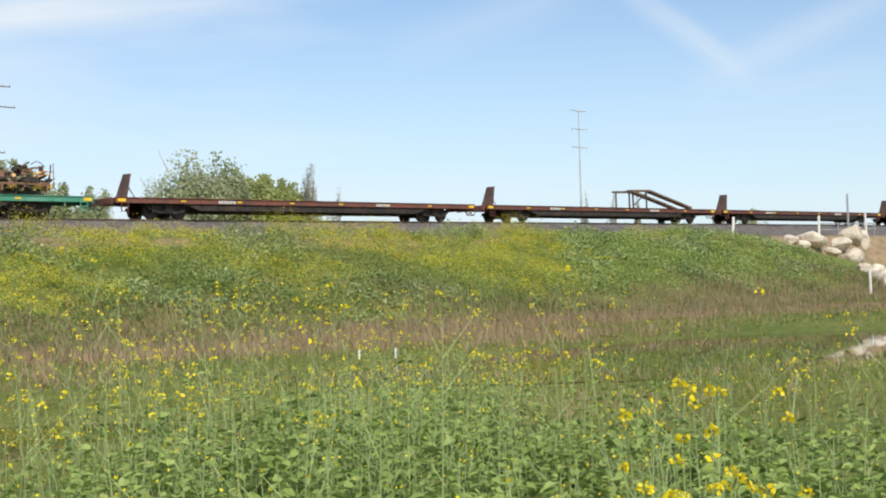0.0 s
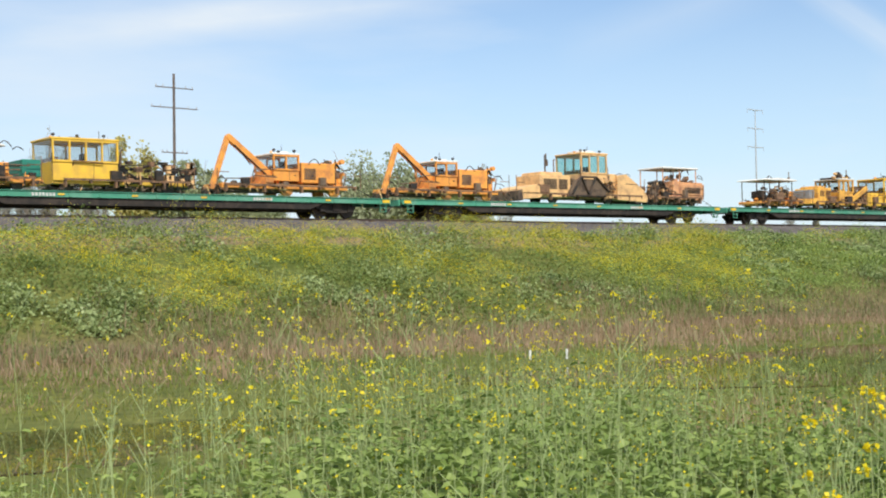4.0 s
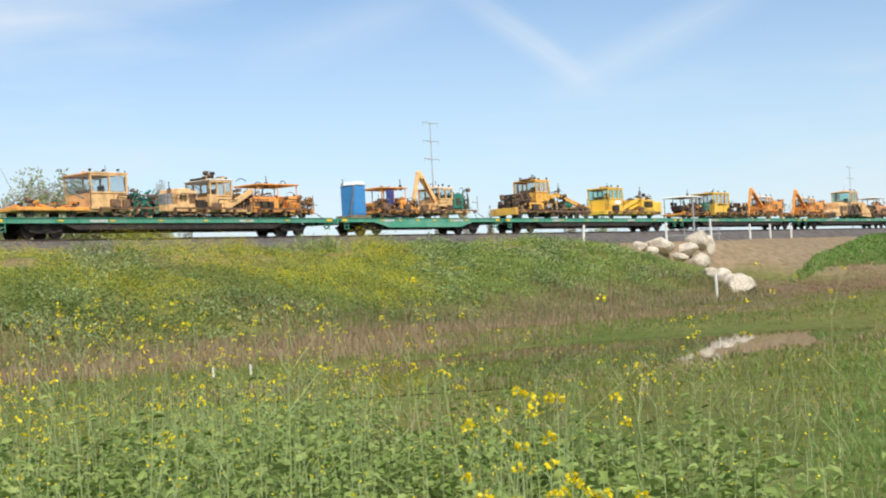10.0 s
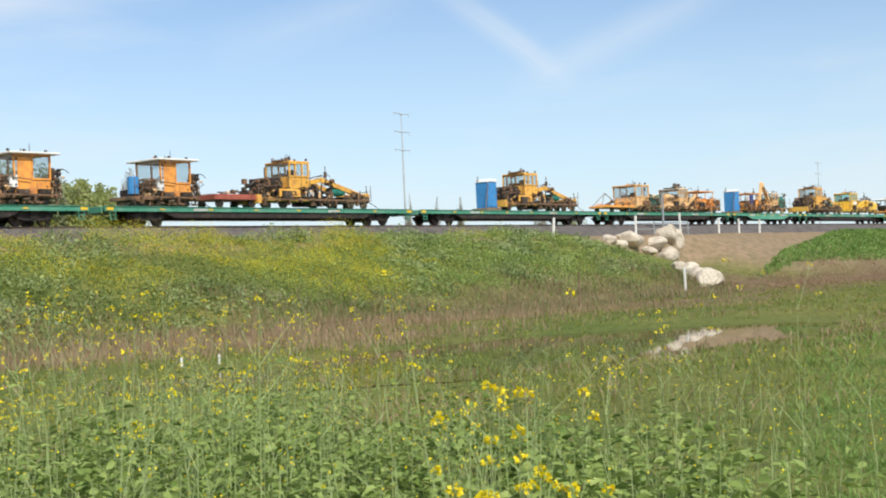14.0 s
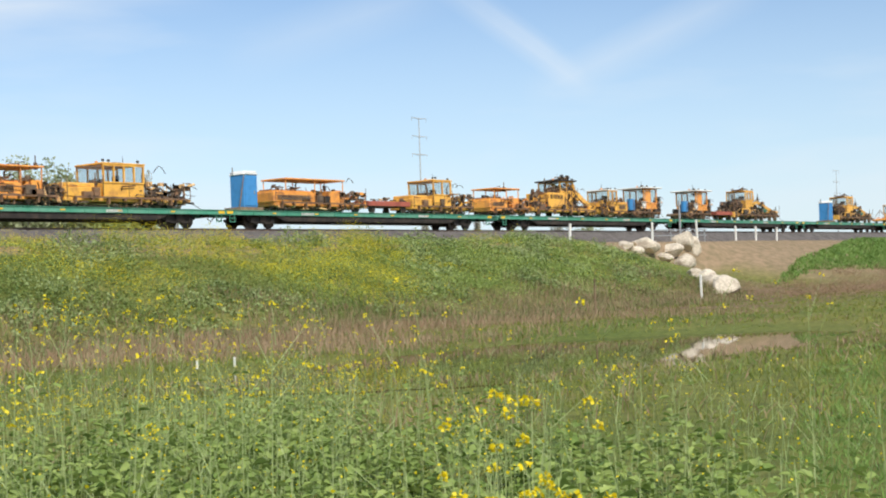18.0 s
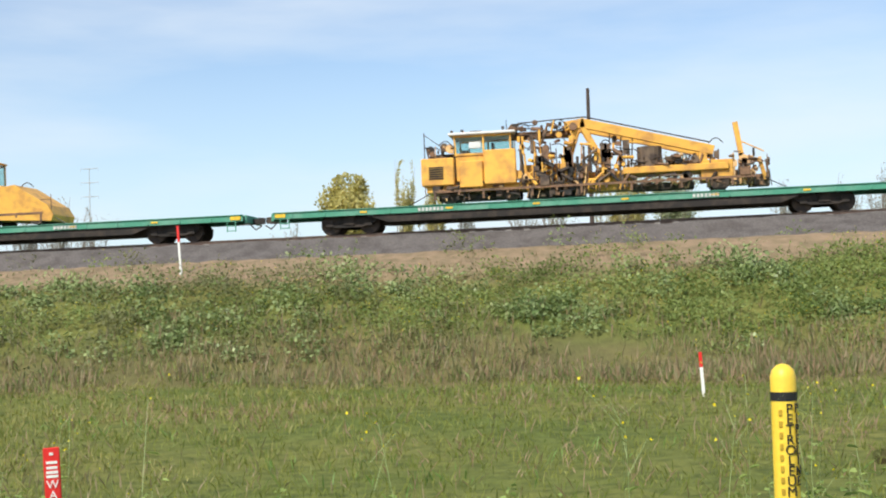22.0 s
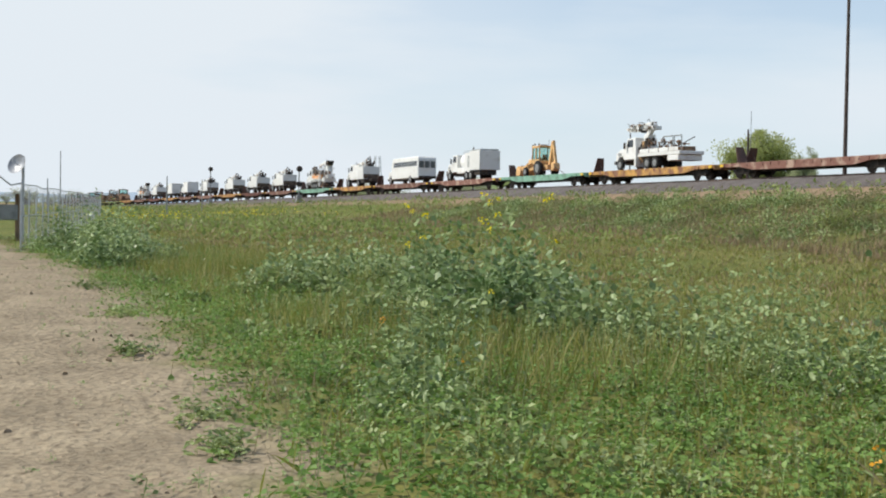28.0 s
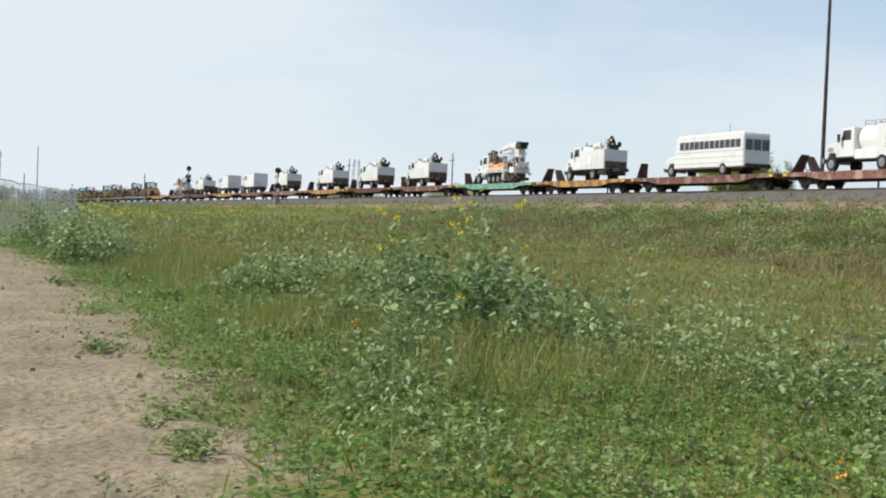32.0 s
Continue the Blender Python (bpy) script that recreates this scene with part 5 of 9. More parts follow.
def canopy_machine(color, seed, L=6.0, roof=CREAM, box_mat=None, dark=True):
    """Spike machine: an engine under a canopy on thin posts."""
    th = thing("spike_machine", "orange spike machine under a white canopy" if roof is CREAM else "orange spike machine with an open cab frame", "track machine", "track machines")
    slab(th, "frame", color, 0.1, L - 0.1, 0.4, 0.62, 1.0)
    wheels(th, [0.9, L - 1.3], 0.34)
    works(th, 1.3, 3.4, 0.6, 1.9, seed, 24, BLACK if dark else color, "engine", 1.0, 4)
    works(th, 0.1, L - 0.2, 0.3, 1.0, seed + 1, 22, color, "work_gear", 1.1, 3)
    bm = B()
    for x in (0.55, 2.2, 3.7):
        for y in (-1.0, 1.0):
            rod(bm, (x, y, 0.6), (x, y, 2.35), 0.035, n=6)
    part("canopy_frame", bm, color if not dark else BLACK, th)
    bm = B()
    prism(bm, [(0.2, 2.33), (0.3, 2.45), (2.0, 2.56), (4.0, 2.45), (4.15, 2.33)], -1.2, 1.2)
    part("canopy", bm, roof, th, bevel=0.03)
    slab(th, "seat", BLACK, 0.9, 1.4, 0.9, 1.5, 0.5, 0.05)
    slab(th, "hood", color, 3.3, min(4.4, L - 1.2), 0.7, 1.5, 0.9, 0.05)
    if box_mat:
        slab(th, "side_box", box_mat, L - 1.1, L - 0.2, 0.75, 1.7, 0.95, 0.03, "green box")
    stack(th, 3.0, 1.6, 2.2)
    return th


def cab_machine(color, seed, L=7.8, engine=BLACK, roof=None, hood=0.0, wide=3.4, name="tie_inserter", group_label="yellow track machine with a fully glazed cab and exposed engine"):
    th = thing(name, group_label, "track machine", "track machines")
    slab(th, "frame", color, 0.1, L - 0.2, 0.42, 0.7, 1.05)
    wheels(th, [0.9, L - 1.6], 0.36)
    h = 0.0
    if hood:
        slab(th, "hood", color, 0.1, hood, 0.7, 1.35, 1.1, 0.06)
        slab(th, "hood_top", color, 0.3, hood - 0.3, 1.35, 1.65, 0.9, 0.05)
        h = hood
    cab(th, h + 0.1, h + wide, 0.6, 2.95, color, PANE, roof, 0.45, 4 if wide > 2.6 else 2, 1.15, 0.08, -0.05)
    works(th, h + wide, L - 0.1, 0.35, 1.9, seed, 34, engine, "engine", 1.1, 6)
    works(th, 0.2, L - 0.4, 0.1, 0.5, seed + 1, 14, DUSTY, "undergear", 1.05, 1)
    stack(th, h + wide + 0.5, 1.6, 2.5)
    return th


def scarifier(color, seed):
    """Low frame, louvred hood at one end, a small tower cab and a chute that slopes down."""
    th = thing("scarifier", "yellow track machine with louvred hood, small cab and sloping chute" if color is YELLOW else "faded orange track machine with hood, small cab and sloping chute", "track machine", "track machines")
    slab(th, "frame", color, 0.1, 7.0, 0.45, 0.72, 1.05)
    plate(th, "step", color, [(0.0, 0.5), (0.1, 0.95), (0.9, 1.0), (0.9, 0.5)], 1.1)
    wheels(th, [1.0, 5.6], 0.36)
    slab(th, "tank", GREY, 0.25, 0.85, 0.95, 1.75, 0.8, 0.05, "blue-grey tank")
    slab(th, "hood", color, 0.95, 2.5, 0.7, 1.95, 1.1, 0.07)
    slab(th, "hood_cap", color, 1.2, 2.3, 1.95, 2.12, 0.8, 0.06)
    for k in range(2):
        louvres(th, 1.1 + k * 0.28, 1.3 + k * 0.28, 1.2, 1.7, -1.12, GRIME)
    louvres(th, 1.8, 2.35, 1.05, 1.75, -1.12, GRIME)
    works(th, 2.4, 3.6, 0.6, 1.2, seed, 14, color, "pump_gear", 1.05, 3)
    cab(th, 3.5, 5.3, 0.75, 2.75, color, PANE, CREAM, 0.42, 3, 1.05, 0.1)
    slab(th, "side_box", color, 3.3, 3.9, 0.8, 1.7, -1.0, 0.03, y0=-1.25)
    works(th, 3.3, 4.2, 2.8, 3.2, seed + 1, 10, BLACK, "lamp_rack", 0.9, 1)
    slab(th, "roof_tank", color, 4.9, 5.4, 2.6, 3.05, 0.7, 0.06)
    for y in (-1.1, 0.9):
        bm = B()
        beam(bm, [(6.9, 2.0), (4.7, 0.75)], 0.16, 0.4, y)
        part("chute_side", bm, color, th, bevel=0.02)
    works(th, 5.4, 7.2, 0.6, 2.3, seed + 2, 26, GRIME, "tool_head", 1.0, 5)
    works(th, 0.3, 6.8, 0.1, 0.5, seed + 3, 20, DUSTY, "undergear", 1.05, 2)
    return th


def conveyor_machine():
    th = thing("tie_handler", "yellow tie handler with tower cab and inclined conveyor", "track machine", "track machines")
    slab(th, "frame", LEMON, 0.1, 9.8, 0.4, 0.78, 1.1)
    wheels(th, [1.6, 8.2], 0.38)
    cab(th, 0.9, 3.3, 0.8, 2.85, LEMON, PANEG, None, 0.5, 3, 1.0, 0.08)
    slab(th, "white_panel", WHITE, 2.0, 3.0, 1.35, 1.75, -1.0, 0.01, y0=-1.03)
    handrail(th, 0.1, 0.9, 0.8, 1.3)
    for y in (0.85, -0.85):
        bm = B()
        beam(bm, [(3.4, 0.95), (6.2, 1.85), (7.0, 1.5)], 0.18, 0.3, y)
        beam(bm, [(4.6, 0.9), (6.6, 1.5)], 0.14, 0.22, y)
        cv = part("conveyor_side", bm, LEMON, th, bevel=0.01)
    for k in range(8):
        bm = B()
        box(bm, 3.6 + k * 0.36, 3.75 + k * 0.36, -0.85, 0.85, 1.02 + k * 0.115, 1.08 + k * 0.115)
        part("flight", bm, LEMON, cv)
    slab(th, "engine_hood", LEMON, 6.4, 8.6, 0.78, 1.85, 1.15, 0.04)
    louvres(th, 6.7, 8.2, 1.2, 1.7)
    slab(th, "rear_box", LEMON, 8.6, 9.9, 0.5, 1.65, 1.2, 0.1)
    works(th, 6.3, 8.9, 1.8, 2.25, 51, 12, BLACK, "hydraulics", 0.8, 3)
    works(th, 3.4, 6.5, 0.45, 1.2, 52, 12, DUSTY, "chain_gear", 0.9, 2)
    return th


def potty():
    th = thing("portable_toilet", "blue portable toilet with white roof on a wooden skid", "portable toilet", "portable toilets")
    slab(th, "cabin", BLUE, 0.45, 1.65, 0.25, 2.3, 0.6, 0.03)
    d = slab(th, "door", BLUE, 0.55, 1.5, 0.35, 2.15, -0.6, 0.02, y0=-0.64)
    bm = B()
    box(bm, 1.3, 1.38, -0.67, -0.64, 1.1, 1.3)
    part("door_handle", bm, GREY, d)
    bm = B()
    prism(bm, [(0.38, 2.3), (0.55, 2.55), (1.55, 2.55), (1.72, 2.3)], -0.66, 0.66)
    part("roof", bm, WHITE, th, bevel=0.04)
    slab(th, "skid", WOOD, 0.0, 2.0, 0.0, 0.25, 0.75, 0.02)
    bm = B()
    rod(bm, (0.05, -0.6, 0.25), (0.55, -0.6, 2.45), 0.035, n=5)
    part("brace", bm, WOOD, th)
    bm = B()
    rod(bm, (0.4, 0.3, 2.4), (0.4, 0.3, 2.8), 0.05, n=6)
    part("vent_pipe", bm, GREY, th)
    return th


def open_cab(color, seed, L=5.6, roof=None, left_hood=True, accent=None, glass=False):
    """Small machine: hood at one end, a cab frame, and tool gear at the other."""
    th = thing("spike_puller", "orange track machine with low hood and open cab frame" if not accent else "orange and blue track machine with open cab frame", "track machine", "track machines")
    m = (lambda x: x) if left_hood else (lambda x: L - x)

    def s2(a, b):
        return (m(a), m(b)) if left_hood else (m(b), m(a))
    slab(th, "frame", color, 0.1, L - 0.1, 0.42, 0.7, 1.05)
    wheels(th, [0.9, L - 1.0], 0.36)
    a, b = s2(0.0, L * 0.42)
    if accent:
        works(th, a, b, 0.65, 1.75, seed + 5, 22, GRIME, "engine", 1.05, 4)
        slab(th, "hood", color, a + 0.1, (a + b) / 2, 0.7, 1.35, 1.0, 0.05)
        slab(th, "blue_panel", NAVY, b - 0.75, b - 0.05, 1.0, 2.35, -0.95, 0.03, "dark blue panel", y0=-1.1)
    else:
        slab(th, "hood", color, a, b, 0.7, 1.5, 1.1, 0.06)
        slab(th, "hood_cap", color, a + 0.1, b - 0.1, 1.5, 1.62, 1.0, 0.03)
        louvres(th, a + 0.3, b - 0.5, 0.9, 1.3, -1.13, DUSTY)
        works(th, a + 0.2, b - 0.2, 1.55, 2.0, seed + 5, 7, GRIME, "air_cleaner", 0.8, 2)
    a, b = s2(L * 0.40, L * 0.72)
    if glass:
        cab(th, a, b, 0.7, 2.7, color, PANE, roof, 0.45, 2, 1.05, 0.1)
    else:
        bm = B()
        ra, rb = s2(L * 0.12, L * 0.74)
        for x in (ra + 0.1, (ra + rb) / 2, rb - 0.1):
            for y in (-1.0, 1.0):
                rod(bm, (x, y, 0.7), (x, y, 2.5), 0.04, n=6)
        part("cab_frame", bm, color, th)
        slab(th, "roof", roof or color, ra, rb, 2.48, 2.6, 1.15, 0.03)
        slab(th, "cab_panel", color, a + (b - a) * 0.55, b, 0.7, 1.7, 1.0, 0.04)
        works(th, a, b, 0.7, 1.9, seed + 9, 12, color, "control_gear", 0.95, 3)
        slab(th, "seat", BLACK, a, a + 0.5, 0.8, 1.7, 0.4, 0.05)
    works(th, *s2(L * 0.68, L), 0.35, 1.7, seed, 24, DUSTY if seed % 2 else color, "work_gear", 1.1, 5)
    works(th, *s2(0.3, L * 0.8), 0.15, 0.55, seed + 1, 14, DUSTY, "undergear", 1.05, 1)
    stack(th, m(L * 0.3), 1.5, 2.2)
    return th


def burnt_machine():
    th = thing("track_broom", "yellow track machine with a scorched dark canopy and tall cab", "track machine", "track machines")
    slab(th, "frame", YELLOW, 0.6, 9.4, 0.45, 0.8, 1.05)
    wheels(th, [2.6, 6.4], 0.42)
    plate(th, "plough", DUSTY, [(0.0, 0.3), (0.15, 0.95), (0.9, 1.15), (1.6, 0.8), (1.5, 0.3)], 1.3)
    slab(th, "engine_hood", YELLOW, 1.6, 3.2, 0.8, 1.75, 1.15, 0.04)
    louvres(th, 1.85, 2.9, 1.1, 1.65, -1.17)
    for x in (3.2, 4.4, 5.5):
        for y in (-1.1, 0.95):
            bm = B()
            box(bm, x - 0.12, x + 0.12, y, y + 0.15, 0.9, 2.6)
            part("canopy_post", bm, BLACK, th)
    slab(th, "canopy", BLACK, 3.0, 5.7, 2.55, 2.75, 1.2, 0.04, "scorched black canopy")
    plate(th, "side_wing", DUSTY, [(3.1, 0.9), (3.2, 1.45), (5.7, 1.5), (5.8, 1.0)], -1.15, y0=-1.4)
    works(th, 3.2, 5.8, 0.5, 1.6, 61, 20, BLACK, "burnt_gear", 1.1, 3)
    cab(th, 5.7, 7.6, 1.55, 3.3, YELLOW, PANE, None, 0.25, 2, 1.1, 0.06)
    slab(th, "door_panel", YELLOW, 6.5, 7.5, 1.1, 3.2, -1.1, 0.02, y0=-1.16)
    bm = B()
    for za, zb in ((1.95, 2.45), (2.55, 3.1)):
        box(bm, 6.62, 7.38, -1.18, -1.165, za, zb)
    part("door_pane", bm, DARKPANE, th)
    bm = B()
    rod(bm, (7.75, -0.9, 3.05), (7.75, -0.7, 3.05), 0.2, n=12)
    part("horn_lamp", bm, BLACK, th)
    slab(th, "lower_body", YELLOW, 5.6, 7.8, 0.6, 1.5, 1.1, 0.03)
    ladder(th, 7.0, 0.3, 1.5)
    plate(th, "broom_box", LEMON, [(8.0, 0.3), (8.0, 1.55), (8.9, 1.6), (10.2, 0.9), (10.3, 0.4)], 1.25)
    bm = B()
    pts = [(7.9, 1.6), (8.1, 2.0), (8.5, 2.05), (8.8, 1.7)]
    tube(bm, [(x, -0.6, z) for x, z in pts], 0.04, 6)
    part("hose", bm, BLACK, th)
    stack(th, 2.3, 1.75, 2.9, -0.7, 0.05, -0.2)
    stack(th, 3.1, 2.1, 3.1, -0.4, 0.045)
    return th


def big_stabiliser(seed=71):
    th = thing("tie_remover", "large yellow track machine with raised cab and sloping boom", "track machine", "track machines")
    slab(th, "frame", YELLOW, 0.1, 9.6, 0.42, 0.75, 1.05)
    wheels(th, [1.2, 5.2, 8.6], 0.38)
    works(th, 0.0, 2.6, 0.6, 1.9, seed, 22, YELLOW, "front_gear", 1.1, 4)
    slab(th, "engine_hood", YELLOW, 2.4, 4.8, 0.75, 2.0, 1.15, 0.05)
    for k in range(4):
        louvres(th, 2.6 + k * 0.5, 2.95 + k * 0.5, 1.5, 1.85, -1.17)
    cab(th, 4.2, 6.3, 1.7, 3.0, YELLOW, PANE, BLACK, 0.3, 2, 1.05, 0.25)
    works(th, 4.8, 7.0, 0.6, 2.8, seed + 1, 40, YELLOW, "mast_frame", 1.12, 8)
    works(th, 4.4, 6.2, 3.0, 3.4, seed + 4, 10, BLACK, "roof_rack", 0.9, 2)
    works(th, 2.2, 4.4, 1.9, 2.4, seed + 5, 14, GRIME, "air_cleaner", 1.0, 4)
    bm = B()
    for y in (-0.7, 0.7):
        beam(bm, [(6.0, 2.7), (9.5, 0.8)], 0.22, 0.4, y)
    part("boom", bm, YELLOW, th, bevel=0.015)
    works(th, 6.5, 9.8, 0.2, 1.0, seed + 2, 20, DUSTY, "trolley_gear", 1.0, 2)
    stack(th, 2.9, 1.9, 3.1)
    stack(th, 3.6, 1.9, 2.6)
    return th


# road vehicles that ride on the short cars; they face the tail of the train
def road_wheel(th, x, y, r=0.5, dual=False):
    bm = B()
    w = 0.28 if not dual else 0.55
    rod(bm, (x, y - w / 2, r), (x, y + w / 2, r), r, n=18)
    ty = part("wheel", bm, RUBBER, th)
    bm = B()
    f = -1 if y < 0 else 1
    rod(bm, (x, y + f * (w / 2 - 0.02), r), (x, y + f * (w / 2 + 0.015), r), r * 0.58, n=14)
    rod(bm, (x, y + f * (w / 2), r), (x, y + f * (w / 2 + 0.06), r), r * 0.2, n=8)
    part("rim", bm, GREY, ty)


def truck_front(th, hood=1.5):
    """Conventional cab of a white work truck, its nose at x = 0."""
    slab(th, "chassis", BLACK, 0.6, 9.0, 0.62, 0.88, 0.45)
    plate(th, "hood", WHITE, [(0.0, 0.75), (0.05, 1.45), (0.5, 1.68), (hood, 1.85), (hood, 0.85), (1.25, 0.8), (1.1, 1.12), (0.5, 1.12), (0.35, 0.75)], 1.05, 0.05)
    slab(th, "bumper", GREY, -0.15, 0.1, 0.5, 0.8, 1.15)
    louvres(th, 0.35, 0.9, 1.25, 1.5, -1.06, GREY)
    c = plate(th, "cab", WHITE, [(hood, 0.85), (hood, 1.85), (hood + 0.35, 2.6), (hood + 1.6, 2.65), (hood + 1.6, 0.85)], 1.1, 0.04)
    for s in (-1, 1):
        bm = B()
        prism(bm, [(hood + 0.25, 1.9), (hood + 0.5, 2.48), (hood + 1.25, 2.5), (hood + 1.25, 1.9)], s * 1.11 - 0.012, s * 1.11 + 0.012)
        part("pane", bm, DARKPANE, c)
        bm = B()
        box(bm, hood + 0.2, hood + 0.4, s * 1.35 - 0.05, s * 1.35 + 0.05, 1.75, 2.25)
        part("mirror", bm, BLACK, c)
    bm = B()
    prism(bm, [(hood + 0.03, 1.92), (hood + 0.3, 2.5), (hood + 0.26, 2.52), (hood - 0.01, 1.94)], -0.98, 0.98)
    part("windscreen", bm, DARKPANE, c)
    for y in (-1.0, 1.0):
        road_wheel(th, 0.85, y)


def boom_truck(seed, kind="crane"):
    th = thing("boom_truck", "white boom truck with outriggers and flat bed" if kind != "grapple" else "white truck with a knuckle boom folded over its bed", "truck", "white work trucks")
    truck_front(th)
    crane = kind == "crane"
    for x in ((3.6, 4.75, 5.85) if crane else (5.7, 7.0)):
        for y in (-0.95, 0.95):
            road_wheel(th, x, y, 0.47 if crane else 0.5, True)
    if crane:
        slab(th, "bed", WHITE, 2.9, 7.0, 1.02, 1.34, 1.2, 0.02)
        bm = B()
        for k in range(14):
            box(bm, 3.0 + k * 0.285, 3.06 + k * 0.285, -1.235, -1.2, 1.06, 1.3)
        part("stake_pockets", bm, GREY, th)
        slab(th, "fender", BLACK, 3.0, 6.5, 0.95, 1.02, 1.2, 0.02)
        for k, (x0, x1, top) in enumerate(((2.95, 4.2, 1.98), (4.25, 5.5, 1.8), (5.55, 6.9, 1.94))):
            b = slab(th, "orange_bin", ORANGE, x0, x1, 1.34, top, 1.05, 0.03, "faded orange equipment bin")
            bm = B()
            box(bm, x0 + 0.08, x1 - 0.08, -1.075, -1.04, 1.42, 1.5)
            box(bm, x0 + 0.08, x1 - 0.08, -1.075, -1.04, top - 0.16, top - 0.1)
            part("rib", bm, WHITE, b)
        works(th, 3.0, 6.9, 1.7, 2.2, seed + 5, 14, GRIME, "hand_tools", 0.95, 4)
        works(th, 2.6, 4.5, 1.9, 3.15, seed + 2, 24, GREY, "winch_gear", 0.85, 5)
        # fuel tank, steps and battery box along the frame
        bm = B()
        rod(bm, (1.7, -0.95, 0.78), (2.8, -0.95, 0.78), 0.3, n=14)
        part("fuel_tank", bm, GALV, th)
        slab(th, "front_fender", WHITE, 0.25, 1.5, 1.02, 1.14, 1.18, 0.04)
        bm = B()
        rod(bm, (2.75, -0.95, 1.2), (2.75, -0.95, 2.95), 0.07, n=8)
        part("exhaust", bm, GALV, th)
        # operator's stand with its posts and roof
        st = slab(th, "operator_stand", WHITE, 6.7, 7.75, 1.1, 1.2, 1.15, 0.02)
        bm = B()
        for x in (6.75, 7.25, 7.7):
            for y in (-1.1, -0.3):
                rod(bm, (x, y, 1.2), (x, y, 2.75), 0.035, n=6)
        for z in (1.65, 2.1):
            rod(bm, (6.75, -1.1, z), (7.7, -1.1, z), 0.03, n=6)
        part("railing", bm, WHITE, st)
        slab(th, "stand_roof", WHITE, 6.6, 7.8, 2.75, 2.83, 1.12, 0.02)
        works(th, 6.9, 7.6, 1.2, 2.3, seed + 6, 9, GREY, "control_valves", 0.6, 4)
        # turret, column and the boom laid forward over the bed
        slab(th, "turret", WHITE, 7.7, 8.9, 0.95, 1.5, 0.9, 0.04)
        plate(th, "column", WHITE, [(7.85, 1.5), (7.95, 3.0), (8.1, 3.3), (8.75, 3.3), (8.85, 2.4), (8.7, 1.5)], 0.42, 0.05)
        bm = B()
        beam(bm, [(8.5, 3.55), (6.0, 3.52)], 0.40, 0.42, 0)
        beam(bm, [(6.1, 3.48), (3.6, 3.2)], 0.28, 0.28, 0)
        part("boom", bm, WHITE, th, bevel=0.02)
        bm = B()
        rod(bm, (8.2, -0.3, 2.5), (6.6, -0.3, 3.35), 0.07, n=8)
        for x in (7.4, 5.4, 4.4):
            rod(bm, (x, -0.22, 3.28), (x - 0.25, -0.22, 2.95), 0.02, n=5)
        tube(bm, [(8.3, -0.35, 3.1), (7.2, -0.3, 3.2), (6.0, -0.25, 3.15), (4.6, -0.2, 3.1)], 0.025)
        part("boom_ram", bm, GREY, th)
        bm = B()
        rod(bm, (8.5, -0.5, 3.45), (8.5, 0.5, 3.45), 0.26, n=14)
        rod(bm, (9.0, -0.45, 3.5), (9.0, 0.45, 3.5), 0.2, n=12)
        box(bm, 8.4, 9.5, -0.4, 0.4, 3.5, 3.75)
        part("winch", bm, BLACK, th, bevel=0.02)
        works(th, 8.4, 9.5, 3.15, 3.8, seed + 3, 14, BLACK, "hydraulics", 0.5, 5)
        works(th, 8.6, 9.4, 1.4, 2.6, seed + 4, 12, WHITE, "tool_lockers", 0.95, 3)
        ladder(th, 9.35, 0.8, 2.9, -1.0, WHITE)
        ladder(th, 7.0, 0.3, 1.7, -1.25, WHITE)
        og = slab(th, "outrigger", WHITE, 6.85, 7.15, 0.25, 1.15, 1.2, 0.03)
        bm = B()
        for y in (-1.2, 1.2):
            rod(bm, (7.0, y, 0.04), (7.0, y, 0.12), 0.28, n=12)
            rod(bm, (7.0, y, 0.1), (7.0, y, 0.5), 0.06, n=8)
        part("outrigger_foot", bm, GREY, og)
        works(th, 7.2, 9.5, 0.3, 0.95, seed + 8, 14, BLACK, "tail_gear", 1.0, 3)
    else:
        slab(th, "bed", WHITE, 3.6, 9.6, 1.02, 1.3, 1.2, 0.02)
        for k in range(4):
            slab(th, "side_board", WHITE, 3.9 + k * 1.4, 5.2 + k * 1.4, 1.3, 1.62, -1.17, 0.02, y0=-1.22)
        slab(th, "tool_box", WHITE, 7.9, 9.4, 0.55, 1.0, 1.18, 0.03)
        works(th, 3.2, 5.0, 0.6, 2.6, seed, 20, BLACK, "pump_gear", 0.9, 4)
        works(th, 5.0, 9.4, 1.3, 2.2, seed + 5, 16, GRIME, "stowed_gear", 0.95, 4)
        slab(th, "pedestal", WHITE, 3.3, 3.9, 1.0, 2.9, 0.4, 0.04)
        bm = B()
        beam(bm, [(3.6, 2.7), (4.6, 3.7), (1.2, 3.55)], 0.36, 0.4, -0.2)
        part("boom", bm, WHITE, th, bevel=0.02)
        works(th, 0.8, 4.9, 3.25, 3.95, seed + 1, 14, WHITE, "boom_head", 0.6, 3)
        slab(th, "reel", BLACK, 2.5, 3.4, 3.1, 3.8, 0.3, 0.1)
        bm = B()
        for x in (7.0, 8.4, 8.6, 9.6):
            rod(bm, (x, -1.0, 1.3), (x, -1.0, 2.5), 0.04, n=6)
        rod(bm, (7.0, -1.0, 2.5), (8.4, -1.0, 2.5), 0.05, n=6)
        rod(bm, (8.6, -1.0, 2.5), (9.6, -1.0, 2.5), 0.05, n=6)
        rod(bm, (8.6, -1.0, 1.5), (8.6, 1.0, 2.5), 0.05, n=6)
        part("rack", bm, GREY, th)
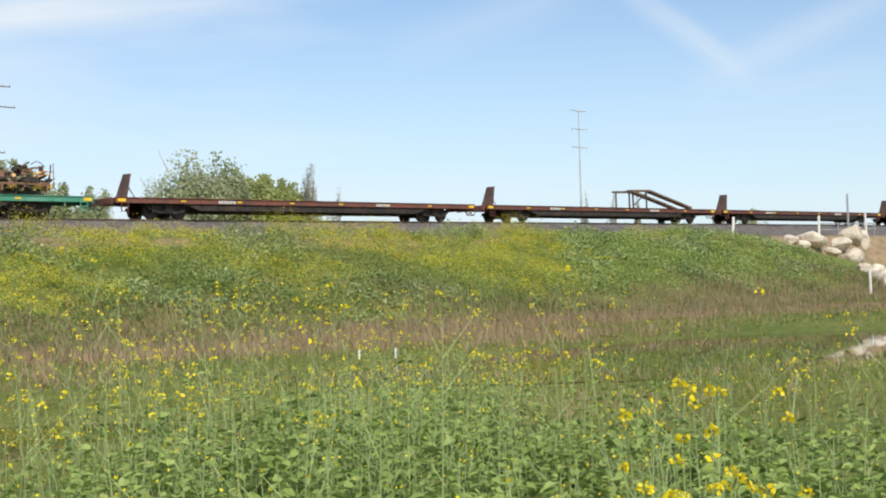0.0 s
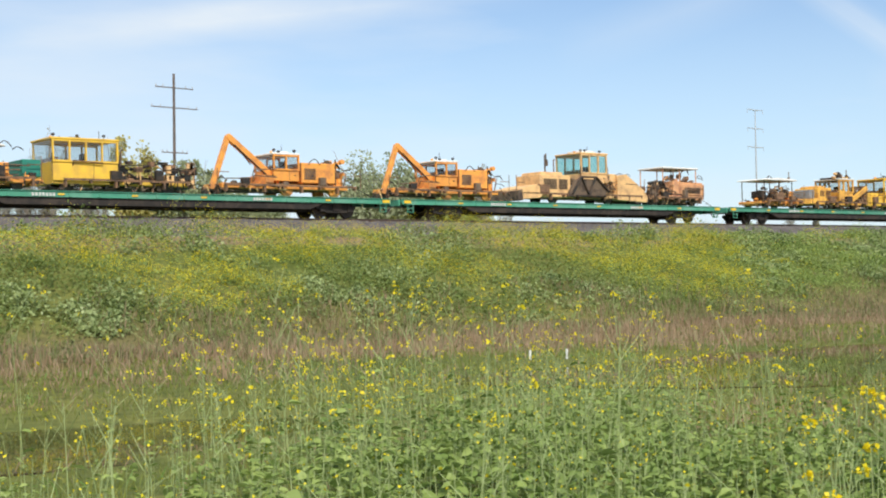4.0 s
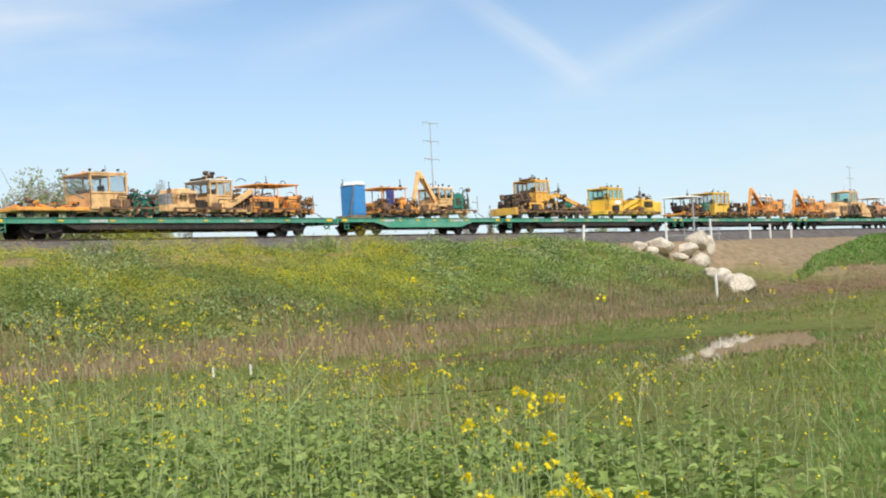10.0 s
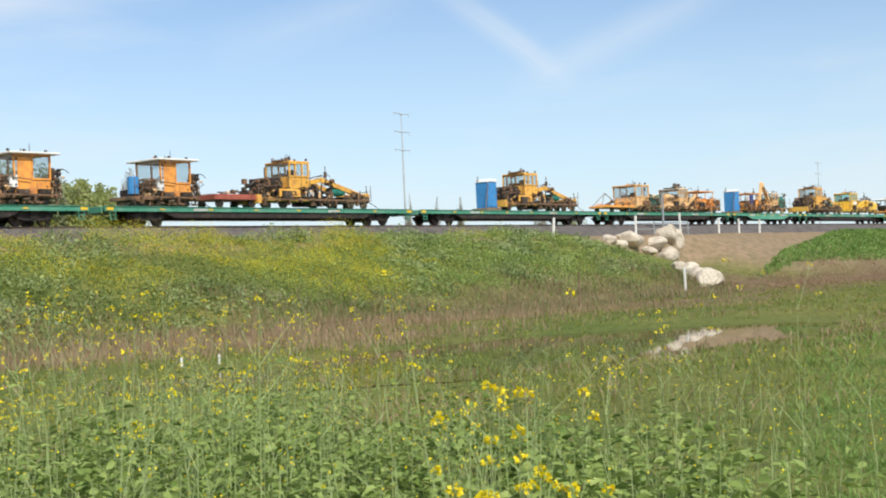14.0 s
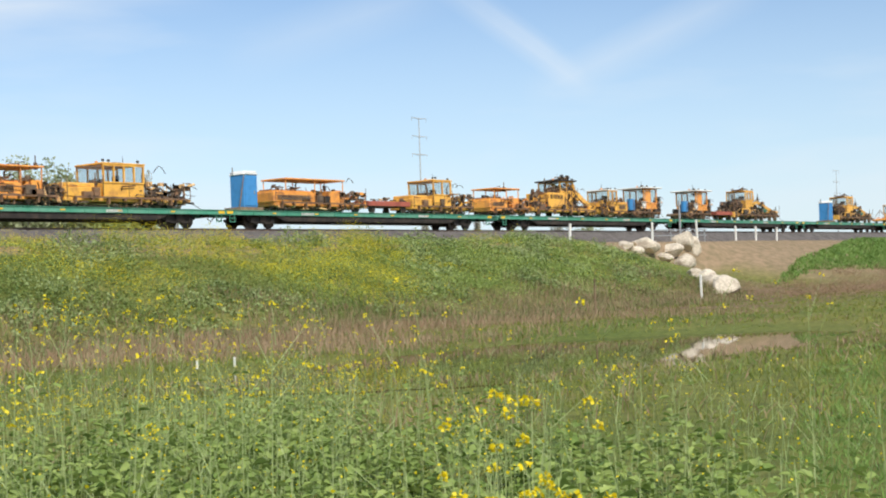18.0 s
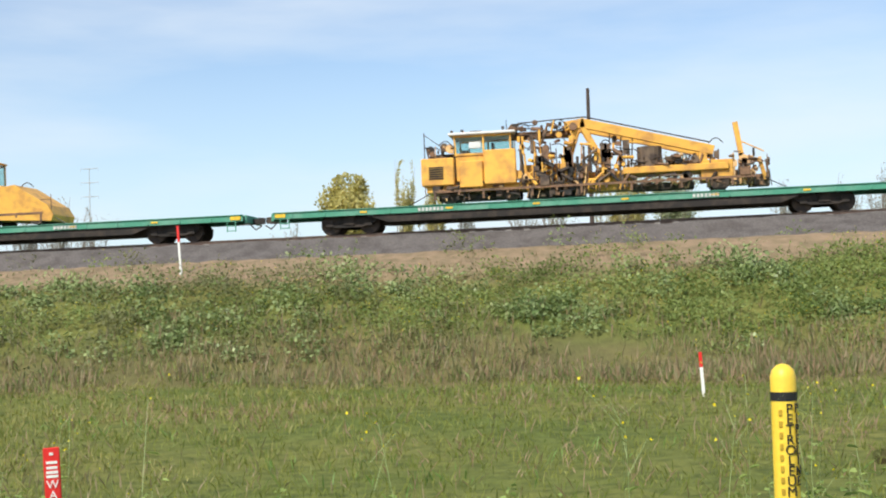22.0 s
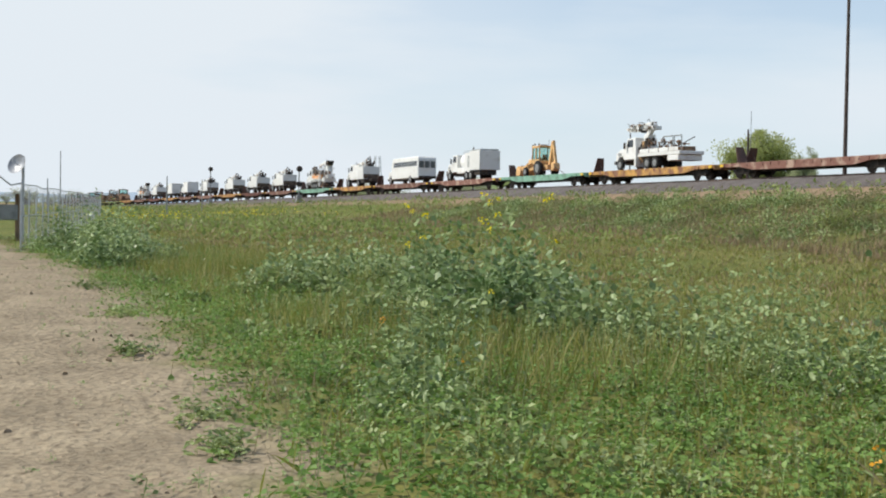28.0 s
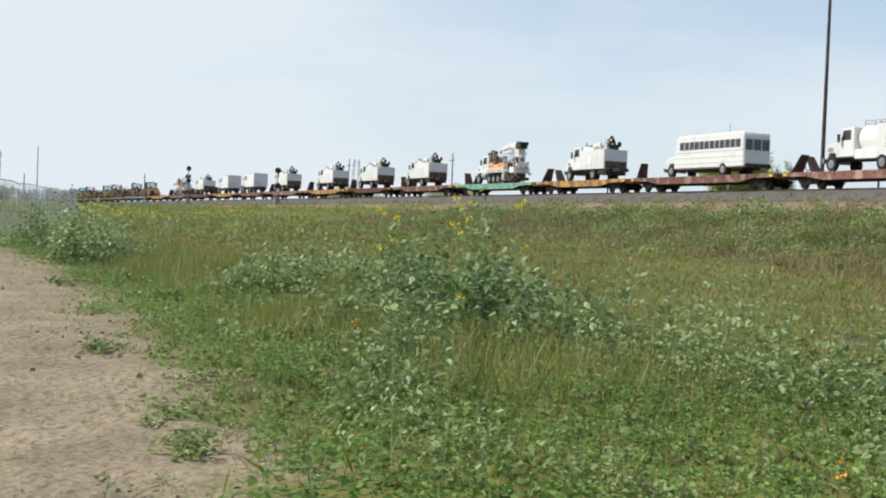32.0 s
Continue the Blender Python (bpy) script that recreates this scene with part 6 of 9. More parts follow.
        slab(th, "outrigger", WHITE, 3.0, 3.25, 0.25, 2.0, 1.15, 0.02)
    return th


def box_truck():
    th = thing("tank_truck", "white work truck with round tank and tall box body", "truck", "white work trucks")
    truck_front(th)
    bm = B()
    rod(bm, (3.2, 0, 1.95), (5.4, 0, 1.95), 0.82, n=20)
    part("tank", bm, WHITE, th)
    slab(th, "tank_skirt", WHITE, 3.2, 5.4, 0.7, 1.3, 1.15, 0.03)
    slab(th, "locker", WHITE, 5.4, 7.0, 0.75, 2.75, 1.2, 0.03)
    bm = B()
    for k in range(6):
        box(bm, 6.3, 6.8, -1.225, -1.20, 1.3 + k * 0.2, 1.42 + k * 0.2)
    part("grille", bm, GREY, th)
    slab(th, "box_body", WHITE, 7.0, 9.8, 0.95, 2.9, 1.25, 0.03)
    slab(th, "top_rail", GREY, 7.1, 9.7, 2.9, 3.05, 1.1, 0.03)
    slab(th, "tail_gear", BLACK, 7.6, 9.4, 0.45, 0.95, 1.0)
    for x in (6.0, 7.2):
        for y in (-0.95, 0.95):
            road_wheel(th, x, y, 0.5, True)
    handrail(th, 3.3, 5.3, 2.7, 0.35, -0.4, GREY)
    return th


def service_truck(seed, kind=0):
    th = thing("service_truck", "white service truck with tool lockers and small crane" if kind == 0 else "white work truck with a plain box body", "truck", "white work trucks")
    truck_front(th, 1.35)
    for y in (-0.95, 0.95):
        road_wheel(th, 5.4, y, 0.5, True)
    if kind == 0:
        b = slab(th, "service_body", WHITE, 3.1, 7.4, 0.85, 2.35, 1.2, 0.03)
        for k in range(4):
            bm = B()
            box(bm, 3.25 + k * 1.03, 4.15 + k * 1.03, -1.225, -1.195, 1.15, 1.9)
            part("locker_door", bm, WHITE, b, bevel=0.01)
        slab(th, "tail_gear", BLACK, 6.0, 7.5, 0.4, 0.85, 1.05)
        bm = B()
        rod(bm, (6.9, -0.7, 2.0), (6.9, -0.7, 2.9), 0.14, n=8)
        beam(bm, [(6.9, 2.8), (4.6, 2.75)], 0.22, 0.22, -0.7)
        part("crane_arm", bm, WHITE, th)
        slab(th, "top_locker", WHITE, 3.3, 5.2, 2.35, 2.6, 1.1, 0.03)
        works(th, 3.2, 7.0, 2.35, 2.75, seed, 6, WHITE, "hose_reel", 0.9, 2)
        works(th, 6.6, 7.4, 2.4, 3.3, seed + 1, 8, BLACK, "winch", 0.6, 1)
        slab(th, "tail_board", DUSTY, 7.4, 7.46, 0.9, 1.45, 1.1)
    else:
        slab(th, "box_body", WHITE, 3.1, 7.6, 0.85, 2.75, 1.22, 0.03)
        slab(th, "tail_gear", BLACK, 6.0, 7.5, 0.4, 0.85, 1.05)
        slab(th, "box_trim", GREY, 3.15, 7.55, 2.75, 2.82, 1.15)
    return th


def bus():
    th = thing("bus", "white school-type bus with dark windows", "bus", "white work trucks")
    plate(th, "hood", WHITE, [(0.0, 0.6), (0.05, 1.2), (0.3, 1.42), (1.7, 1.6), (1.7, 0.6), (1.55, 0.6), (1.45, 1.0), (0.75, 1.0), (0.6, 0.6)], 1.0, 0.05)
    body = plate(th, "body", WHITE, [(1.7, 0.55), (1.7, 1.6), (2.0, 2.85), (2.3, 3.0), (11.0, 3.05), (11.25, 2.85), (11.3, 0.55)], 1.22, 0.09)
    for k in range(12):
        for s in (-1, 1):
            bm = B()
            box(bm, 2.55 + k * 0.70, 3.15 + k * 0.70, s * 1.225 - 0.012, s * 1.225 + 0.012, 1.95, 2.52)
            part("window", bm, DARKPANE, body)
    for y in (-0.75, 0, 0.75):
        bm = B()
        box(bm, 11.29, 11.33, y - 0.3, y + 0.3, 1.75, 2.5)
        part("rear_window", bm, DARKPANE, body)
    bm = B()
    prism(bm, [(1.66, 1.66), (1.98, 2.75), (1.92, 2.77), (1.60, 1.68)], -1.05, 1.05)
    part("windscreen", bm, DARKPANE, body)
    for z in (0.95, 1.35, 1.75):
        bm = B()
        box(bm, 1.75, 11.2, -1.245, -1.22, z, z + 0.05)
        part("rub_rail", bm, WHITE, body)
    slab(th, "bumper", BLACK, 11.3, 11.5, 0.5, 0.8, 1.15)
    slab(th, "front_bumper", GREY, -0.12, 0.1, 0.4, 0.7, 1.05)
    slab(th, "underbody", BLACK, 2.0, 10.6, 0.4, 0.56, 0.9)
    for x in (1.1, 8.6):
        for y in (-0.95, 0.95):
            road_wheel(th, x, y, 0.48, x > 5)
    return th


def backhoe():
    th = thing("backhoe", "dusty yellow backhoe loader with raised rear arm", "backhoe")
    slab(th, "chassis", TAN, 1.6, 6.0, 0.6, 1.1, 0.5)
    plate(th, "loader_bucket", TAN, [(0.0, 0.1), (0.1, 0.95), (0.5, 1.1), (1.1, 0.6), (0.9, 0.1)], 1.15, 0.03)
    bm = B()
    for y in (-0.7, 0.7):
        beam(bm, [(0.8, 0.7), (2.0, 1.25), (3.2, 1.5)], 0.14, 0.24, y)
    part("loader_arm", bm, TAN, th)
    slab(th, "engine_hood", TAN, 1.6, 3.3, 1.0, 1.75, 0.5, 0.08)
    cab(th, 3.3, 5.0, 1.2, 2.95, TAN, PANEG, None, 0.2, 2, 0.85, 0.08)
    bm = B()
    beam(bm, [(5.6, 0.9), (6.3, 3.3)], 0.32, 0.36, 0)
    beam(bm, [(6.3, 3.4), (6.9, 1.2)], 0.26, 0.3, 0)
    part("hoe_arm", bm, TAN, th, bevel=0.02)
    plate(th, "hoe_bucket", TAN, [(6.5, 0.5), (6.6, 1.3), (7.1, 1.2), (7.2, 0.7), (6.9, 0.45)], 0.35, 0.03)
    for y in (-0.95, 0.95):
        road_wheel(th, 2.0, y, 0.45)
        road_wheel(th, 4.8, y, 0.75)
    bm = B()
    rod(bm, (7.0, -0.3, 0.9), (9.6, -0.3, 0.05), 0.03, n=5)
    part("tie_down", bm, BLACK, th)
    return th


def ramp_rack(label="dark steel loading ramp propped on legs"):
    th = thing("loading_ramp", label, "loading ramp", "loading ramps")
    for y in (-0.9, 0.5):
        plate(th, "track_plate", DUSTY, [(0.1, 1.25), (0.1, 1.4), (2.4, 1.45), (8.0, 0.2), (8.0, 0.06), (2.4, 1.3)], y + 0.55, 0.01, y0=y)
    for x, z in ((0.3, 1.25), (2.0, 1.3)):
        for y in (-0.8, 0.8):
            bm = B()
            rod(bm, (x, y, 0), (x, y, z), 0.07, n=6)
            part("leg", bm, BLACK, th)
    bm = B()
    rod(bm, (0.3, -0.8, 0.2), (2.0, -0.8, 1.2), 0.05, n=6)
    part("brace", bm, BLACK, th)
    return th


def rail_stack(L=21.0):
    th = thing("rail_stack", "stack of rusty rails on dunnage across a flat car", "rails")
    for k in range(9):
        bm = B()
        y = -1.1 + k * 0.27
        box(bm, 0.0, L - (k % 3) * 0.4, y - 0.06, y + 0.06, 0.16, 0.19)
        box(bm, 0.0, L - (k % 3) * 0.4, y - 0.02, y + 0.02, 0.19, 0.30)
        box(bm, 0.0, L - (k % 3) * 0.4, y - 0.04, y + 0.04, 0.30, 0.35)
        part("rail_length", bm, DUSTY, th)
    for k in range(6):
        slab(th, "dunnage", WOOD, 0.6 + k * (L - 1.6) / 5, 0.85 + k * (L - 1.6) / 5, 0.0, 0.16, 1.25, 0.01)
    slab(th, "scrap_box", TAN, L - 6.2, L - 3.6, 0.36, 0.5, 0.8, 0.03)
    works(th, L - 6.0, L - 3.0, 0.4, 0.8, 81, 8, TAN, "scrap", 0.8, 0)
    return th


def ladder_frame():
    th = thing("steel_frame", "upright rusty steel stake frame at a car's end", "frame")
    for x in (0.0, 1.45):
        slab(th, "stake", DUSTY, x, x + 0.12, 0.0, 2.55, -0.9, 0.01, y0=-1.02)
    slab(th, "crossbar", DUSTY, 0.0, 1.5, 1.3, 1.42, -0.9, 0.01, y0=-1.04)
    return th


def tie_rack():
    th = thing("material_rack", "low orange trailer with an arched pipe frame", "trailer")
    slab(th, "bed", ORANGE, 0.0, 4.6, 0.4, 0.6, 1.1)
    wheels(th, [0.9, 3.6], 0.3)
    for y in (-0.9, 0.9):
        bm = B()
        tube(bm, [(0.3, y, 0.6), (2.6, y, 1.85), (4.4, y, 1.1)], 0.05, 6)
        pf = part("pipe_frame", bm, GREY, th)
        bm = B()
        rod(bm, (2.0, y, 0.6), (2.6, y, 1.85), 0.04, n=6)
        part("strut", bm, GREY, pf)
    works(th, 0.2, 4.2, 0.5, 0.95, 91, 14, ORANGE, "load", 1.0, 1)
    return th


def trolley(L=5.0):
    th = thing("trolley", "low rust-brown push trolley", "trolley", "track machines")
    slab(th, "bed", BRICKRED, 0.0, L, 0.5, 0.85, 1.05, 0.03)
    wheels(th, [0.6, L - 0.6], 0.3)
    works(th, 0.2, L - 0.2, 0.8, 1.05, 95, 9, DUSTY, "load", 0.9, 0)
    return th


DECK = 1.11


def load():
    bare = ("portable_toilet", "trolley", "loading_ramp", "rail_stack", "steel_frame", "boom_truck", "tank_truck", "service_truck", "bus", "backhoe", "material_rack", "continuous_tamper")
    dressed = set()

    def on(th, s, z=DECK):
        kind = th.name.split(".")[0]
        look_ = tuple(sorted(o.data.name for o in th.children if o.type == "MESH"))
        if kind not in bare and look_ not in dressed:
            dress(th, int(abs(s) * 10))
            dressed.add(tuple(sorted(o.data.name for o in th.children if o.type == "MESH")))
        return ride(th, s, z)
    on(ramp_rack(), 77.6)
    on(squat(canopy_machine(ORANGE, 1, 5.2), 0.86), 7.7)
    on(squat(scarifier(YELLOW, 2), 0.84), 13.5)
    on(squat(cab_machine(LEMON, 3, 8.6, BLACK, None, 2.0, 2.2, "tie_inserter", "yellow tie machine with glazed cab and black engine"), 0.84), 20.6)
    c = on(squat(crane(ORANGE, 4), 0.88), -25.2)
    on(copied(c), -36.1)
    r = on(squat(regulator(TAN, 5), 0.85), -15.6)
    on(open_cab(FADED, 7, 5.6, CREAM, False), -3.9)
    on(squat(canopy_machine(ORANGE, 8, 6.1, CREAM, TEAL), 0.86), -51.0)
    on(squat(cab_machine(LEMON, 9, 7.8), 0.84), -44.7)
    t = on(squat(boom_tamper(YELLOW, 10), 0.87), -78.0)
    on(squat(conveyor_machine(), 0.92), -64.8)
    p = on(potty(), -96.7)
    on(squat(open_cab(ORANGE, 12, 4.4, None, True, BLUE), 0.84), -94.4)
    on(squat(crane(TAN, 13, 7.0, TEAL, 3.8), 0.88), -90.3)
    on(tie_rack(), -123.2)
    on(squat(cab_machine(TAN, 14, 5.0, TEAL, TAN, 0.0, 2.6, "tie_crane", "faded orange machine with cab and teal engine"), 0.84), -118.6)
    on(squat(scarifier(TAN, 15), 0.84), -113.2)
    on(squat(open_cab(ORANGE, 16, 5.8), 0.84), -106.4)
    on(copied(p), -141.8)
    on(copied(t), -139.8)
    tc = on(tall_cab(17), -177.9)
    on(trolley(4.0), -171.3)
    on(copied(t), -167.6)
    on(squat(open_cab(ORANGE, 18, 5.6), 0.84), -210.0)
    on(big_stabiliser(), -204.1)
    on(squat(open_cab(YELLOW, 20, 4.6, CREAM, False, None, True), 0.9), -193.4)
    on(copied(tc), -188.1)
    on(copied(p), -236.2)
    on(squat(open_cab(ORANGE, 22, 9.2), 0.84), -233.6)
    on(trolley(4.6), -224.3)
    on(squat(cab_machine(YELLOW, 23, 7.6, YELLOW, None, 2.4, 2.2, "tie_inserter", "yellow tie machine with hood and glazed cab"), 0.84), -219.6)
    on(squat(open_cab(ORANGE, 24, 5.4, None, True, BLUE, True), 0.84), -262.8)
    on(squat(open_cab(ORANGE, 25, 4.6), 0.84), -254.4)
    on(squat(cab_machine(YELLOW, 26, 9.4, BLACK, None, 2.6, 3.0, "tie_inserter", "yellow tie machine with long hood, cab and black engine"), 0.84), -249.8)
    on(squat(regulator(TAN, 27, 11.8, True), 0.85), -290.6)
    on(copied(r), -315.4)
    on(burnt_machine(), -343.8)
    on(big_tamper(), -374.4)
    on(squat(regulator(YELLOW, 28, 10.9), 0.85), -402.7)
    on(long_tamper(), -439.6)
    on(rail_stack(), -464.5)
    on(ladder_frame(), -466.6)
    on(ramp_rack("weathered wooden loading ramp propped on legs"), -479.0, 1.15)
    on(squat(boom_truck(101, "crane"), 1.12, 1.12), -503.4, 1.15)
    on(squat(boom_truck(103, "grapple"), 1.06, 1.14), -581.6, 1.15)
    on(backhoe(), -602.6, 1.15)
    on(squat(box_truck(), 1.1), -621.7, 1.15)
    on(squat(bus(), 1.08), -642.2, 1.15)
    sv = on(squat(service_truck(105), 1.16), -659.4, 1.15)
    bt = on(squat(boom_truck(107, "crane"), 1.12), -679.8, 1.15)
    bx = on(squat(service_truck(109, 1), 1.16), -777.6, 1.15)
    for s, o in ((-700.4, sv), (-717.6, sv), (-735.6, sv), (-758.0, sv), (-795.0, bx), (-814.0, sv), (-834.0, bt)):
        on(copied(o), s, 1.15)
    # tail machines painted GRIME and DUSTY: haze and backlight put into their colour
    r = on(squat(regulator(GRIME, 65), 0.85), -871)
    t = on(squat(boom_tamper(DUSTY, 66), 0.9), -886)
    c = on(squat(crane(GRIME, 67), 0.9), -902)
    for s, o in ((-915, t), (-931, r), (-946, c), (-960, t), (-975, r), (-992, t), (-1008, c)):
        on(copied(o), s)


load()


# ---- water in the low spots ----
def water_mat():
    m = bpy.data.materials.new("ditch_water")
    m.use_nodes = True
    n, l = m.node_tree.nodes, m.node_tree.links
    bs = n["Principled BSDF"]
    bs.inputs["Base Color"].default_value = (0.055, 0.040, 0.020, 1)
    bs.inputs["Roughness"].default_value = 0.02
    bs.inputs["Specular IOR Level"].default_value = 0.5
    tc = n.new("ShaderNodeTexCoord")
    no = n.new("ShaderNodeTexNoise")
    no.inputs["Scale"].default_value = 5
    bp = n.new("ShaderNodeBump")
    bp.inputs["Strength"].default_value, bp.inputs["Distance"].default_value = 0.01, 0.01
    l.new(tc.outputs["Object"], no.inputs["Vector"])
    l.new(no.outputs["Fac"], bp.inputs["Height"])
    l.new(bp.outputs["Normal"], bs.inputs["Normal"])
    return m


WATER = water_mat()


def pond(x, y, ax, ay, drop):
    """A level sheet of water out to the shoreline, its rim let into the mud."""
    bm = B()
    z = land1(x, y) + drop
    ring = []
    for k in range(72):
        a = k * math.tau / 72
        c, s = ax * math.cos(a), ay * math.sin(a)
        steps = [0.4 + 0.03 * i for i in range(36)]
        r = next((r for r in steps if land1(x + c * r, y + s * r) > z + 0.01), None)
        if r is None:
            r = max((r for r in steps if r > 0.75), key=lambda r: land1(x + c * r, y + s * r))
        ring.append((x + c * r, y + s * r))
    q(bm, [(u, v, z) for u, v in ring])
    for (u, v), (u2, v2) in zip(ring, ring[1:] + ring[:1]):
        q(bm, [(u, v, z), (u, v, z - 0.3), (u2, v2, z - 0.3), (u2, v2, z)])
    single("water", bm, WATER, "shallow muddy rainwater standing in the ditch", "water", "", "structure")


for p in ((39, 21.8, 14.0, 5.6, 0.165), (9.3, 19.6, 4.6, 2.3, 0.11), (-18.5, 20.6, 6.0, 1.9, 0.10)):
    pond(*p)


# ---- plants ----
RNG = np.random.default_rng(12)
UPV = np.array([0.0, 0.0, 1.0])


class Leaves:
    """Collects loose leaves: four-cornered blades and folded six-cornered leaves."""

    def __init__(self):
        self.v, self.f, self.i, self.n = [], [], [], 0

    def put(self, V, faces, k):
        n, c = V.shape[0], V.shape[1]
        if not n:
            return
        base = self.n + np.arange(n)[:, None, None] * c
        F = (base + np.asarray(faces)[None]).reshape(-1, 4)
        self.v.append(V.reshape(-1, 3).astype(np.float32))
        self.f.append(F.astype(np.int32))
        self.i.append(np.full(len(F), k, np.int32))
        self.n += n * c

    def add(self, V, k):
        self.put(np.asarray(V), [(0, 1, 2, 3)], k)

    def add6(self, V, k):
        self.put(np.asarray(V), [(0, 1, 2, 3), (0, 3, 4, 5)], k)

    def mesh(self, name, mats):
        V, F, I = np.concatenate(self.v), np.concatenate(self.f), np.concatenate(self.i)
        me = bpy.data.meshes.new(name)
        me.vertices.add(len(V))
        me.vertices.foreach_set("co", V.ravel())
        me.loops.add(F.size)
        me.loops.foreach_set("vertex_index", F.ravel())
        me.polygons.add(len(F))
        me.polygons.foreach_set("loop_start", np.arange(0, F.size, 4, dtype=np.int32))
        for m in mats:
            me.materials.append(m)
        me.polygons.foreach_set("material_index", I)
        me.update(calc_edges=True)
        return me

    def make(self, name, mats, label, category):
        return tagged(new(name, self.mesh(name, mats)), label, category, kind="stuff")


def unit(v):
    return v / np.maximum(np.linalg.norm(v, axis=-1, keepdims=True), 1e-9)


def kites(base, way, length, width, up=None):
    """Leaf blades: a four-cornered leaf from base along way."""
    n = len(base)
    up = RNG.normal(0, 1, (n, 3)) if up is None else up
    side = unit(np.cross(way, up)) * (width / 2)[:, None]
    mid = base + way * (length * RNG.uniform(0.35, 0.6, n))[:, None]
    sag = np.zeros((n, 3))
    sag[:, 2] = -0.12 * length
    return np.stack([base, mid + side, base + way * length[:, None] + sag, mid - side], 1)


def broad(base, way, length, width, up):
    """Broad leaves, folded a little along the midrib, the tip drooping."""
    n = len(base)
    side = unit(np.cross(way, up))
    nor = unit(np.cross(side, way))
    w = (width / 2)[:, None]
    ln = length[:, None]
    lift = nor * w * RNG.uniform(0.1, 0.5, (n, 1))
    a, b = RNG.uniform(0.22, 0.36, (n, 1)), RNG.uniform(0.62, 0.78, (n, 1))
    u, v = RNG.uniform(0.8, 1.05, (n, 1)), RNG.uniform(0.6, 0.95, (n, 1))
    sag = UPV * ln * -0.15
    tip = base + way * ln + sag * 1.6
    return np.stack([base, base + way * ln * a + side * w * u + lift, base + way * ln * b + side * w * v + lift + sag * 0.5, tip,
                     base + way * ln * b - side * w * v + lift + sag * 0.5, base + way * ln * a - side * w * u + lift], 1)


def stalks(base, top, w):
    n = len(base)
    a = RNG.uniform(0, math.pi, n)
    s = np.stack([np.cos(a), np.sin(a), np.zeros(n)], -1) * (w / 2)[:, None]
    return np.stack([base - s, base + s, top + s * 0.5, top - s * 0.5], 1)


def flat_dir(n, zlo, zhi):
    a = RNG.uniform(0, math.tau, n)
    z = RNG.uniform(zlo, zhi, n)
    r = np.sqrt(np.maximum(1 - z * z, 0.05))
    return np.stack([r * np.cos(a), r * np.sin(a), z], -1)


def grounded(xy, sink=0.02):
    return np.column_stack([xy, land(xy[:, 0], xy[:, 1]) - sink])


def herbs(L, xy, H, nleaf, llen, lwid, spread, leaf_k, stem_k, bare_top=0.0, low=0.05, stem=0.006, six=True):
    """Upright leafy plants on one thin stem each."""
    n = len(xy)
    base = grounded(xy)
    top = base + np.column_stack([RNG.normal(0, 0.12, (n, 2)) * H[:, None], H])
    L.add(stalks(base, top, np.full(n, stem)), stem_k)
    idx = np.repeat(np.arange(n), nleaf)
    m = len(idx)
    f = low + (1 - bare_top - low) * RNG.random(m) ** 0.8
    p = base[idx] + (top - base)[idx] * f[:, None]
    d = flat_dir(m, -0.25, 0.55)
    p = p + d * (spread * RNG.random(m) * (1.15 - f))[:, None] * np.array([1, 1, 0.3])
    ll = RNG.uniform(llen[0], llen[1], m) * (1.15 - 0.6 * f)
    up = UPV + RNG.normal(0, 0.45, (m, 3))
    wd = ll * RNG.uniform(lwid[0], lwid[1], m)
    if six:
        L.add6(broad(p, d, ll, wd, up), leaf_k)
    else:
        L.add(kites(p, d, ll, wd, up), leaf_k)


def blooms(L, xy, H, arms, petals, ball, fsize, leaf_k, stem_k, flower_k, stem=0.006, nleaf=5, spread=0.28, sway=0.10):
    """Tall thin stalks that branch near the top, a small ball of petals on each tip."""
    n = len(xy)
    base = grounded(xy)
    top = base + np.column_stack([RNG.normal(0, sway, (n, 2)) * H[:, None], H])
    mid = (base + top) / 2 + RNG.normal(0, 0.02, (n, 3))
    L.add(stalks(base, mid, np.full(n, stem)), stem_k)
    L.add(stalks(mid, top, np.full(n, stem * 0.8)), stem_k)
    idx = np.repeat(np.arange(n), arms)
    m = len(idx)
    f = RNG.uniform(0.45, 0.95, m)
    a = mid[idx] + (top - mid)[idx] * f[:, None]
    e = a + flat_dir(m, 0.45, 0.95) * (RNG.uniform(0.35, 1.0, m) * spread * H[idx])[:, None]
    L.add(stalks(a, e, np.full(m, stem * 0.6)), stem_k)
    tips = np.concatenate([top, e])
    tips = tips[RNG.random(len(tips)) < 0.85]
    t = np.repeat(tips, petals, 0)
    d = flat_dir(len(t), -0.6, 1.0)
    L.add(kites(t + d * ball * 0.6, d, RNG.uniform(0.7, 1.3, len(t)) * fsize, RNG.uniform(0.8, 1.2, len(t)) * fsize), flower_k)
    if nleaf:
        idx = np.repeat(np.arange(n), nleaf)
        m = len(idx)
        p = base[idx] + (top - base)[idx] * RNG.uniform(0.15, 0.75, m)[:, None]
        d = flat_dir(m, -0.1, 0.6)
        ll = RNG.uniform(0.04, 0.10, m)
        L.add6(broad(p, d, ll, ll * RNG.uniform(0.3, 0.55, m), UPV + RNG.normal(0, 0.4, (m, 3))), leaf_k)


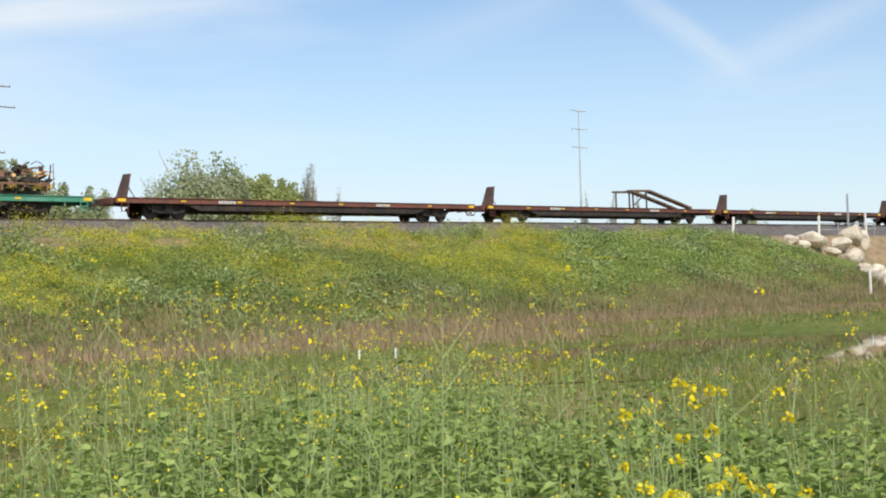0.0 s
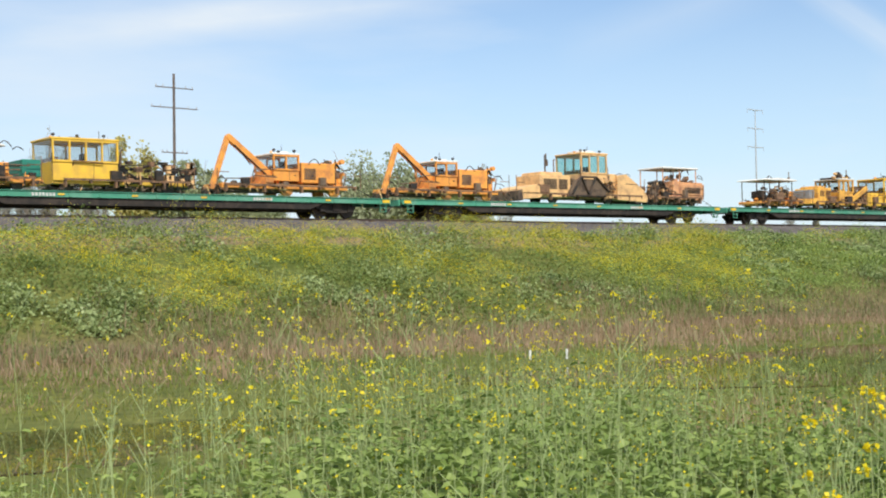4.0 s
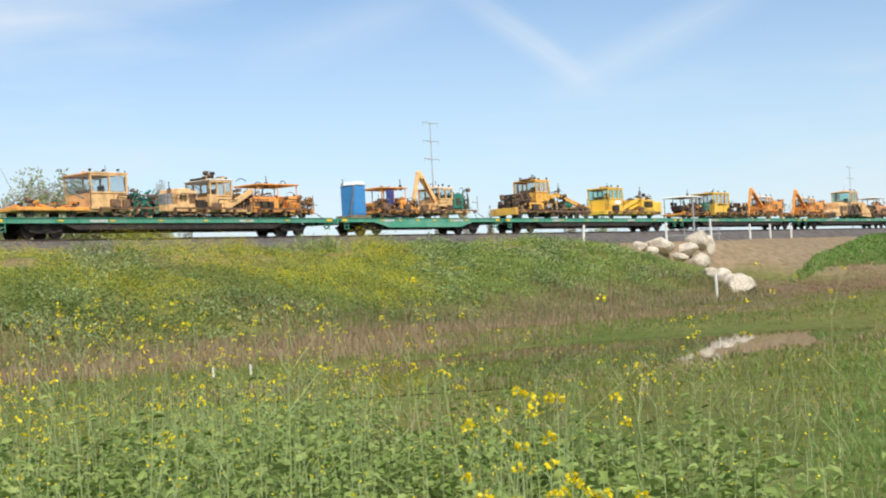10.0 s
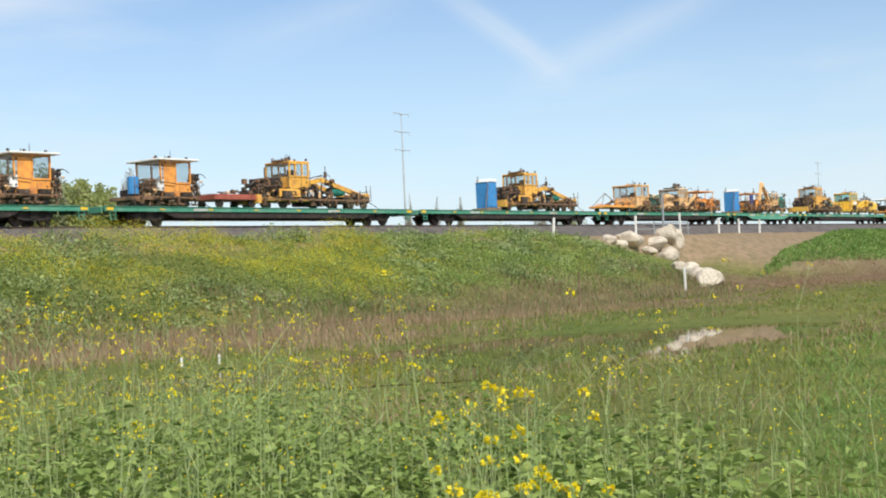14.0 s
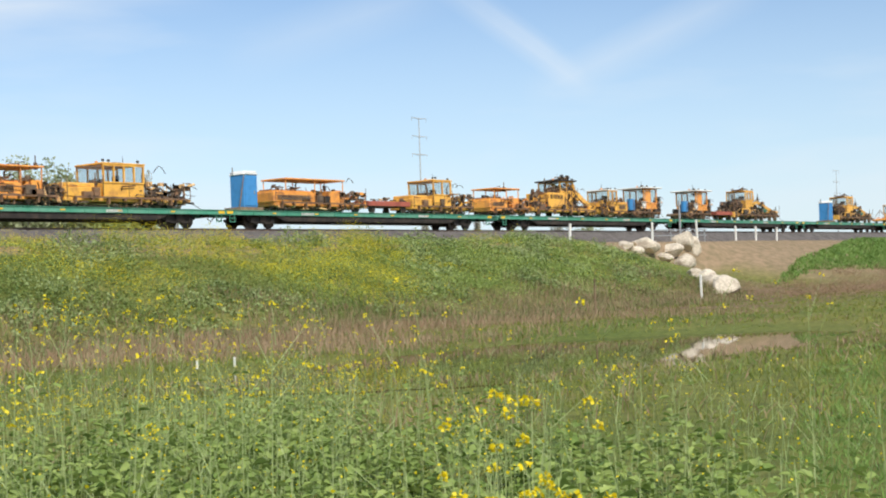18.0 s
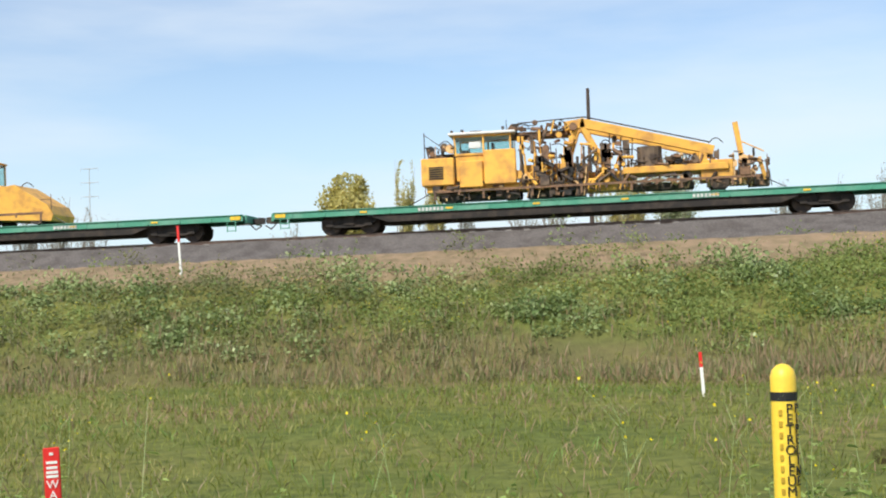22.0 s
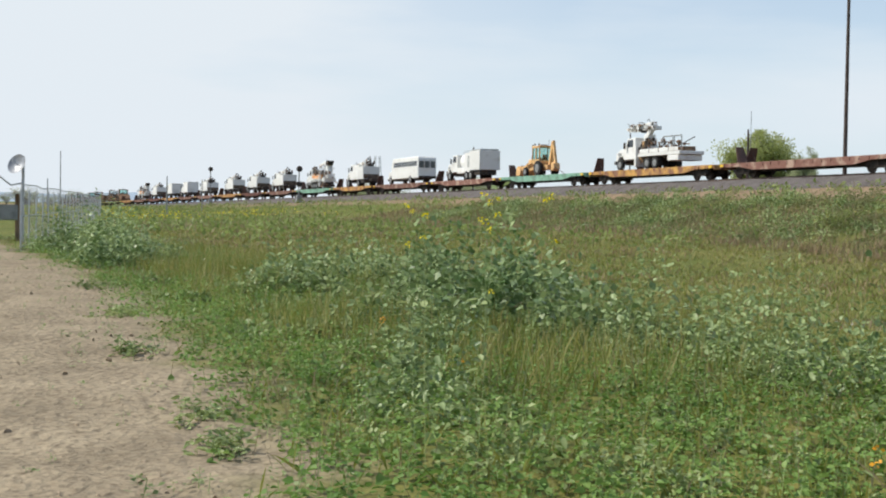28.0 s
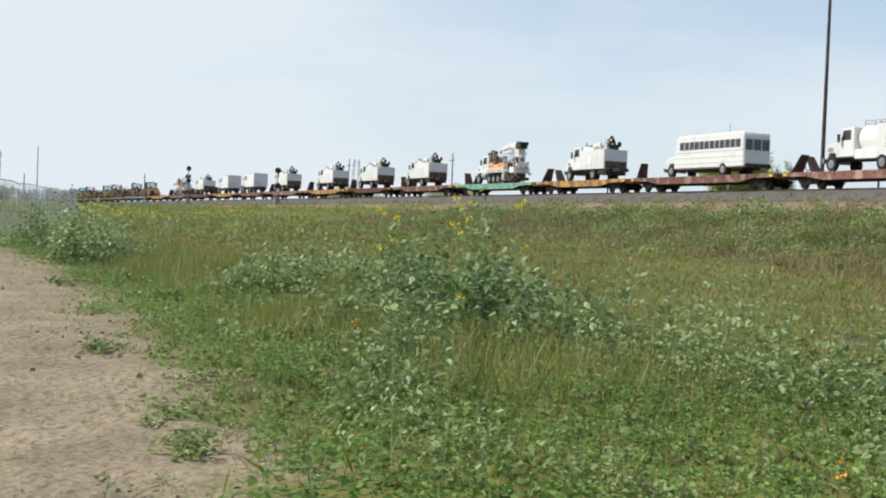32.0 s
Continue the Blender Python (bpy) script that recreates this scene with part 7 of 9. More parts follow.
def shrubs(L, xy, R, H, nleaf, llen, lwid, leaf_k, six=True, core=0.5):
    """Round bushy plants: leaves in the outer shell of a low dome, uneven all round."""
    n = len(xy)
    base = grounded(xy, 0.03)
    idx = np.repeat(np.arange(n), nleaf)
    m = len(idx)
    d = flat_dir(m, 0.02, 1.0)
    lump = 1 + 0.28 * np.sin(d[:, 0] * 5 + idx * 1.7) * np.cos(d[:, 1] * 6 + idx * 2.3) + 0.2 * np.sin(d[:, 2] * 9 + idx)
    rho = (1 - core * RNG.random(m) ** 1.6) * lump
    p = base[idx] + d * np.stack([R[idx] * rho, R[idx] * rho, H[idx] * rho], -1)
    way = unit(d * np.array([1, 1, 0.5]) + RNG.normal(0, 0.55, (m, 3)))
    up = d + UPV * 0.7 + RNG.normal(0, 0.4, (m, 3))
    ll = RNG.uniform(llen[0], llen[1], m)
    wd = ll * RNG.uniform(lwid[0], lwid[1], m)
    if six:
        L.add6(broad(p, way, ll, wd, up), leaf_k)
    else:
        L.add(kites(p, way, ll, wd, up), leaf_k)
    return base


def dots(L, xy, R, H, n, size, k):
    """Flowers sprinkled over the tops of bushy plants."""
    base = grounded(xy, 0.0)
    idx = np.repeat(np.arange(len(xy)), n)
    m = len(idx)
    d = flat_dir(m, 0.15, 1.0)
    d2 = d * np.stack([R[idx], R[idx], H[idx]], -1) * RNG.uniform(0.85, 1.25, m)[:, None]
    L.add(kites(base[idx] + d2, flat_dir(m, -0.3, 0.8), RNG.uniform(0.6, 1.3, m) * size, RNG.uniform(0.6, 1.2, m) * size, UPV + RNG.normal(0, 0.7, (m, 3))), k)


def blades(L, xy, h, w, count, k, jit=0.09, lean=0.4):
    n = len(xy)
    b = grounded(xy, 0.01)
    for _ in range(count):
        p = b + RNG.normal(0, jit, (n, 3)) * np.array([1, 1, 0])
        d = unit(np.column_stack([RNG.normal(0, lean, (n, 2)), np.ones(n)]))
        L.add(kites(p, d, RNG.uniform(h[0], h[1], n), RNG.uniform(w[0], w[1], n) if isinstance(w, tuple) else w), k)


def scatter(n, x0, x1, y0, y1, keep):
    xy = np.column_stack([RNG.uniform(x0, x1, n), RNG.uniform(y0, y1, n)])
    return xy[keep(xy[:, 0], xy[:, 1])]


def clumpy(x, y, k, s, cut):
    return wave(x, y, k, s) + RNG.normal(0, 0.45, len(x)) > cut


def right_reach(x, y):
    """How far out the tall mustard stands on the open side."""
    return np.interp(np.degrees(np.arctan2(x, y)), [38, 48, 56, 62, 68], [40, 15.5, 12.0, 10.5, 8.5]) + 0.8 * np.sin(x * 1.7 + y)


def near_right():
    L = Leaves()

    def inside(x, y):
        r = np.hypot(x, y)
        return (y < patch_edge(x) - 1.0 + RNG.normal(0, 0.7, len(x))) & (r > 2.7) & (np.arctan2(x, y) > 0.26) & (np.arctan2(x, y) < 1.17 + 0.04 * np.sin(x * 2)) & ~((x > 8.0) & (y < x * 0.36)) & (r < right_reach(x, y)) & (RNG.random(len(x)) < np.clip(9 / (r + 1), 0.25, 1))
    xy = scatter(5200, 0.8, 22, 1.0, 15, lambda x, y: inside(x, y) & clumpy(x, y, 2.1, 0.8, -0.55))
    d = np.hypot(xy[:, 0], xy[:, 1])
    H = RNG.uniform(0.28, 0.74, len(xy)) * np.interp(d, [2.5, 4, 12, 18], [0.85, 1.0, 1.0, 0.8]) * (1 + 0.16 * wave(xy[:, 0], xy[:, 1], 1.3, 0.5))
    herbs(L, xy, H, 26, (0.05, 0.15), (0.55, 0.95), 0.20, 0, 1, stem=0.009)
    # tall flowering stalks over the leaves
    xy = scatter(3000, 1.2, 26, 2.5, 19, lambda x, y: (y < patch_edge(x) + 1.2) & (np.arctan2(x, y) > 0.27) & (np.hypot(x, y) > 4.5) & (np.hypot(x, y) < right_reach(x, y) + 1.5) & clumpy(x, y, 0.9, 0.4, -0.1) & (RNG.random(len(x)) < np.interp(np.arctan2(x, y), [0.28, 0.42, 0.58, 0.85, 1.0], [0.05, 0.25, 1.0, 0.75, 0.12])) & (RNG.random(len(x)) < np.interp(np.hypot(x, y), [9, 18], [1, 0.25])))
    blooms(L, xy, 0.8 + 0.85 * RNG.random(len(xy)) ** 1.5, 5, 6, 0.013, 0.015, 0, 1, 2, 0.0065)
    # bare seeding stalks among them
    xy = scatter(2600, 0.8, 22, 2.5, 14, lambda x, y: (y < patch_edge(x)) & (np.arctan2(x, y) > 0.26) & (np.hypot(x, y) > 3.2) & (np.hypot(x, y) < right_reach(x, y) + 1.0))
    blooms(L, xy, RNG.uniform(0.6, 1.1, len(xy)), 3, 1, 0.012, 0.014, 0, 1, 2, 0.008, 3)
    # the mustard that stands closest
    n = 26
    a, d = np.radians(np.concatenate([RNG.uniform(53.0, 59.5, n - 10), RNG.normal(55.6, 1.2, 10)])), RNG.uniform(2.75, 3.5, n)
    xy = np.column_stack([np.sin(a) * d, np.cos(a) * d])
    blooms(L, xy, np.concatenate([RNG.uniform(0.98, 1.26, n - 10), RNG.uniform(1.24, 1.41, 10)]) - 0.04 * (d - 3.0), 1, 18, 0.011, 0.0125, 0, 1, 2, 0.0045, 4, 0.06, 0.028)
    L.make("mustard_plants", [LEAF, STEM, FLOWER], "leafy green mustard plants with yellow flowers on tall stalks", "plants")


def left_edge(x):
    return np.interp(x, [-60, -31, -20, -14.7, -12, -9, -7.5, -4, 4], [4.6, 5.0, 4.4, 3.85, 3.6, 3.3, 3.0, 1.6, -0.4]) + 0.12 * np.sin(x * 2.3) + 0.08 * np.sin(x * 5.1)


def near_left():
    L = Leaves()

    def inside(x, y):
        r = np.hypot(x, y)
        return (y < patch_edge(x) + RNG.normal(0, 0.7, len(x))) & (y > left_edge(x) + 0.35) & (r > 3.6) & (RNG.random(len(x)) < np.clip(13 / (r + 2), 0.22, 1))
    # grey-green radish, growing in mounds
    heaps = ((-16.3, 7.8, 0.95, 1.2), (-13.8, 8.3, 0.95, 1.1), (-11.9, 8.6, 0.92, 1.0), (-9.8, 8.3, 0.82, 0.9), (-8.2, 7.6, 0.66, 0.8), (-19.4, 8.8, 1.05, 1.4), (-34.0, 5.7, 1.1, 1.3), (-38.0, 6.5, 1.15, 1.5),
             (-46.0, 6.8, 1.1, 2.0), (-27.0, 9.0, 0.9, 1.2), (-24.0, 7.2, 0.75, 0.8), (-9.9, 4.3, 0.60, 0.70), (-8.6, 3.9, 0.52, 0.55), (-11.2, 4.9, 0.60, 0.65), (-13.6, 5.8, 0.62, 0.7), (-16.5, 6.0, 0.6, 0.7),
             (-7.4, 4.5, 0.45, 0.45), (-22.0, 11.5, 0.9, 1.5), (-30.0, 12.0, 0.9, 2.0), (-6.6, 6.4, 0.55, 0.6))

    def mound(x, y):
        m = np.zeros(len(x))
        for px, py, h, r in heaps:
            m = np.maximum(m, h * np.exp(-(((x - px) / (r * 1.3)) ** 2 + ((y - py) / r) ** 2)))
        return m
    xy = scatter(12500, -62, -2.4, 0.8, 16.5, lambda x, y: inside(x, y) & (RNG.random(len(x)) < 0.10 + 0.85 * mound(x, y)))
    M = mound(xy[:, 0], xy[:, 1])
    H = (0.17 + 1.2 * M ** 1.25) * RNG.uniform(0.5, 1.2, len(xy)) * np.maximum(np.interp(xy[:, 1] - left_edge(xy[:, 0]), [0.3, 1.6], [0.45, 1]), M > 0.4)
    R = RNG.uniform(0.14, 0.34, len(xy)) * (0.7 + 0.4 * M)
    near = np.hypot(xy[:, 0], xy[:, 1]) < 16
    dark = M > 0.45
    for g, k, ll in ((near & ~dark, 0, (0.026, 0.080)), (near & dark, 5, (0.030, 0.092))):
        shrubs(L, xy[g], R[g], H[g], 84, ll, (0.38, 0.72), k)
    # leafy spikes that rise out of the mounds
    k = near & dark & (RNG.random(len(xy)) < 0.6)
    herbs(L, xy[k], H[k] * RNG.uniform(1.05, 1.3, k.sum()), 22, (0.03, 0.075), (0.4, 0.7), 0.10, 5, 1, low=0.5)
    for g, k in ((~near & ~dark, 0), (~near & dark, 5)):
        shrubs(L, xy[g], R[g] * 1.3, H[g], 120, (0.06, 0.15), (0.5, 0.85), k, six=False)
    k = near & (RNG.random(len(xy)) < 0.35)
    blooms(L, xy[k], H[k] * 1.12 + 0.1, 4, 2, 0.012, 0.016, 0, 1, 3, 0.0055, 4, 0.22)
    # the mustard with open flowers, taller than the rest
    n = 6
    xy = np.column_stack([RNG.normal(-7.75, 0.26, n), RNG.normal(3.72, 0.16, n)])
    blooms(L, xy, RNG.uniform(1.46, 1.78, n), 2, 7, 0.013, 0.017, 0, 1, 2, 0.006, 8, 0.08, 0.06)
    L.make("wild_radish_plants", [LEAFGREY, STEM, FLOWER, STRAW, LEAF, LEAFSAGE], "grey-green wild radish and mustard beside a dirt path", "plants")
    L = Leaves()
    xy = scatter(17000, -48, -1.0, 0.6, 12, lambda x, y: (y > left_edge(x) - 0.2 + RNG.normal(0, 0.25, len(x))) & (y < patch_edge(x) + 0.5) & (np.hypot(x, y) > 2.6) & (RNG.random(len(x)) < np.clip(9 / np.hypot(x, y), 0.15, 1)))
    herbs(L, xy, RNG.uniform(0.08, 0.34, len(xy)), 17, (0.025, 0.08), (0.55, 0.95), 0.15, 0, 1)
    xy = scatter(24000, -60, -2, 1.0, 15, lambda x, y: (y > left_edge(x) - 0.1 + RNG.normal(0, 0.2, len(x))) & (y < patch_edge(x) + 1) & (RNG.random(len(x)) < np.clip(11 / np.hypot(x, y), 0.2, 1)))
    low = mound(xy[:, 0], xy[:, 1]) < 0.35
    blades(L, xy[low][::2], (0.10, 0.34), (0.008, 0.020), 3, 2, 0.08, 0.45)
    k = low & clumpy(xy[:, 0], xy[:, 1], 0.33, 5.2, 0.45)
    far = np.hypot(xy[k][:, 0], xy[k][:, 1])
    blades(L, xy[k], (0.15, 0.42), np.interp(far, [3, 12, 40], [0.003, 0.006, 0.016]), 2, 3, 0.1, 0.3)
    # tall dry grass between the bushes
    xy = scatter(8000, -44, -10, 5.0, 15, lambda x, y: (y > left_edge(x) + 0.9) & (mound(x, y) < 0.4) & clumpy(x, y, 0.4, 1.1, 0.0))
    blades(L, xy, (0.3, 0.75), (0.006, 0.013), 2, 4, 0.12, 0.25)
    blades(L, xy, (0.3, 0.7), (0.006, 0.014), 3, 2, 0.14, 0.25)
    L.make("clover_growth", [LEAFBRIGHT, STEM, GRASS, STRAW, HAY], "low bright green clover and weeds along a path", "plants")
    # a few orange poppies
    L = Leaves()
    xy = np.array([[-9.4, 4.4], [-12.9, 5.0], [-6.2, 5.2]])
    blooms(L, xy, np.array([0.55, 0.5, 0.45]), 1, 4, 0.014, 0.024, 1, 1, 0, 0.004, 4, 0.1)
    L.make("poppies", [FLOWERO, STEM], "small orange poppies among the weeds", "plants")


def path_weeds():
    L = Leaves()
    xy = scatter(5200, -40, -3, -3, 5.2, lambda x, y: (y < left_edge(x) + 0.3) & (RNG.random(len(x)) < np.exp(-np.abs(y - left_edge(x)) * 1.0)) & clumpy(x, y, 1.1, 0.6, -0.3))
    herbs(L, xy, RNG.uniform(0.04, 0.15, len(xy)), 12, (0.02, 0.06), (0.4, 0.7), 0.10, 0, 0, six=False)
    for x, y in ((-19.8, 3.75), (-20.3, 3.9), (-9.3, 2.75), (-10.6, 2.9), (-15.0, 3.2), (-26.0, 4.2)):
        c = np.column_stack([RNG.normal(x, 0.16, 12), RNG.normal(y, 0.12, 12)])
        herbs(L, c, RNG.uniform(0.08, 0.2, 12), 18, (0.04, 0.1), (0.4, 0.7), 0.12, 0, 0)
    L.make("path_weeds", [LEAFGREY], "scattered low weeds on a dirt path", "weeds")
    # clods and pebbles lying on the path
    n = 2600
    xy = scatter(n, -34, -4, -4, 5, lambda x, y: y < left_edge(x) + 0.2)
    b = grounded(xy, 0.0)
    n = len(b)
    s = 0.006 + 0.028 * RNG.random(n) ** 4
    ax = [unit(RNG.normal(0, 1, (n, 3))) * s[:, None] for _ in range(2)]
    a, c = ax[0], ax[1]
    u = np.column_stack([np.zeros((n, 2)), s * 0.8])
    L = Leaves()
    V = np.stack([b - a - c * 0.3, b + c - a * 0.2, b + a + c * 0.2, b - c + a * 0.1, b - a * 0.5 + u, b + c * 0.5 + u, b + a * 0.5 + u * 0.8, b - c * 0.5 + u], 1)
    L.put(V, [(4, 5, 6, 7), (0, 1, 5, 4), (1, 2, 6, 5), (2, 3, 7, 6), (3, 0, 4, 7)], 0)
    L.make("path_clods", [mat("clods", (0.36, 0.28, 0.19), 0.95, var=0.3)], "small clods and pebbles on a dirt path", "pebbles")


PONDS = ((39, 21.8, 14.0, 5.6), (9.3, 19.6, 4.6, 2.3), (-18.5, 20.6, 6.0, 1.9))


def ditch():
    L = Leaves()

    def dry(x, y):
        k = np.ones(len(x), bool)
        for px, py, ax, ay in PONDS:
            wet = ((x - px) / ax) ** 2 + ((y - py) / ay) ** 2 < RNG.uniform(0.8, 1.35, len(x))
            k &= ~wet | ((px == 9.3) & (RNG.random(len(x)) < 0.12))
        return k
    xy = scatter(72000, -95, 118, 5.5, 45, lambda x, y: ((y > patch_edge(np.clip(x, -60, 40)) - 2.5) | ((x > 5) & (y > x * 0.3) & (np.hypot(x, y) > right_reach(x, y) - 1.5))) & dry(x, y) & (RNG.random(len(x)) < np.clip(26 / (np.hypot(x, y) + 4), 0.25, 1)))
    dist = np.hypot(xy[:, 0], xy[:, 1])
    blades(L, xy, (0.06, 0.26), np.interp(dist, [6, 60], [0.010, 0.045]), 4, 0)
    k = clumpy(xy[:, 0], xy[:, 1], 0.13, 0.3, 0.35) | ((xy[:, 0] < -22) & (RNG.random(len(xy)) < 0.5))
    blades(L, xy[k], (0.15, 0.4), np.interp(dist[k], [6, 60], [0.012, 0.045]), 1, 1)
    k = clumpy(xy[:, 0], xy[:, 1], 0.31, 2.3, 1.25)
    blades(L, xy[k], (0.12, 0.34), np.interp(dist[k], [6, 60], [0.012, 0.05]), 2, 2)
    k = clumpy(xy[:, 0], xy[:, 1], 0.27, 4.1, 0.55) & (np.abs(xy[:, 0]) < 70)
    blades(L, xy[k], (0.12, 0.42), np.interp(dist[k], [6, 60], [0.008, 0.04]), 2, 3)
    k = (xy[:, 0] < -6) & (RNG.random(len(xy)) < np.interp(xy[:, 0], [-30, -6], [0.75, 0.2]))
    blades(L, xy[k], (0.14, 0.36), np.interp(dist[k], [6, 60], [0.008, 0.04]), 3, 4)
    L.make("ditch_grass", [GRASS, STRAW, LEAFBRIGHT, DRYRED, HAY], "short yellow-green grass on the wet ditch floor", "grass")
    L = Leaves()
    xy = scatter(6000, -10, 3.5, 5.2, 12, lambda x, y: (y > patch_edge(x) - 0.7) & (y < patch_edge(x) + 4.5) & clumpy(x, y, 0.8, 3.0, -0.2))
    herbs(L, xy, RNG.uniform(0.10, 0.46, len(xy)) * np.clip(0.8 + 0.5 * wave(xy[:, 0], xy[:, 1], 1.4, 0.2), 0.35, 1.4), 15, (0.035, 0.11), (0.45, 0.85), 0.16, 0, 1)
    k = RNG.random(len(xy)) < 0.022
    blooms(L, xy[k], RNG.uniform(0.5, 1.15, k.sum()), 4, 1, 0.015, 0.016, 0, 1, 2, 0.006, 7)
    L.make("verge_weeds", [LEAF, STEM, FLOWER], "thin green weeds round the pipeline markers", "weeds")
    # bright short grass on the open side
    L = Leaves()
    xy = scatter(26000, 3.5, 36, 0.6, 14, lambda x, y: (y < np.maximum(x * 0.40, 1.0) + 0.4) & (np.hypot(x, y) > 3.5) & (RNG.random(len(x)) < np.clip(10 / np.hypot(x, y), 0.2, 1)))
    blades(L, xy, (0.05, 0.19), (0.006, 0.016), 5, 0, 0.07, 0.6)
    L.make("lush_grass", [LEAFBRIGHT], "lush bright green grass", "grass")


def slope():
    L = Leaves()
    xy = scatter(10400, -120, 91, 42.0, 58.4, lambda x, y: (RNG.random(len(x)) < np.interp(y + 0.8 * np.sin(x * 0.35) + np.interp(x, [-35, -12], [2.6, 0]), [44, 46.5, 48.5], [0.0, 0.35, 1]) * np.interp(y - np.interp(x, [-25, 4, 11, 16], [-1.2, -1.5, -0.2, 3.2]), [54.0, 55.4], [1, 0.05])) & (RNG.random(len(x)) < np.interp(x, [-120, -60, -30, 91], [0.7, 0.75, 0.95, 1])))
    x, y = xy[:, 0], xy[:, 1]
    H = np.clip(0.78 + 0.33 * wave(x, y, 0.35, 0.9) + 0.22 * wave(x, y, 1.1, 2.0), 0.38, 1.45) * RNG.uniform(0.55, 1.15, len(xy)) * np.interp(x, [-120, -60, -20, 60, 91], [0.65, 0.75, 1.0, 1.0, 0.75])
    R = RNG.uniform(0.45, 0.95, len(xy)) * (0.6 + 0.4 * H)
    yel = wave(x, y, 0.16, 4.4) + 0.8 * wave(x, y, 0.45, 1.0) + np.interp(x, [-40, -10, 10, 18, 26, 34, 58, 70], [-2.2, -1.8, -1.6, -0.9, 0.5, 1.05, 0.9, -1.1]) + np.interp(y, [47, 50, 53], [-1.2, 0.0, 0.2])
    bloom = yel + RNG.normal(0, 0.18, len(xy)) > 0.5
    grey = ~bloom & (wave(x, y, 0.5, 3.3) + RNG.normal(0, 0.3, len(xy)) + np.interp(x, [-50, -20], [0.45, 0]) > 0.45)
    rest = ~bloom & ~grey
    fresh = rest & (x > 58)
    dull = rest & (RNG.random(len(xy)) < np.interp(x, [-45, -18, 2], [0.85, 0.7, 0.0]))
    rest &= ~dull
    shrubs(L, xy[dull], R[dull], H[dull], 70, (0.07, 0.19), (0.35, 0.6), 5, six=False)
    shrubs(L, xy[rest & ~fresh], R[rest & ~fresh], H[rest & ~fresh], 70, (0.07, 0.19), (0.4, 0.7), 0, six=False)
    shrubs(L, xy[fresh], R[fresh], H[fresh], 70, (0.07, 0.17), (0.4, 0.7), 4, six=False)
    shrubs(L, xy[grey], R[grey], H[grey], 75, (0.09, 0.22), (0.5, 0.8), 3, six=False)
    shrubs(L, xy[bloom], R[bloom], H[bloom] * 1.05, 60, (0.06, 0.15), (0.35, 0.6), 4, six=False)
    dots(L, xy[bloom], R[bloom] * 1.05, H[bloom] * 1.15, 95, 0.042, 2)
    k = rest & (RNG.random(len(xy)) < 0.35)
    dots(L, xy[k], R[k], H[k] * 1.1, 12, 0.045, 2)
    L.make("slope_mustard", [LEAFDARK, STEM, FLOWER, LEAFGREY, LEAF, OLIVE], "dense green mustard with yellow bloom on the railway bank", "plants")
    L = Leaves()
    xy = scatter(24000, -110, 90, 38.0, 49.5, lambda x, y: (RNG.random(len(x)) < np.interp(y + 1.5 * np.sin(x * 0.12) + 0.8 * np.sin(x * 0.5), [38, 41.5, 46, 49.5], [0.0, 1, 0.9, 0.1])) & (RNG.random(len(x)) < np.interp(x, [-60, -25, 0], [0.10, 0.3, 1])) & clumpy(x, y, 0.3, 1.9, -0.55))
    blades(L, xy, (0.3, 0.85), (0.018, 0.05), 2, 0, 0.14, 0.22)
    blades(L, xy, (0.3, 0.8), (0.018, 0.05), 1, 1, 0.14, 0.22)
    blades(L, xy[::2], (0.3, 0.7), (0.03, 0.06), 2, 2, 0.2, 0.3)
    blades(L, xy[1::2], (0.25, 0.75), (0.03, 0.06), 3, 3, 0.25, 0.3)
    # green stragglers that break up the dry belt
    k = clumpy(xy[:, 0], xy[:, 1], 0.45, 0.9, 0.55)
    shrubs(L, xy[k][::6], RNG.uniform(0.3, 0.7, len(xy[k][::6])), RNG.uniform(0.3, 0.8, len(xy[k][::6])), 36, (0.07, 0.17), (0.35, 0.6), 3, six=False)
    xy = scatter(3600, -110, 12, 51.2, 55.5, lambda x, y: RNG.random(len(x)) < np.interp(y, [51.5, 53, 55.5], [1, 0.5, 0.1]))
    blades(L, xy, (0.08, 0.3), (0.03, 0.06), 3, 0, 0.16, 0.4)
    xy = scatter(7500, -130, -18, 40.5, 50.5, lambda x, y: (RNG.random(len(x)) < np.interp(x, [-60, -30, -18], [1, 0.7, 0.0])) & clumpy(x, y, 0.22, 0.7, -0.2))
    blades(L, xy, (0.35, 0.85), (0.02, 0.06), 2, 0, 0.2, 0.25)
    blades(L, xy, (0.3, 0.75), (0.02, 0.06), 1, 1, 0.2, 0.25)
    xy = scatter(15000, 8, 66, 27.5, 43, lambda x, y: (RNG.random(len(x)) < np.interp(y + 2 * np.sin(x * 0.21), [28, 33, 40, 43], [0.12, 0.6, 1, 1])) & clumpy(x, y, 0.19, 2.2, -0.35) & (RNG.random(len(x)) < np.interp(x, [8, 18, 50, 66], [0, 1, 0.9, 0])))
    blades(L, xy, (0.25, 0.7), (0.016, 0.04), 2, 1, 0.2, 0.25)
    blades(L, xy, (0.2, 0.6), (0.016, 0.04), 1, 0, 0.2, 0.3)
    L.make("dry_weeds", [STRAW, DRYRED, LEAFDARK, OLIVE], "dry reddish-brown weeds at the foot of the bank", "weeds")
    # dead brush and green grass beyond the rocks
    L = Leaves()
    xy = scatter(3600, 90, 175, 36, 48.5, lambda x, y: clumpy(x, y, 0.5, 2.0, -0.5) & (y < 45 + (x - 92) * 0.12 + RNG.normal(0, 0.5, len(x))))
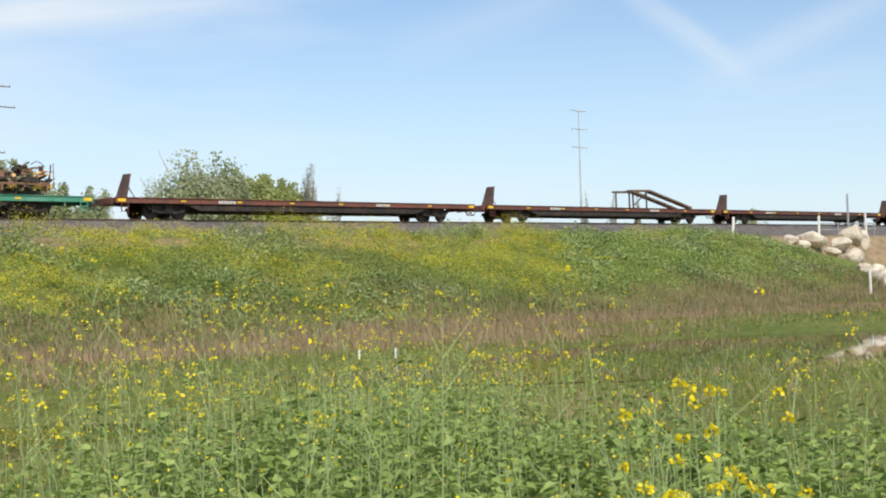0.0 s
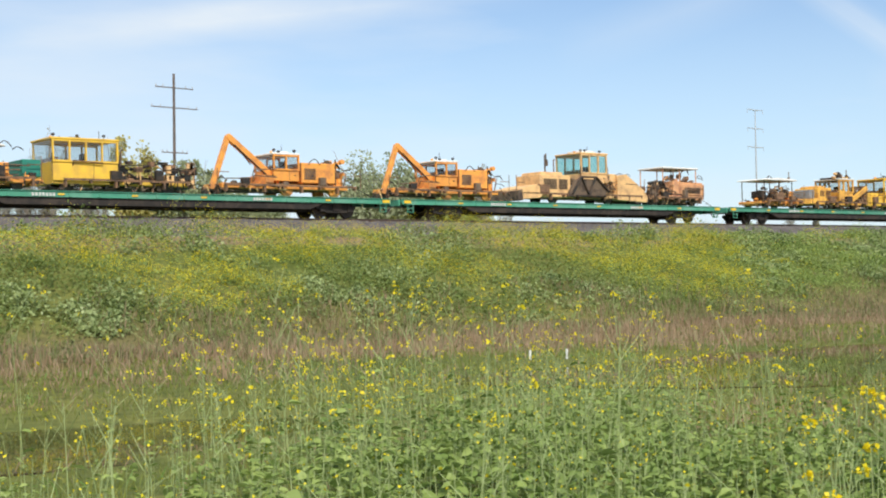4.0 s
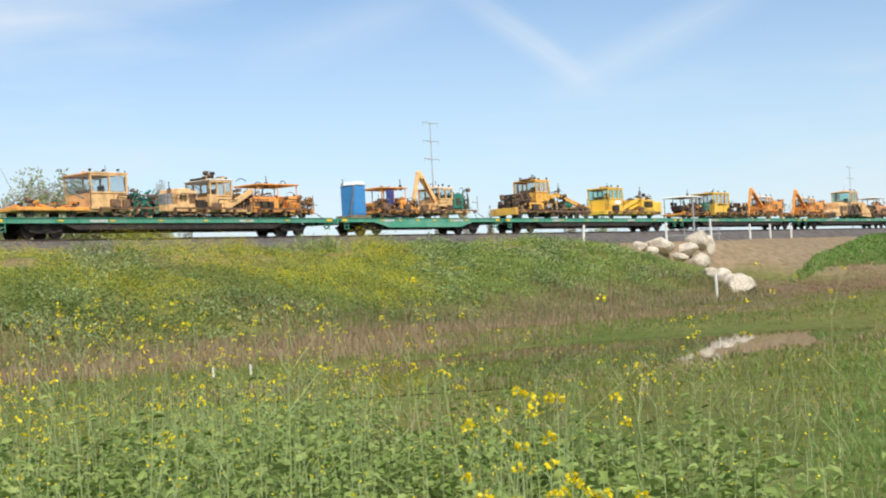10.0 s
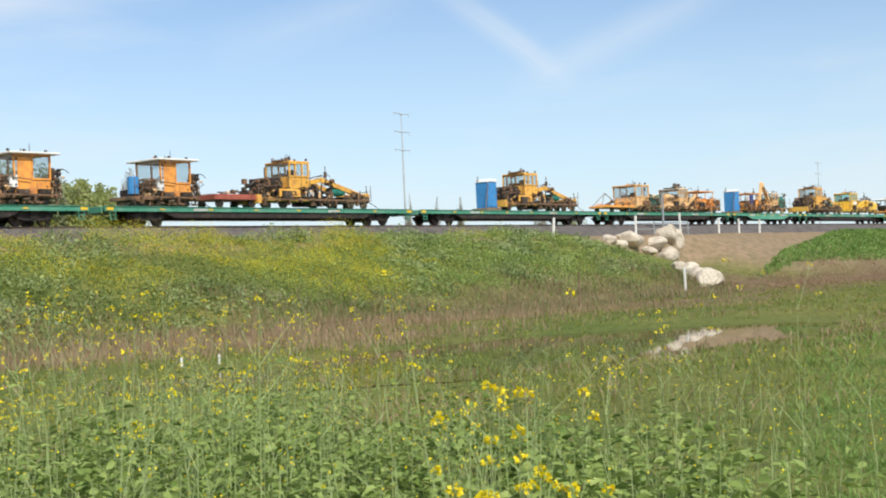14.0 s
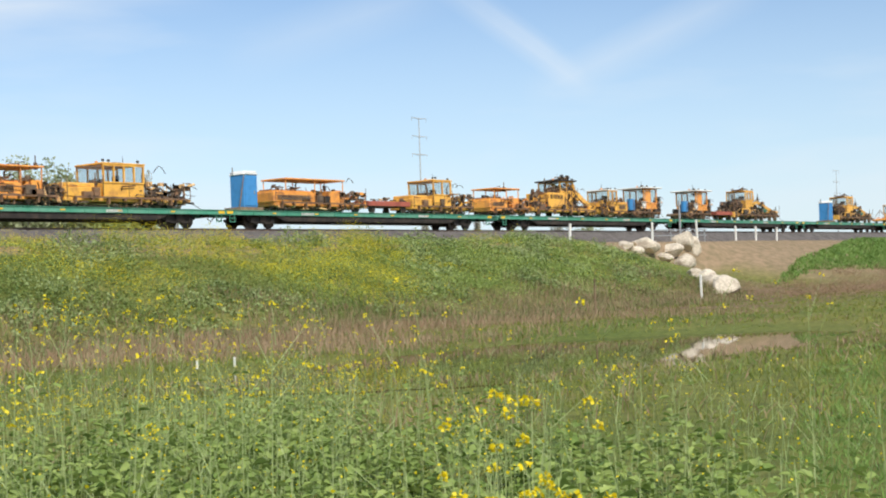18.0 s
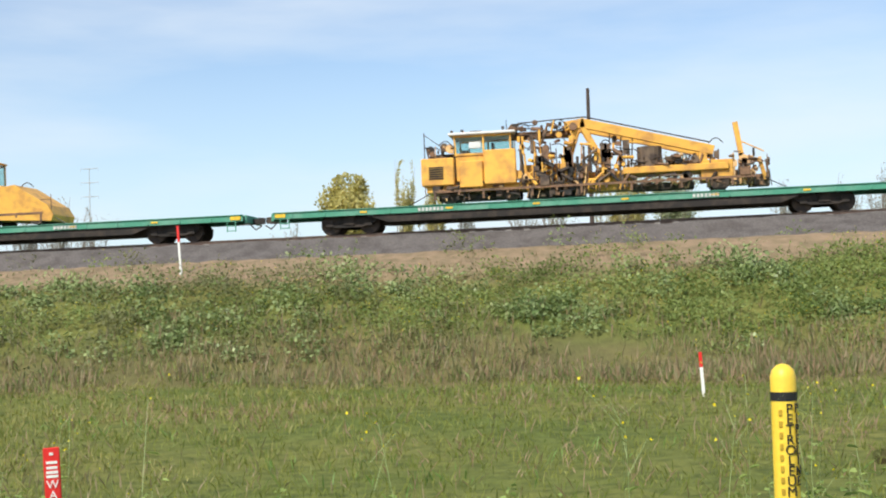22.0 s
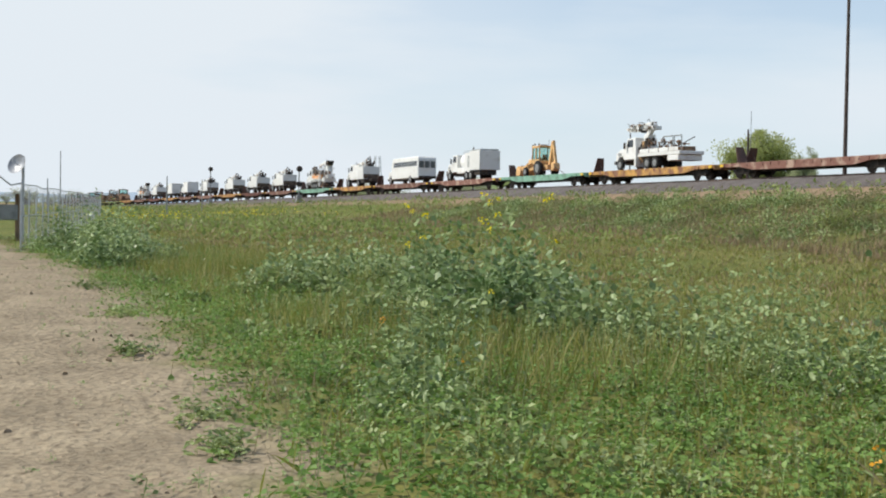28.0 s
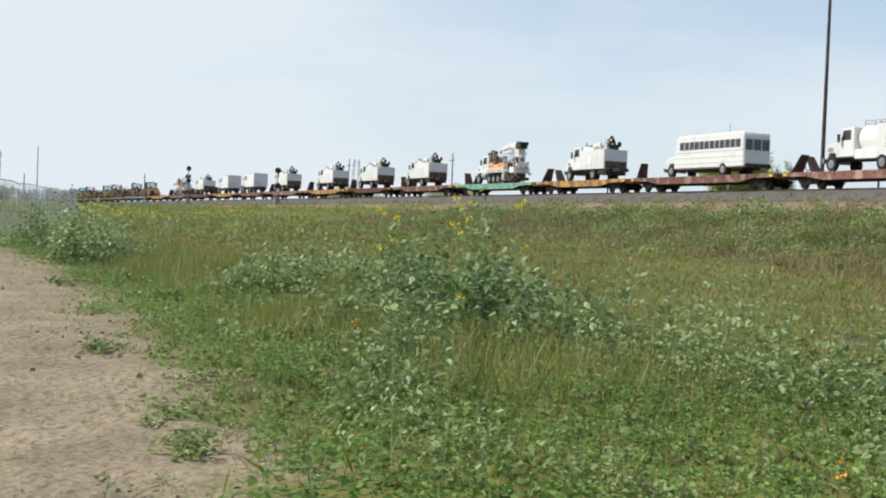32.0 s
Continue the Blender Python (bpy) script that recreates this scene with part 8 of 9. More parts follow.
    herbs(L, xy, RNG.uniform(0.25, 0.9, len(xy)), 14, (0.12, 0.35), (0.08, 0.2), 0.5, 0, 0, six=False, stem=0.02)
    L.make("dead_brush", [DRYRED], "grey-brown dead brush in a drainage cut", "brush")
    L = Leaves()
    xy = scatter(14000, 108, 220, 47.5, 57.5, lambda x, y: (y > 48.2 + RNG.normal(0, 0.2, len(x))) & (x > 113 + (y - 49.5) * 4.8 + RNG.normal(0, 0.4, len(x))))
    blades(L, xy, (0.2, 0.5), (0.08, 0.16), 4, 0, 0.15, 0.5)
    L.make("bank_grass", [LEAFBRIGHT], "bright green grass on a far bank", "grass")
    L = Leaves()
    xy = scatter(7000, -420, -60, 14, 58, lambda x, y: (RNG.random(len(x)) < np.interp(y, [14, 30, 58], [1, 0.7, 0.6])))
    H = RNG.uniform(0.25, 0.6, len(xy))
    R = RNG.uniform(0.5, 1.0, len(xy))
    shrubs(L, xy, R, H, 9, (0.25, 0.5), (0.3, 0.5), 0, six=False)
    k = (xy[:, 0] < -110) & (xy[:, 1] < 46) & clumpy(xy[:, 0], xy[:, 1], 0.07, 1.0, 0.5)
    dots(L, xy[k], R[k], H[k] * 1.3, 7, 0.16, 2)
    blades(L, xy, (0.3, 0.8), (0.04, 0.09), 2, 1, 0.6, 0.3)
    L.make("far_field_weeds", [LEAFDARK, STRAW, FLOWER], "weedy field with distant yellow mustard", "plants")


near_right()
near_left()
path_weeds()
ditch()
slope()


# ---- trees beyond the track ----
def tree(x, y, h, w, leaf, seed, bare=0.0, label="tree beyond the railway", round_=False, stems=4):
    """Upright spreading tree: stems, limbs and fine twigs, leaves close along the twigs."""
    r = np.random.default_rng(seed)
    z0 = land1(x, y) - 0.2
    th = thing("tree", label, "tree", "trees behind the track")
    th.matrix_basis = pose(x, y, z0)
    bm = B()
    w0 = 0.014 * h
    twigs = []

    def grow(p, d, length, rad, level):
        bend = Vector(r.normal(0, 0.12, 3).tolist())
        m = p + d * length * 0.5
        e = p + (d + bend).normalized() * length
        rod(bm, p, m, rad, rad * 0.8, 5 if level else 7)
        rod(bm, m, e, rad * 0.8, rad * 0.45, 5 if level else 7)
        if level == 2:
            twigs.append((p, e))
            return
        n = (5, 5)[level]
        for k in range(n):
            f = 0.35 + 0.65 * (k + r.random()) / n
            b = p.lerp(m, f * 2) if f < 0.5 else m.lerp(e, f * 2 - 1)
            side = Vector((*r.normal(0, 1, 2).tolist(), 0)).normalized()
            rise = r.uniform(0.0, 0.9) if round_ else r.uniform(0.8, 2.2)
            out = (side * min(0.9, 0.9 * w / h * 1.6) + d * 0.5 + Vector((0, 0, 1)) * rise * 0.6).normalized()
            grow(b, out, length * r.uniform(0.5, 0.75), rad * 0.42, level + 1)
    for s in range(stems):
        a = s * math.tau / stems + r.uniform(-0.5, 0.5)
        tilt = r.uniform(0.1, 0.5) * min(1.0, w / h)
        d = Vector((math.cos(a) * tilt, math.sin(a) * tilt, 1)).normalized()
        grow(Vector((r.normal(0, 0.15), r.normal(0, 0.15), 0)), d, h * r.uniform(0.40, 0.52), w0, 0)
    P = np.array([t[0] for t in twigs])
    Q = np.array([t[1] for t in twigs])
    # fit the crown to its height and width
    sz = h / Q[:, 2].max()
    sx = w * 0.5 / max(np.percentile(np.abs(Q[:, :2]), 94), 0.1)
    S = np.array([sx, sx, sz])
    for v in bm.verts:
        v.co = Vector((v.co.x * sx, v.co.y * sx, v.co.z * sz))
    P, Q = P * S, Q * S
    part("trunk", bm, BARK, th)
    n = int((1500 if x < -400 else 19000 if w > 2.8 else 8000) * (1 - bare * 0.75) * (1.5 if round_ else 1))
    k = r.integers(0, len(P), n)
    f = r.random(n)[:, None] ** 0.8
    c = P[k] + (Q[k] - P[k]) * f + r.normal(0, 1, (n, 3)) * np.array([w * 0.05, w * 0.05, h * 0.025]) * (1.6 if round_ else 1.25 if bare < 0.3 else 1)
    # the top and the flanks draw in to a rounded head
    t = np.clip((c[:, 2] / h - 0.55) / 0.45, 0, 1.15)
    c[:, :2] *= np.sqrt(np.clip(1.25 - t[:, None] ** 2.2, 0.08, 1))
    c[:, 2] = np.minimum(c[:, 2], h * (1.0 - 0.02 * r.random(n)))
    c[:, 2] = np.maximum(c[:, 2], h * 0.06)
    d = unit(r.normal(0, 1, (n, 3)) + np.array([0, 0, 0.3]))
    ln = r.uniform(0.008, 0.015, n) * h * (3 if x < -400 else 2.0 if round_ else 1.75 if bare < 0.3 else 1.05) * (1 - 0.3 * bare)
    up = c * np.array([1, 1, 0]) / max(w, 1) + UPV * 0.6 + r.normal(0, 0.6, (n, 3))
    sd = unit(np.cross(d, up)) * (ln * 0.42)[:, None]
    L = Leaves()
    L.add(np.stack([c, c + d * ln[:, None] * 0.5 + sd, c + d * ln[:, None], c + d * ln[:, None] * 0.5 - sd], 1), 0)
    ob = new("crown", L.mesh("crown", [leaf]))
    ob.parent = th
    return th


def at_turn(turn, y):
    return -math.tan(radians(turn)) * y


def trees():
    G, Yl, Gr, Sp = TREELEAF, TREEYEL, TREEGREY, TREEFRESH
    # turn from the north, distance of the row, height of the top, width of the crown, leaf, bareness
    rows = [
        (-36.1, 105, 15.0, 6.2, G, 0.25), (-35.3, 107, 13.6, 4.0, G, 0.3), (-37.2, 106, 13.4, 3.4, G, 0.2), (-34.4, 106, 12.2, 3.0, G, 0.35),
        (-37.9, 107, 12.7, 3.2, Sp, -0.1), (-38.6, 105, 12.9, 3.2, Sp, -0.1), (-39.3, 106, 12.8, 3.2, Sp, -0.1), (-40.0, 107, 12.5, 2.6, Sp, -0.1),
        (-40.5, 105, 14.4, 1.5, Gr, 0.6), (-41.3, 105, 12.6, 1.2, Gr, 0.7),
        (-51.8, 105, 13.0, 1.2, Gr, 0.5), (-52.9, 106, 12.9, 1.3, Gr, 0.5), (-53.9, 107, 13.1, 0.9, Gr, 0.5),
        (-57.2, 118, 12.8, 4, Gr, 0.5), (-58.5, 120, 13.2, 4, G, 0.2),
        (-31.6, 105, 11.2, 3.4, G, 0.0), (-30.4, 106, 11.5, 3.2, G, 0.0), (-29.0, 105, 12.4, 3.0, G, 0.2), (-28.1, 104, 12.9, 3.2, G, 0.1),
        (-27.1, 106, 13.5, 2.3, G, 0.3), (-26.1, 104, 14.7, 3.0, Yl, 0.1), (-24.8, 106, 12.6, 2.6, Gr, 0.5), (-23.9, 105, 12.2, 2.2, Gr, 0.6),
        (-22.8, 104, 15.0, 2.6, Gr, 0.45), (-22.0, 106, 12.4, 2.0, Gr, 0.6), (-20.9, 105, 12.4, 2.4, Gr, 0.5), (-20.2, 106, 13.4, 2.2, G, 0.4),
        (-18.7, 103, 15.2, 4.0, Yl, 0.05), (-16.7, 104, 15.0, 4.0, Yl, 0.08), (-15.2, 105, 12.9, 3.0, G, 0.25), (-14.3, 106, 12.4, 2.4, G, 0.4), (-13.5, 105, 12.4, 1.8, Yl, 0.4),
        (-12.6, 105, 13.3, 2.4, Gr, 0.55), (-10.9, 104, 13.8, 3.8, G, 0.45), (-9.9, 106, 11.6, 2.4, Gr, 0.6), (-8.4, 108, 10.9, 2.4, Gr, 0.6), (-6.2, 107, 10.6, 2, Gr, 0.6),
        (-1.5, 105, 13.3, 3.9, G, 0.4), (0.0, 105, 12.0, 2.0, Yl, 0.4), (0.9, 106, 11.2, 2.2, Yl, 0.4), (3.1, 105, 11.2, 2.8, Gr, 0.85), (4.5, 106, 10.6, 2.8, Gr, 0.85), (6.9, 106, 10.8, 1.2, Gr, 0.7),
        (8.3, 105, 12.3, 1.4, Yl, 0.3), (9.4, 104, 13.0, 1.3, Yl, 0.35), (11.6, 103, 11.9, 3.4, Yl, -0.1), (14.0, 106, 9.4, 2.4, Gr, 0.6),
        (22.4, 104, 10.4, 2.4, Gr, 0.85), (23.5, 104, 11.2, 2.6, Gr, 0.8), (24.6, 105, 10.6, 2.6, Gr, 0.85), (38.2, 108, 10.8, 2.4, G, 0.4),
        (45.6, 108, 11.0, 2.6, G, 0.3), (46.8, 110, 10.4, 3.0, G, 0.3), (54.9, 120, 13.6, 9.6, Sp, -0.3), (53.3, 121, 11.0, 3.6, G, 0.2), (66.5, 130, 9.0, 12, G, 0.1), (71, 130, 9.4, 14, G, 0.0)]
    names = {id(G): "grey-green leafy tree beyond the railway", id(Yl): "yellow-green spring tree beyond the railway", id(Gr): "nearly bare thin tree beyond the railway", id(Sp): "dense fresh green rounded tree beyond the railway"}
    for i, (a, y, top, w, lf, bare) in enumerate(rows):
        x = at_turn(a, y)
        tree(x, y, top - land1(x, y) + 0.2, w, lf, 200 + i, max(bare, 0), names[id(lf)], bare < 0 or w > 8, 6 if w > 6 else 4)


trees()


# ---- poles, masts and signals ----
def wood_pole(x, y, top, arms, label, r=0.16, arm_w=1.4, material=POLEWOOD):
    th = thing("utility_pole", label, "utility pole", "utility poles")
    z0 = land1(x, y) - 0.3
    th.matrix_basis = pose(x, y, z0)
    h = top - z0
    bm = B()
    rod(bm, (0, 0, 0), (0, 0, h), r, r * 0.65, 12)
    part("pole", bm, material, th)
    for d, w in arms:
        bm = B()
        box(bm, -w / 2, w / 2, -0.16, -0.05, h - d - 0.05, h - d + 0.05)
        ob = part("crossarm", bm, material, th)
        for k in (-0.48, -0.3, 0.3, 0.48):
            bm = B()
            rod(bm, (k * w, -0.1, h - d + 0.07), (k * w, -0.1, h - d + 0.28), 0.05, n=6)
            part("insulator", bm, HAZE, ob)
    return th


def pylon(x, y, top):
    th = thing("pylon", "tall steel transmission pole with three crossarms", "pylon", "pylons")
    z0 = land1(x, y) - 0.3
    th.matrix_basis = pose(x, y, z0)
    h = top - z0
    bm = B()
    rod(bm, (0, 0, 0), (0, 0, h), 0.24, 0.08, 8)
    part("pole", bm, HAZE, th)
    for d in (0.1, 3.5, 6.9):
        bm = B()
        for s in (-1, 1):
            rod(bm, (0, 0, h - d), (s * 2.3, 0, h - d + 0.12), 0.12, 0.06, 6)
        ob = part("crossarm", bm, HAZE, th)
        for s in (-1, 1):
            bm = B()
            rod(bm, (s * 2.2, 0, h - d), (s * 2.2, 0, h - d - 0.6), 0.04, n=6)
            part("insulator", bm, HAZE, ob)
    return th


def poles():
    wood_pole(-84.3, 66.5, 19.2, [], "tall dark bare wooden pole beside the railway", 0.165)
    wood_pole(-2.5, 75, 13.2, [], "dark bare wooden pole behind the railway", 0.14)
    wood_pole(68.5, 130, 24.9, [(1.5, 4.4), (3.6, 5.4), (8.3, 3.0)], "tall wooden power pole with wide thin crossarms", 0.2, material=GREYWOOD)
    for x in (-70.6, -141, -209.8, -278, -347):
        wood_pole(x, 120, 15.6 if x > -200 else 15.0, [(1.7, 3.0), (9.3, 1.6)], "wooden power pole with a single crossarm", 0.17)
    pylon(202, 160, 34)
    pylon(405, 160, 34)
    pylon(-130, 320, 38)
    th = thing("lattice_tower", "pale steel lattice tower far beyond the railway", "tower")
    th.matrix_basis = pose(-661, 232, land1(-661, 232) - 0.3)
    for sx in (-1, 1):
        for sy in (-1, 1):
            bm = B()
            rod(bm, (sx * 2.6, sy * 2.6, 0), (sx * 1.1, sy * 1.1, 27), 0.22, 0.15, 6)
            part("leg", bm, HAZE, th)
    for k in range(6):
        a, b = 2.6 - k * 0.25, 2.35 - k * 0.25
        for sy in (-1, 1):
            bm = B()
            rod(bm, (-a, sy * a, k * 4.5), (b, sy * b, k * 4.5 + 4.5), 0.10, n=5)
            rod(bm, (a, sy * a, k * 4.5), (-b, sy * b, k * 4.5 + 4.5), 0.10, n=5)
            rod(bm, (-b, sy * b, k * 4.5 + 4.5), (b, sy * b, k * 4.5 + 4.5), 0.10, n=5)
            part("brace", bm, HAZE, th)
    # dark post between the track and the field
    wood_pole(-99.6, 68.5, 8.6, [], "thin dark signal post beside the track", 0.13)
    wood_pole(-99.8, 68.9, 10.2, [], "thin grey antenna rod beside a post", 0.04, material=GREY)
    for x, y, top in ((-264.7, 59.2, 8.9), (-203.4, 59.2, 7.7)):
        th = thing("railway_signal", "dark railway signal mast with two round heads", "railway signal", "railway signals")
        z0 = land1(x, y)
        th.matrix_basis = pose(x, y, z0 - 0.1)
        h = top - z0
        bm = B()
        rod(bm, (0, 0, 0), (0, 0, h), 0.09, n=8)
        part("mast", bm, GREY, th)
        for d in (0.5, 2.8):
            bm = B()
            rod(bm, (0.05, 0, h - d), (0.32, 0, h - d), 0.45, n=14)
            part("signal_head", bm, BLACK, th)
        slab(th, "relay_box", GREY, -0.4, 0.4, 0.1, 1.5, 0.4)
    for x, y, top in ((-199, 23.6, 8.6), (-150, 29.1, 4.5), (-171, 18.9, 4.3), (-215, 46.9, 5.4)):
        wood_pole(x, y, top, [], "thin distant mast beyond the fence", 0.09 if top < 9.2 else 0.12, material=GREY)


poles()


# ---- markers, stakes and rocks ----
def lettering(text, size, material, parent, m, depth=0.002):
    cu = bpy.data.curves.new("lettering", "FONT")
    cu.body, cu.size, cu.extrude, cu.align_x, cu.align_y = text, size, depth, "CENTER", "CENTER"
    ob = new("lettering_tmp", cu)
    bpy.context.view_layer.update()
    me = bpy.data.meshes.new_from_object(ob.evaluated_get(bpy.context.evaluated_depsgraph_get()))
    bpy.data.objects.remove(ob)
    me.materials.clear()
    me.materials.append(material)
    tx = new("lettering", me)
    tx.parent = parent
    tx.matrix_basis = m
    return tx


def markers():
    # round-headed yellow pipeline post
    x, y = 0.17, 6.87
    z0 = land1(x, y)
    th = thing("pipeline_post", "round-headed yellow plastic petroleum pipeline marker post", "marker post")
    th.matrix_basis = pose(x, y, z0 - 0.05, 0, 0, 4)
    h = 1.285 - z0 + 0.05
    r = 0.058
    bm = B()
    prof = [(0, r), (h - 0.20, r), (h - 0.06, r), (h - 0.028, r * 0.85), (h - 0.008, r * 0.5), (h, 0.008)]
    rings = [[bm.verts.new((rr * math.cos(k * math.tau / 24), rr * math.sin(k * math.tau / 24), z)) for k in range(24)] for z, rr in prof]
    for a, b in zip(rings, rings[1:]):
        for k in range(24):
            bm.faces.new((a[k], a[(k + 1) % 24], b[(k + 1) % 24], b[k]))
    bm.faces.new(rings[-1])
    me = finish(bm, "post", SIGNYEL)
    me.polygons.foreach_set("use_smooth", np.ones(len(me.polygons), bool))
    ob = new("post", me)
    ob.parent = th
    bm = B()
    rod(bm, (0, 0, h - 0.165), (0, 0, h - 0.125), r + 0.002, n=24)
    part("band", bm, SIGNBLACK, th)
    for i, ch in enumerate("PETROLEUM"):
        lettering(ch, 0.062, SIGNBLACK, th, pose(0.012, -r - 0.001, h - 0.20 - i * 0.046, 90, 0, 12))
    for i, ch in enumerate("PIPELINE"):
        lettering(ch, 0.062, SIGNBLACK, th, pose(0.046, -0.042, h - 0.20 - i * 0.046, 90, 0, 52))
    bm = B()
    for k in range(9):
        box(bm, -0.034, -0.020, -r - 0.001, -r + 0.012, h - 0.228 - k * 0.05, h - 0.203 - k * 0.05)
    part("label_panel", bm, mat("faded_print", (0.55, 0.34, 0.03), 0.6, var=0.2), th, "faded printed label")
    # oval sign on a yellow pole
    x, y = -3.26, 5.86
    z0 = land1(x, y)
    th = thing("pipeline_sign", "oval white petroleum pipeline warning sign on a yellow pole", "sign")
    th.matrix_basis = pose(x, y, z0 - 0.05, 0, 0, 27)
    zc = 2.10 - z0 + 0.05
    bm = B()
    rod(bm, (0, 0, 0), (0, 0, zc - 0.08), 0.024, n=14)
    part("pole", bm, SIGNYEL, th)
    bm = B()
    for k in range(int((zc - 0.2) / 0.026)):
        box(bm, 0.016, 0.024, -0.021, -0.013, 0.05 + k * 0.026, 0.062 + k * 0.026)
    part("perforation", bm, WOOD, th)

    def disc(name, a, b, y0, y1, material, dz=0.0):
        bm = B()
        prism(bm, [(a * math.cos(k * math.tau / 36), zc + dz + b * math.sin(k * math.tau / 36)) for k in range(36)], y0, y1)
        return part(name, bm, material, th)
    disc("rim", 0.100, 0.127, -0.030, -0.020, SIGNBLACK)
    disc("face", 0.096, 0.122, -0.034, -0.029, SIGNWHITE)
    bm = B()
    prism(bm, [(-0.060, zc + 0.088), (-0.038, zc + 0.100), (-0.038, zc + 0.092), (0.038, zc + 0.092), (0.038, zc + 0.100), (0.060, zc + 0.088), (0.038, zc + 0.076), (0.038, zc + 0.084), (-0.038, zc + 0.084), (-0.038, zc + 0.076)], -0.036, -0.033)
    part("arrow", bm, SIGNBLACK, th)
    bm = B()
    box(bm, -0.082, 0.082, -0.037, -0.033, zc + 0.012, zc + 0.062)
    part("red_panel", bm, SIGNRED, th)
    bm = B()
    box(bm, -0.088, 0.088, -0.036, -0.033, zc - 0.062, zc + 0.010)
    part("black_panel", bm, SIGNBLACK, th)
    lettering("WARNING", 0.040, SIGNBLACK, th, pose(0, -0.038, zc + 0.037, 90, 0, 0))
    lettering("PETROLEUM", 0.031, SIGNWHITE, th, pose(0, -0.037, zc - 0.010, 90, 0, 0))
    lettering("PIPELINE", 0.031, SIGNWHITE, th, pose(0, -0.037, zc - 0.042, 90, 0, 0))
    bm = B()
    for k in range(3):
        box(bm, -0.06 + k * 0.008, 0.06 - k * 0.008, -0.036, -0.033, zc - 0.078 - k * 0.012, zc - 0.073 - k * 0.012)
    part("small_print", bm, SIGNBLACK, th, "small unreadable print")
    # two red cable markers
    for x, y, top, turn in ((-3.05, 6.40, 1.01, 20), (-3.0, 4.84, 1.04, 34)):
        z0 = land1(x, y)
        th = thing("cable_marker", "flat red plastic cable warning marker", "marker post", "cable markers")
        th.matrix_basis = pose(x, y, z0 - 0.05, 0, -2, turn)
        h = top - z0 + 0.05
        bm = B()
        prism(bm, [(-0.036, 0), (0.036, 0), (0.036, h), (-0.036, h)], -0.006, 0.006)
        part("blade", bm, SIGNRED, th, bevel=0.003)
        bm = B()
        for k, w in ((0.022, 0.008), (0.06, 0.024), (0.083, 0.024), (0.104, 0.026), (0.122, 0.026)):
            box(bm, -w, w, -0.009, -0.005, h - k - 0.012, h - k)
        part("small_print", bm, SIGNWHITE, th, "small white print bars")
        for i, ch in enumerate("WARNING"):
            lettering(ch, 0.052, SIGNWHITE, th, pose(0, -0.008, h - 0.165 - i * 0.047, 90, 0, 0))


def survey_stake(x, y, h, lean, tipred=True, r=0.03, label="white survey stake with a red tip", paint=SIGNWHITE):
    th = thing("stake", label, "stake", "survey stakes")
    th.matrix_basis = pose(x, y, land1(x, y) - 0.05, 0, lean, 0)
    bm = B()
    box(bm, -r, r, -r, r, 0, h * (0.68 if tipred else 1))
    part("shaft", bm, paint, th, bevel=0.004)
    if tipred:
        bm = B()
        box(bm, -r * 1.05, r * 1.05, -r * 1.05, r * 1.05, h * 0.68, h)
        part("tip", bm, SIGNRED, th, bevel=0.004)


def stakes():
    survey_stake(1.0, 31.6, 1.04, -3, True, 0.035)
    survey_stake(-18.6, 54.6, 5.3 - land1(-18.6, 54.6), -3, True, 0.045)
    for x, y, h, lean in ((90.2, 57, 1.5, 6), (103.2, 57, 1.7, 2), (111.4, 57, 2.0, -4), (119.6, 57.2, 1.5, 0), (124, 57.2, 1.5, 0), (129, 57.3, 1.4, 3)):
        survey_stake(x, y, h, lean, False, 0.07, "plain white post beside the track")
    survey_stake(83.2, 42.4, 1.9, -3, False, 0.06, "white post standing by the rocks")
    survey_stake(61.25, 37.3, 2.0, 1, False, 0.03, "thin weathered stake on the ditch bank", WOOD)
    th = thing("gate_rail", "low white pipe gate beside the track", "gate")
    th.matrix_basis = pose(104, 57.4, land1(104, 57.4))
    bm = B()
    for z in (0.5, 1.0):
        rod(bm, (0, 0, z), (10, 0, z + 0.2), 0.05, n=6)
    part("rail_pipe", bm, GALV, th)
    for k in range(4):
        bm = B()
        rod(bm, (k * 3.2, 0, -0.1), (k * 3.2, 0, 1.2), 0.06, n=6)
        part("gate_post", bm, GALV, th)
    wood_pole(112.0, 59.0, 9.0, [], "grey steel post beside the track", 0.12, material=GALV)
    # litter and small finds in the ditch
    x, y = -20.3, 30.5
    bm = B()
    bmesh.ops.create_icosphere(bm, subdivisions=2, radius=0.22)
    for v in bm.verts:
        v.co *= 1 + 0.35 * noise.noise(v.co * 6)
        v.co.z *= 0.6
    ob = single("plastic_bag", bm, WHITE, "crumpled white plastic bag lying in the grass", "litter")
    ob.matrix_basis = pose(x, y, land1(x, y) + 0.10)
    x, y = -23.0, 26.0
    bm = B()
    rod(bm, (-0.35, 0, 0.02), (0.3, 0, 0.36), 0.035, 0.02, 6)
    rod(bm, (0.0, 0, 0.2), (0.2, 0.1, 0.15), 0.02, 0.01, 5)
    ob = single("branch", bm, BARK, "dark dead branch sticking up from the grass", "branch")
    ob.matrix_basis = pose(x, y, land1(x, y))
    for x, y in ((25.6, 28.2), (26.8, 28.0)):
        survey_stake(x, y, 0.3, 0, False, 0.025, "short white peg in the ditch grass")


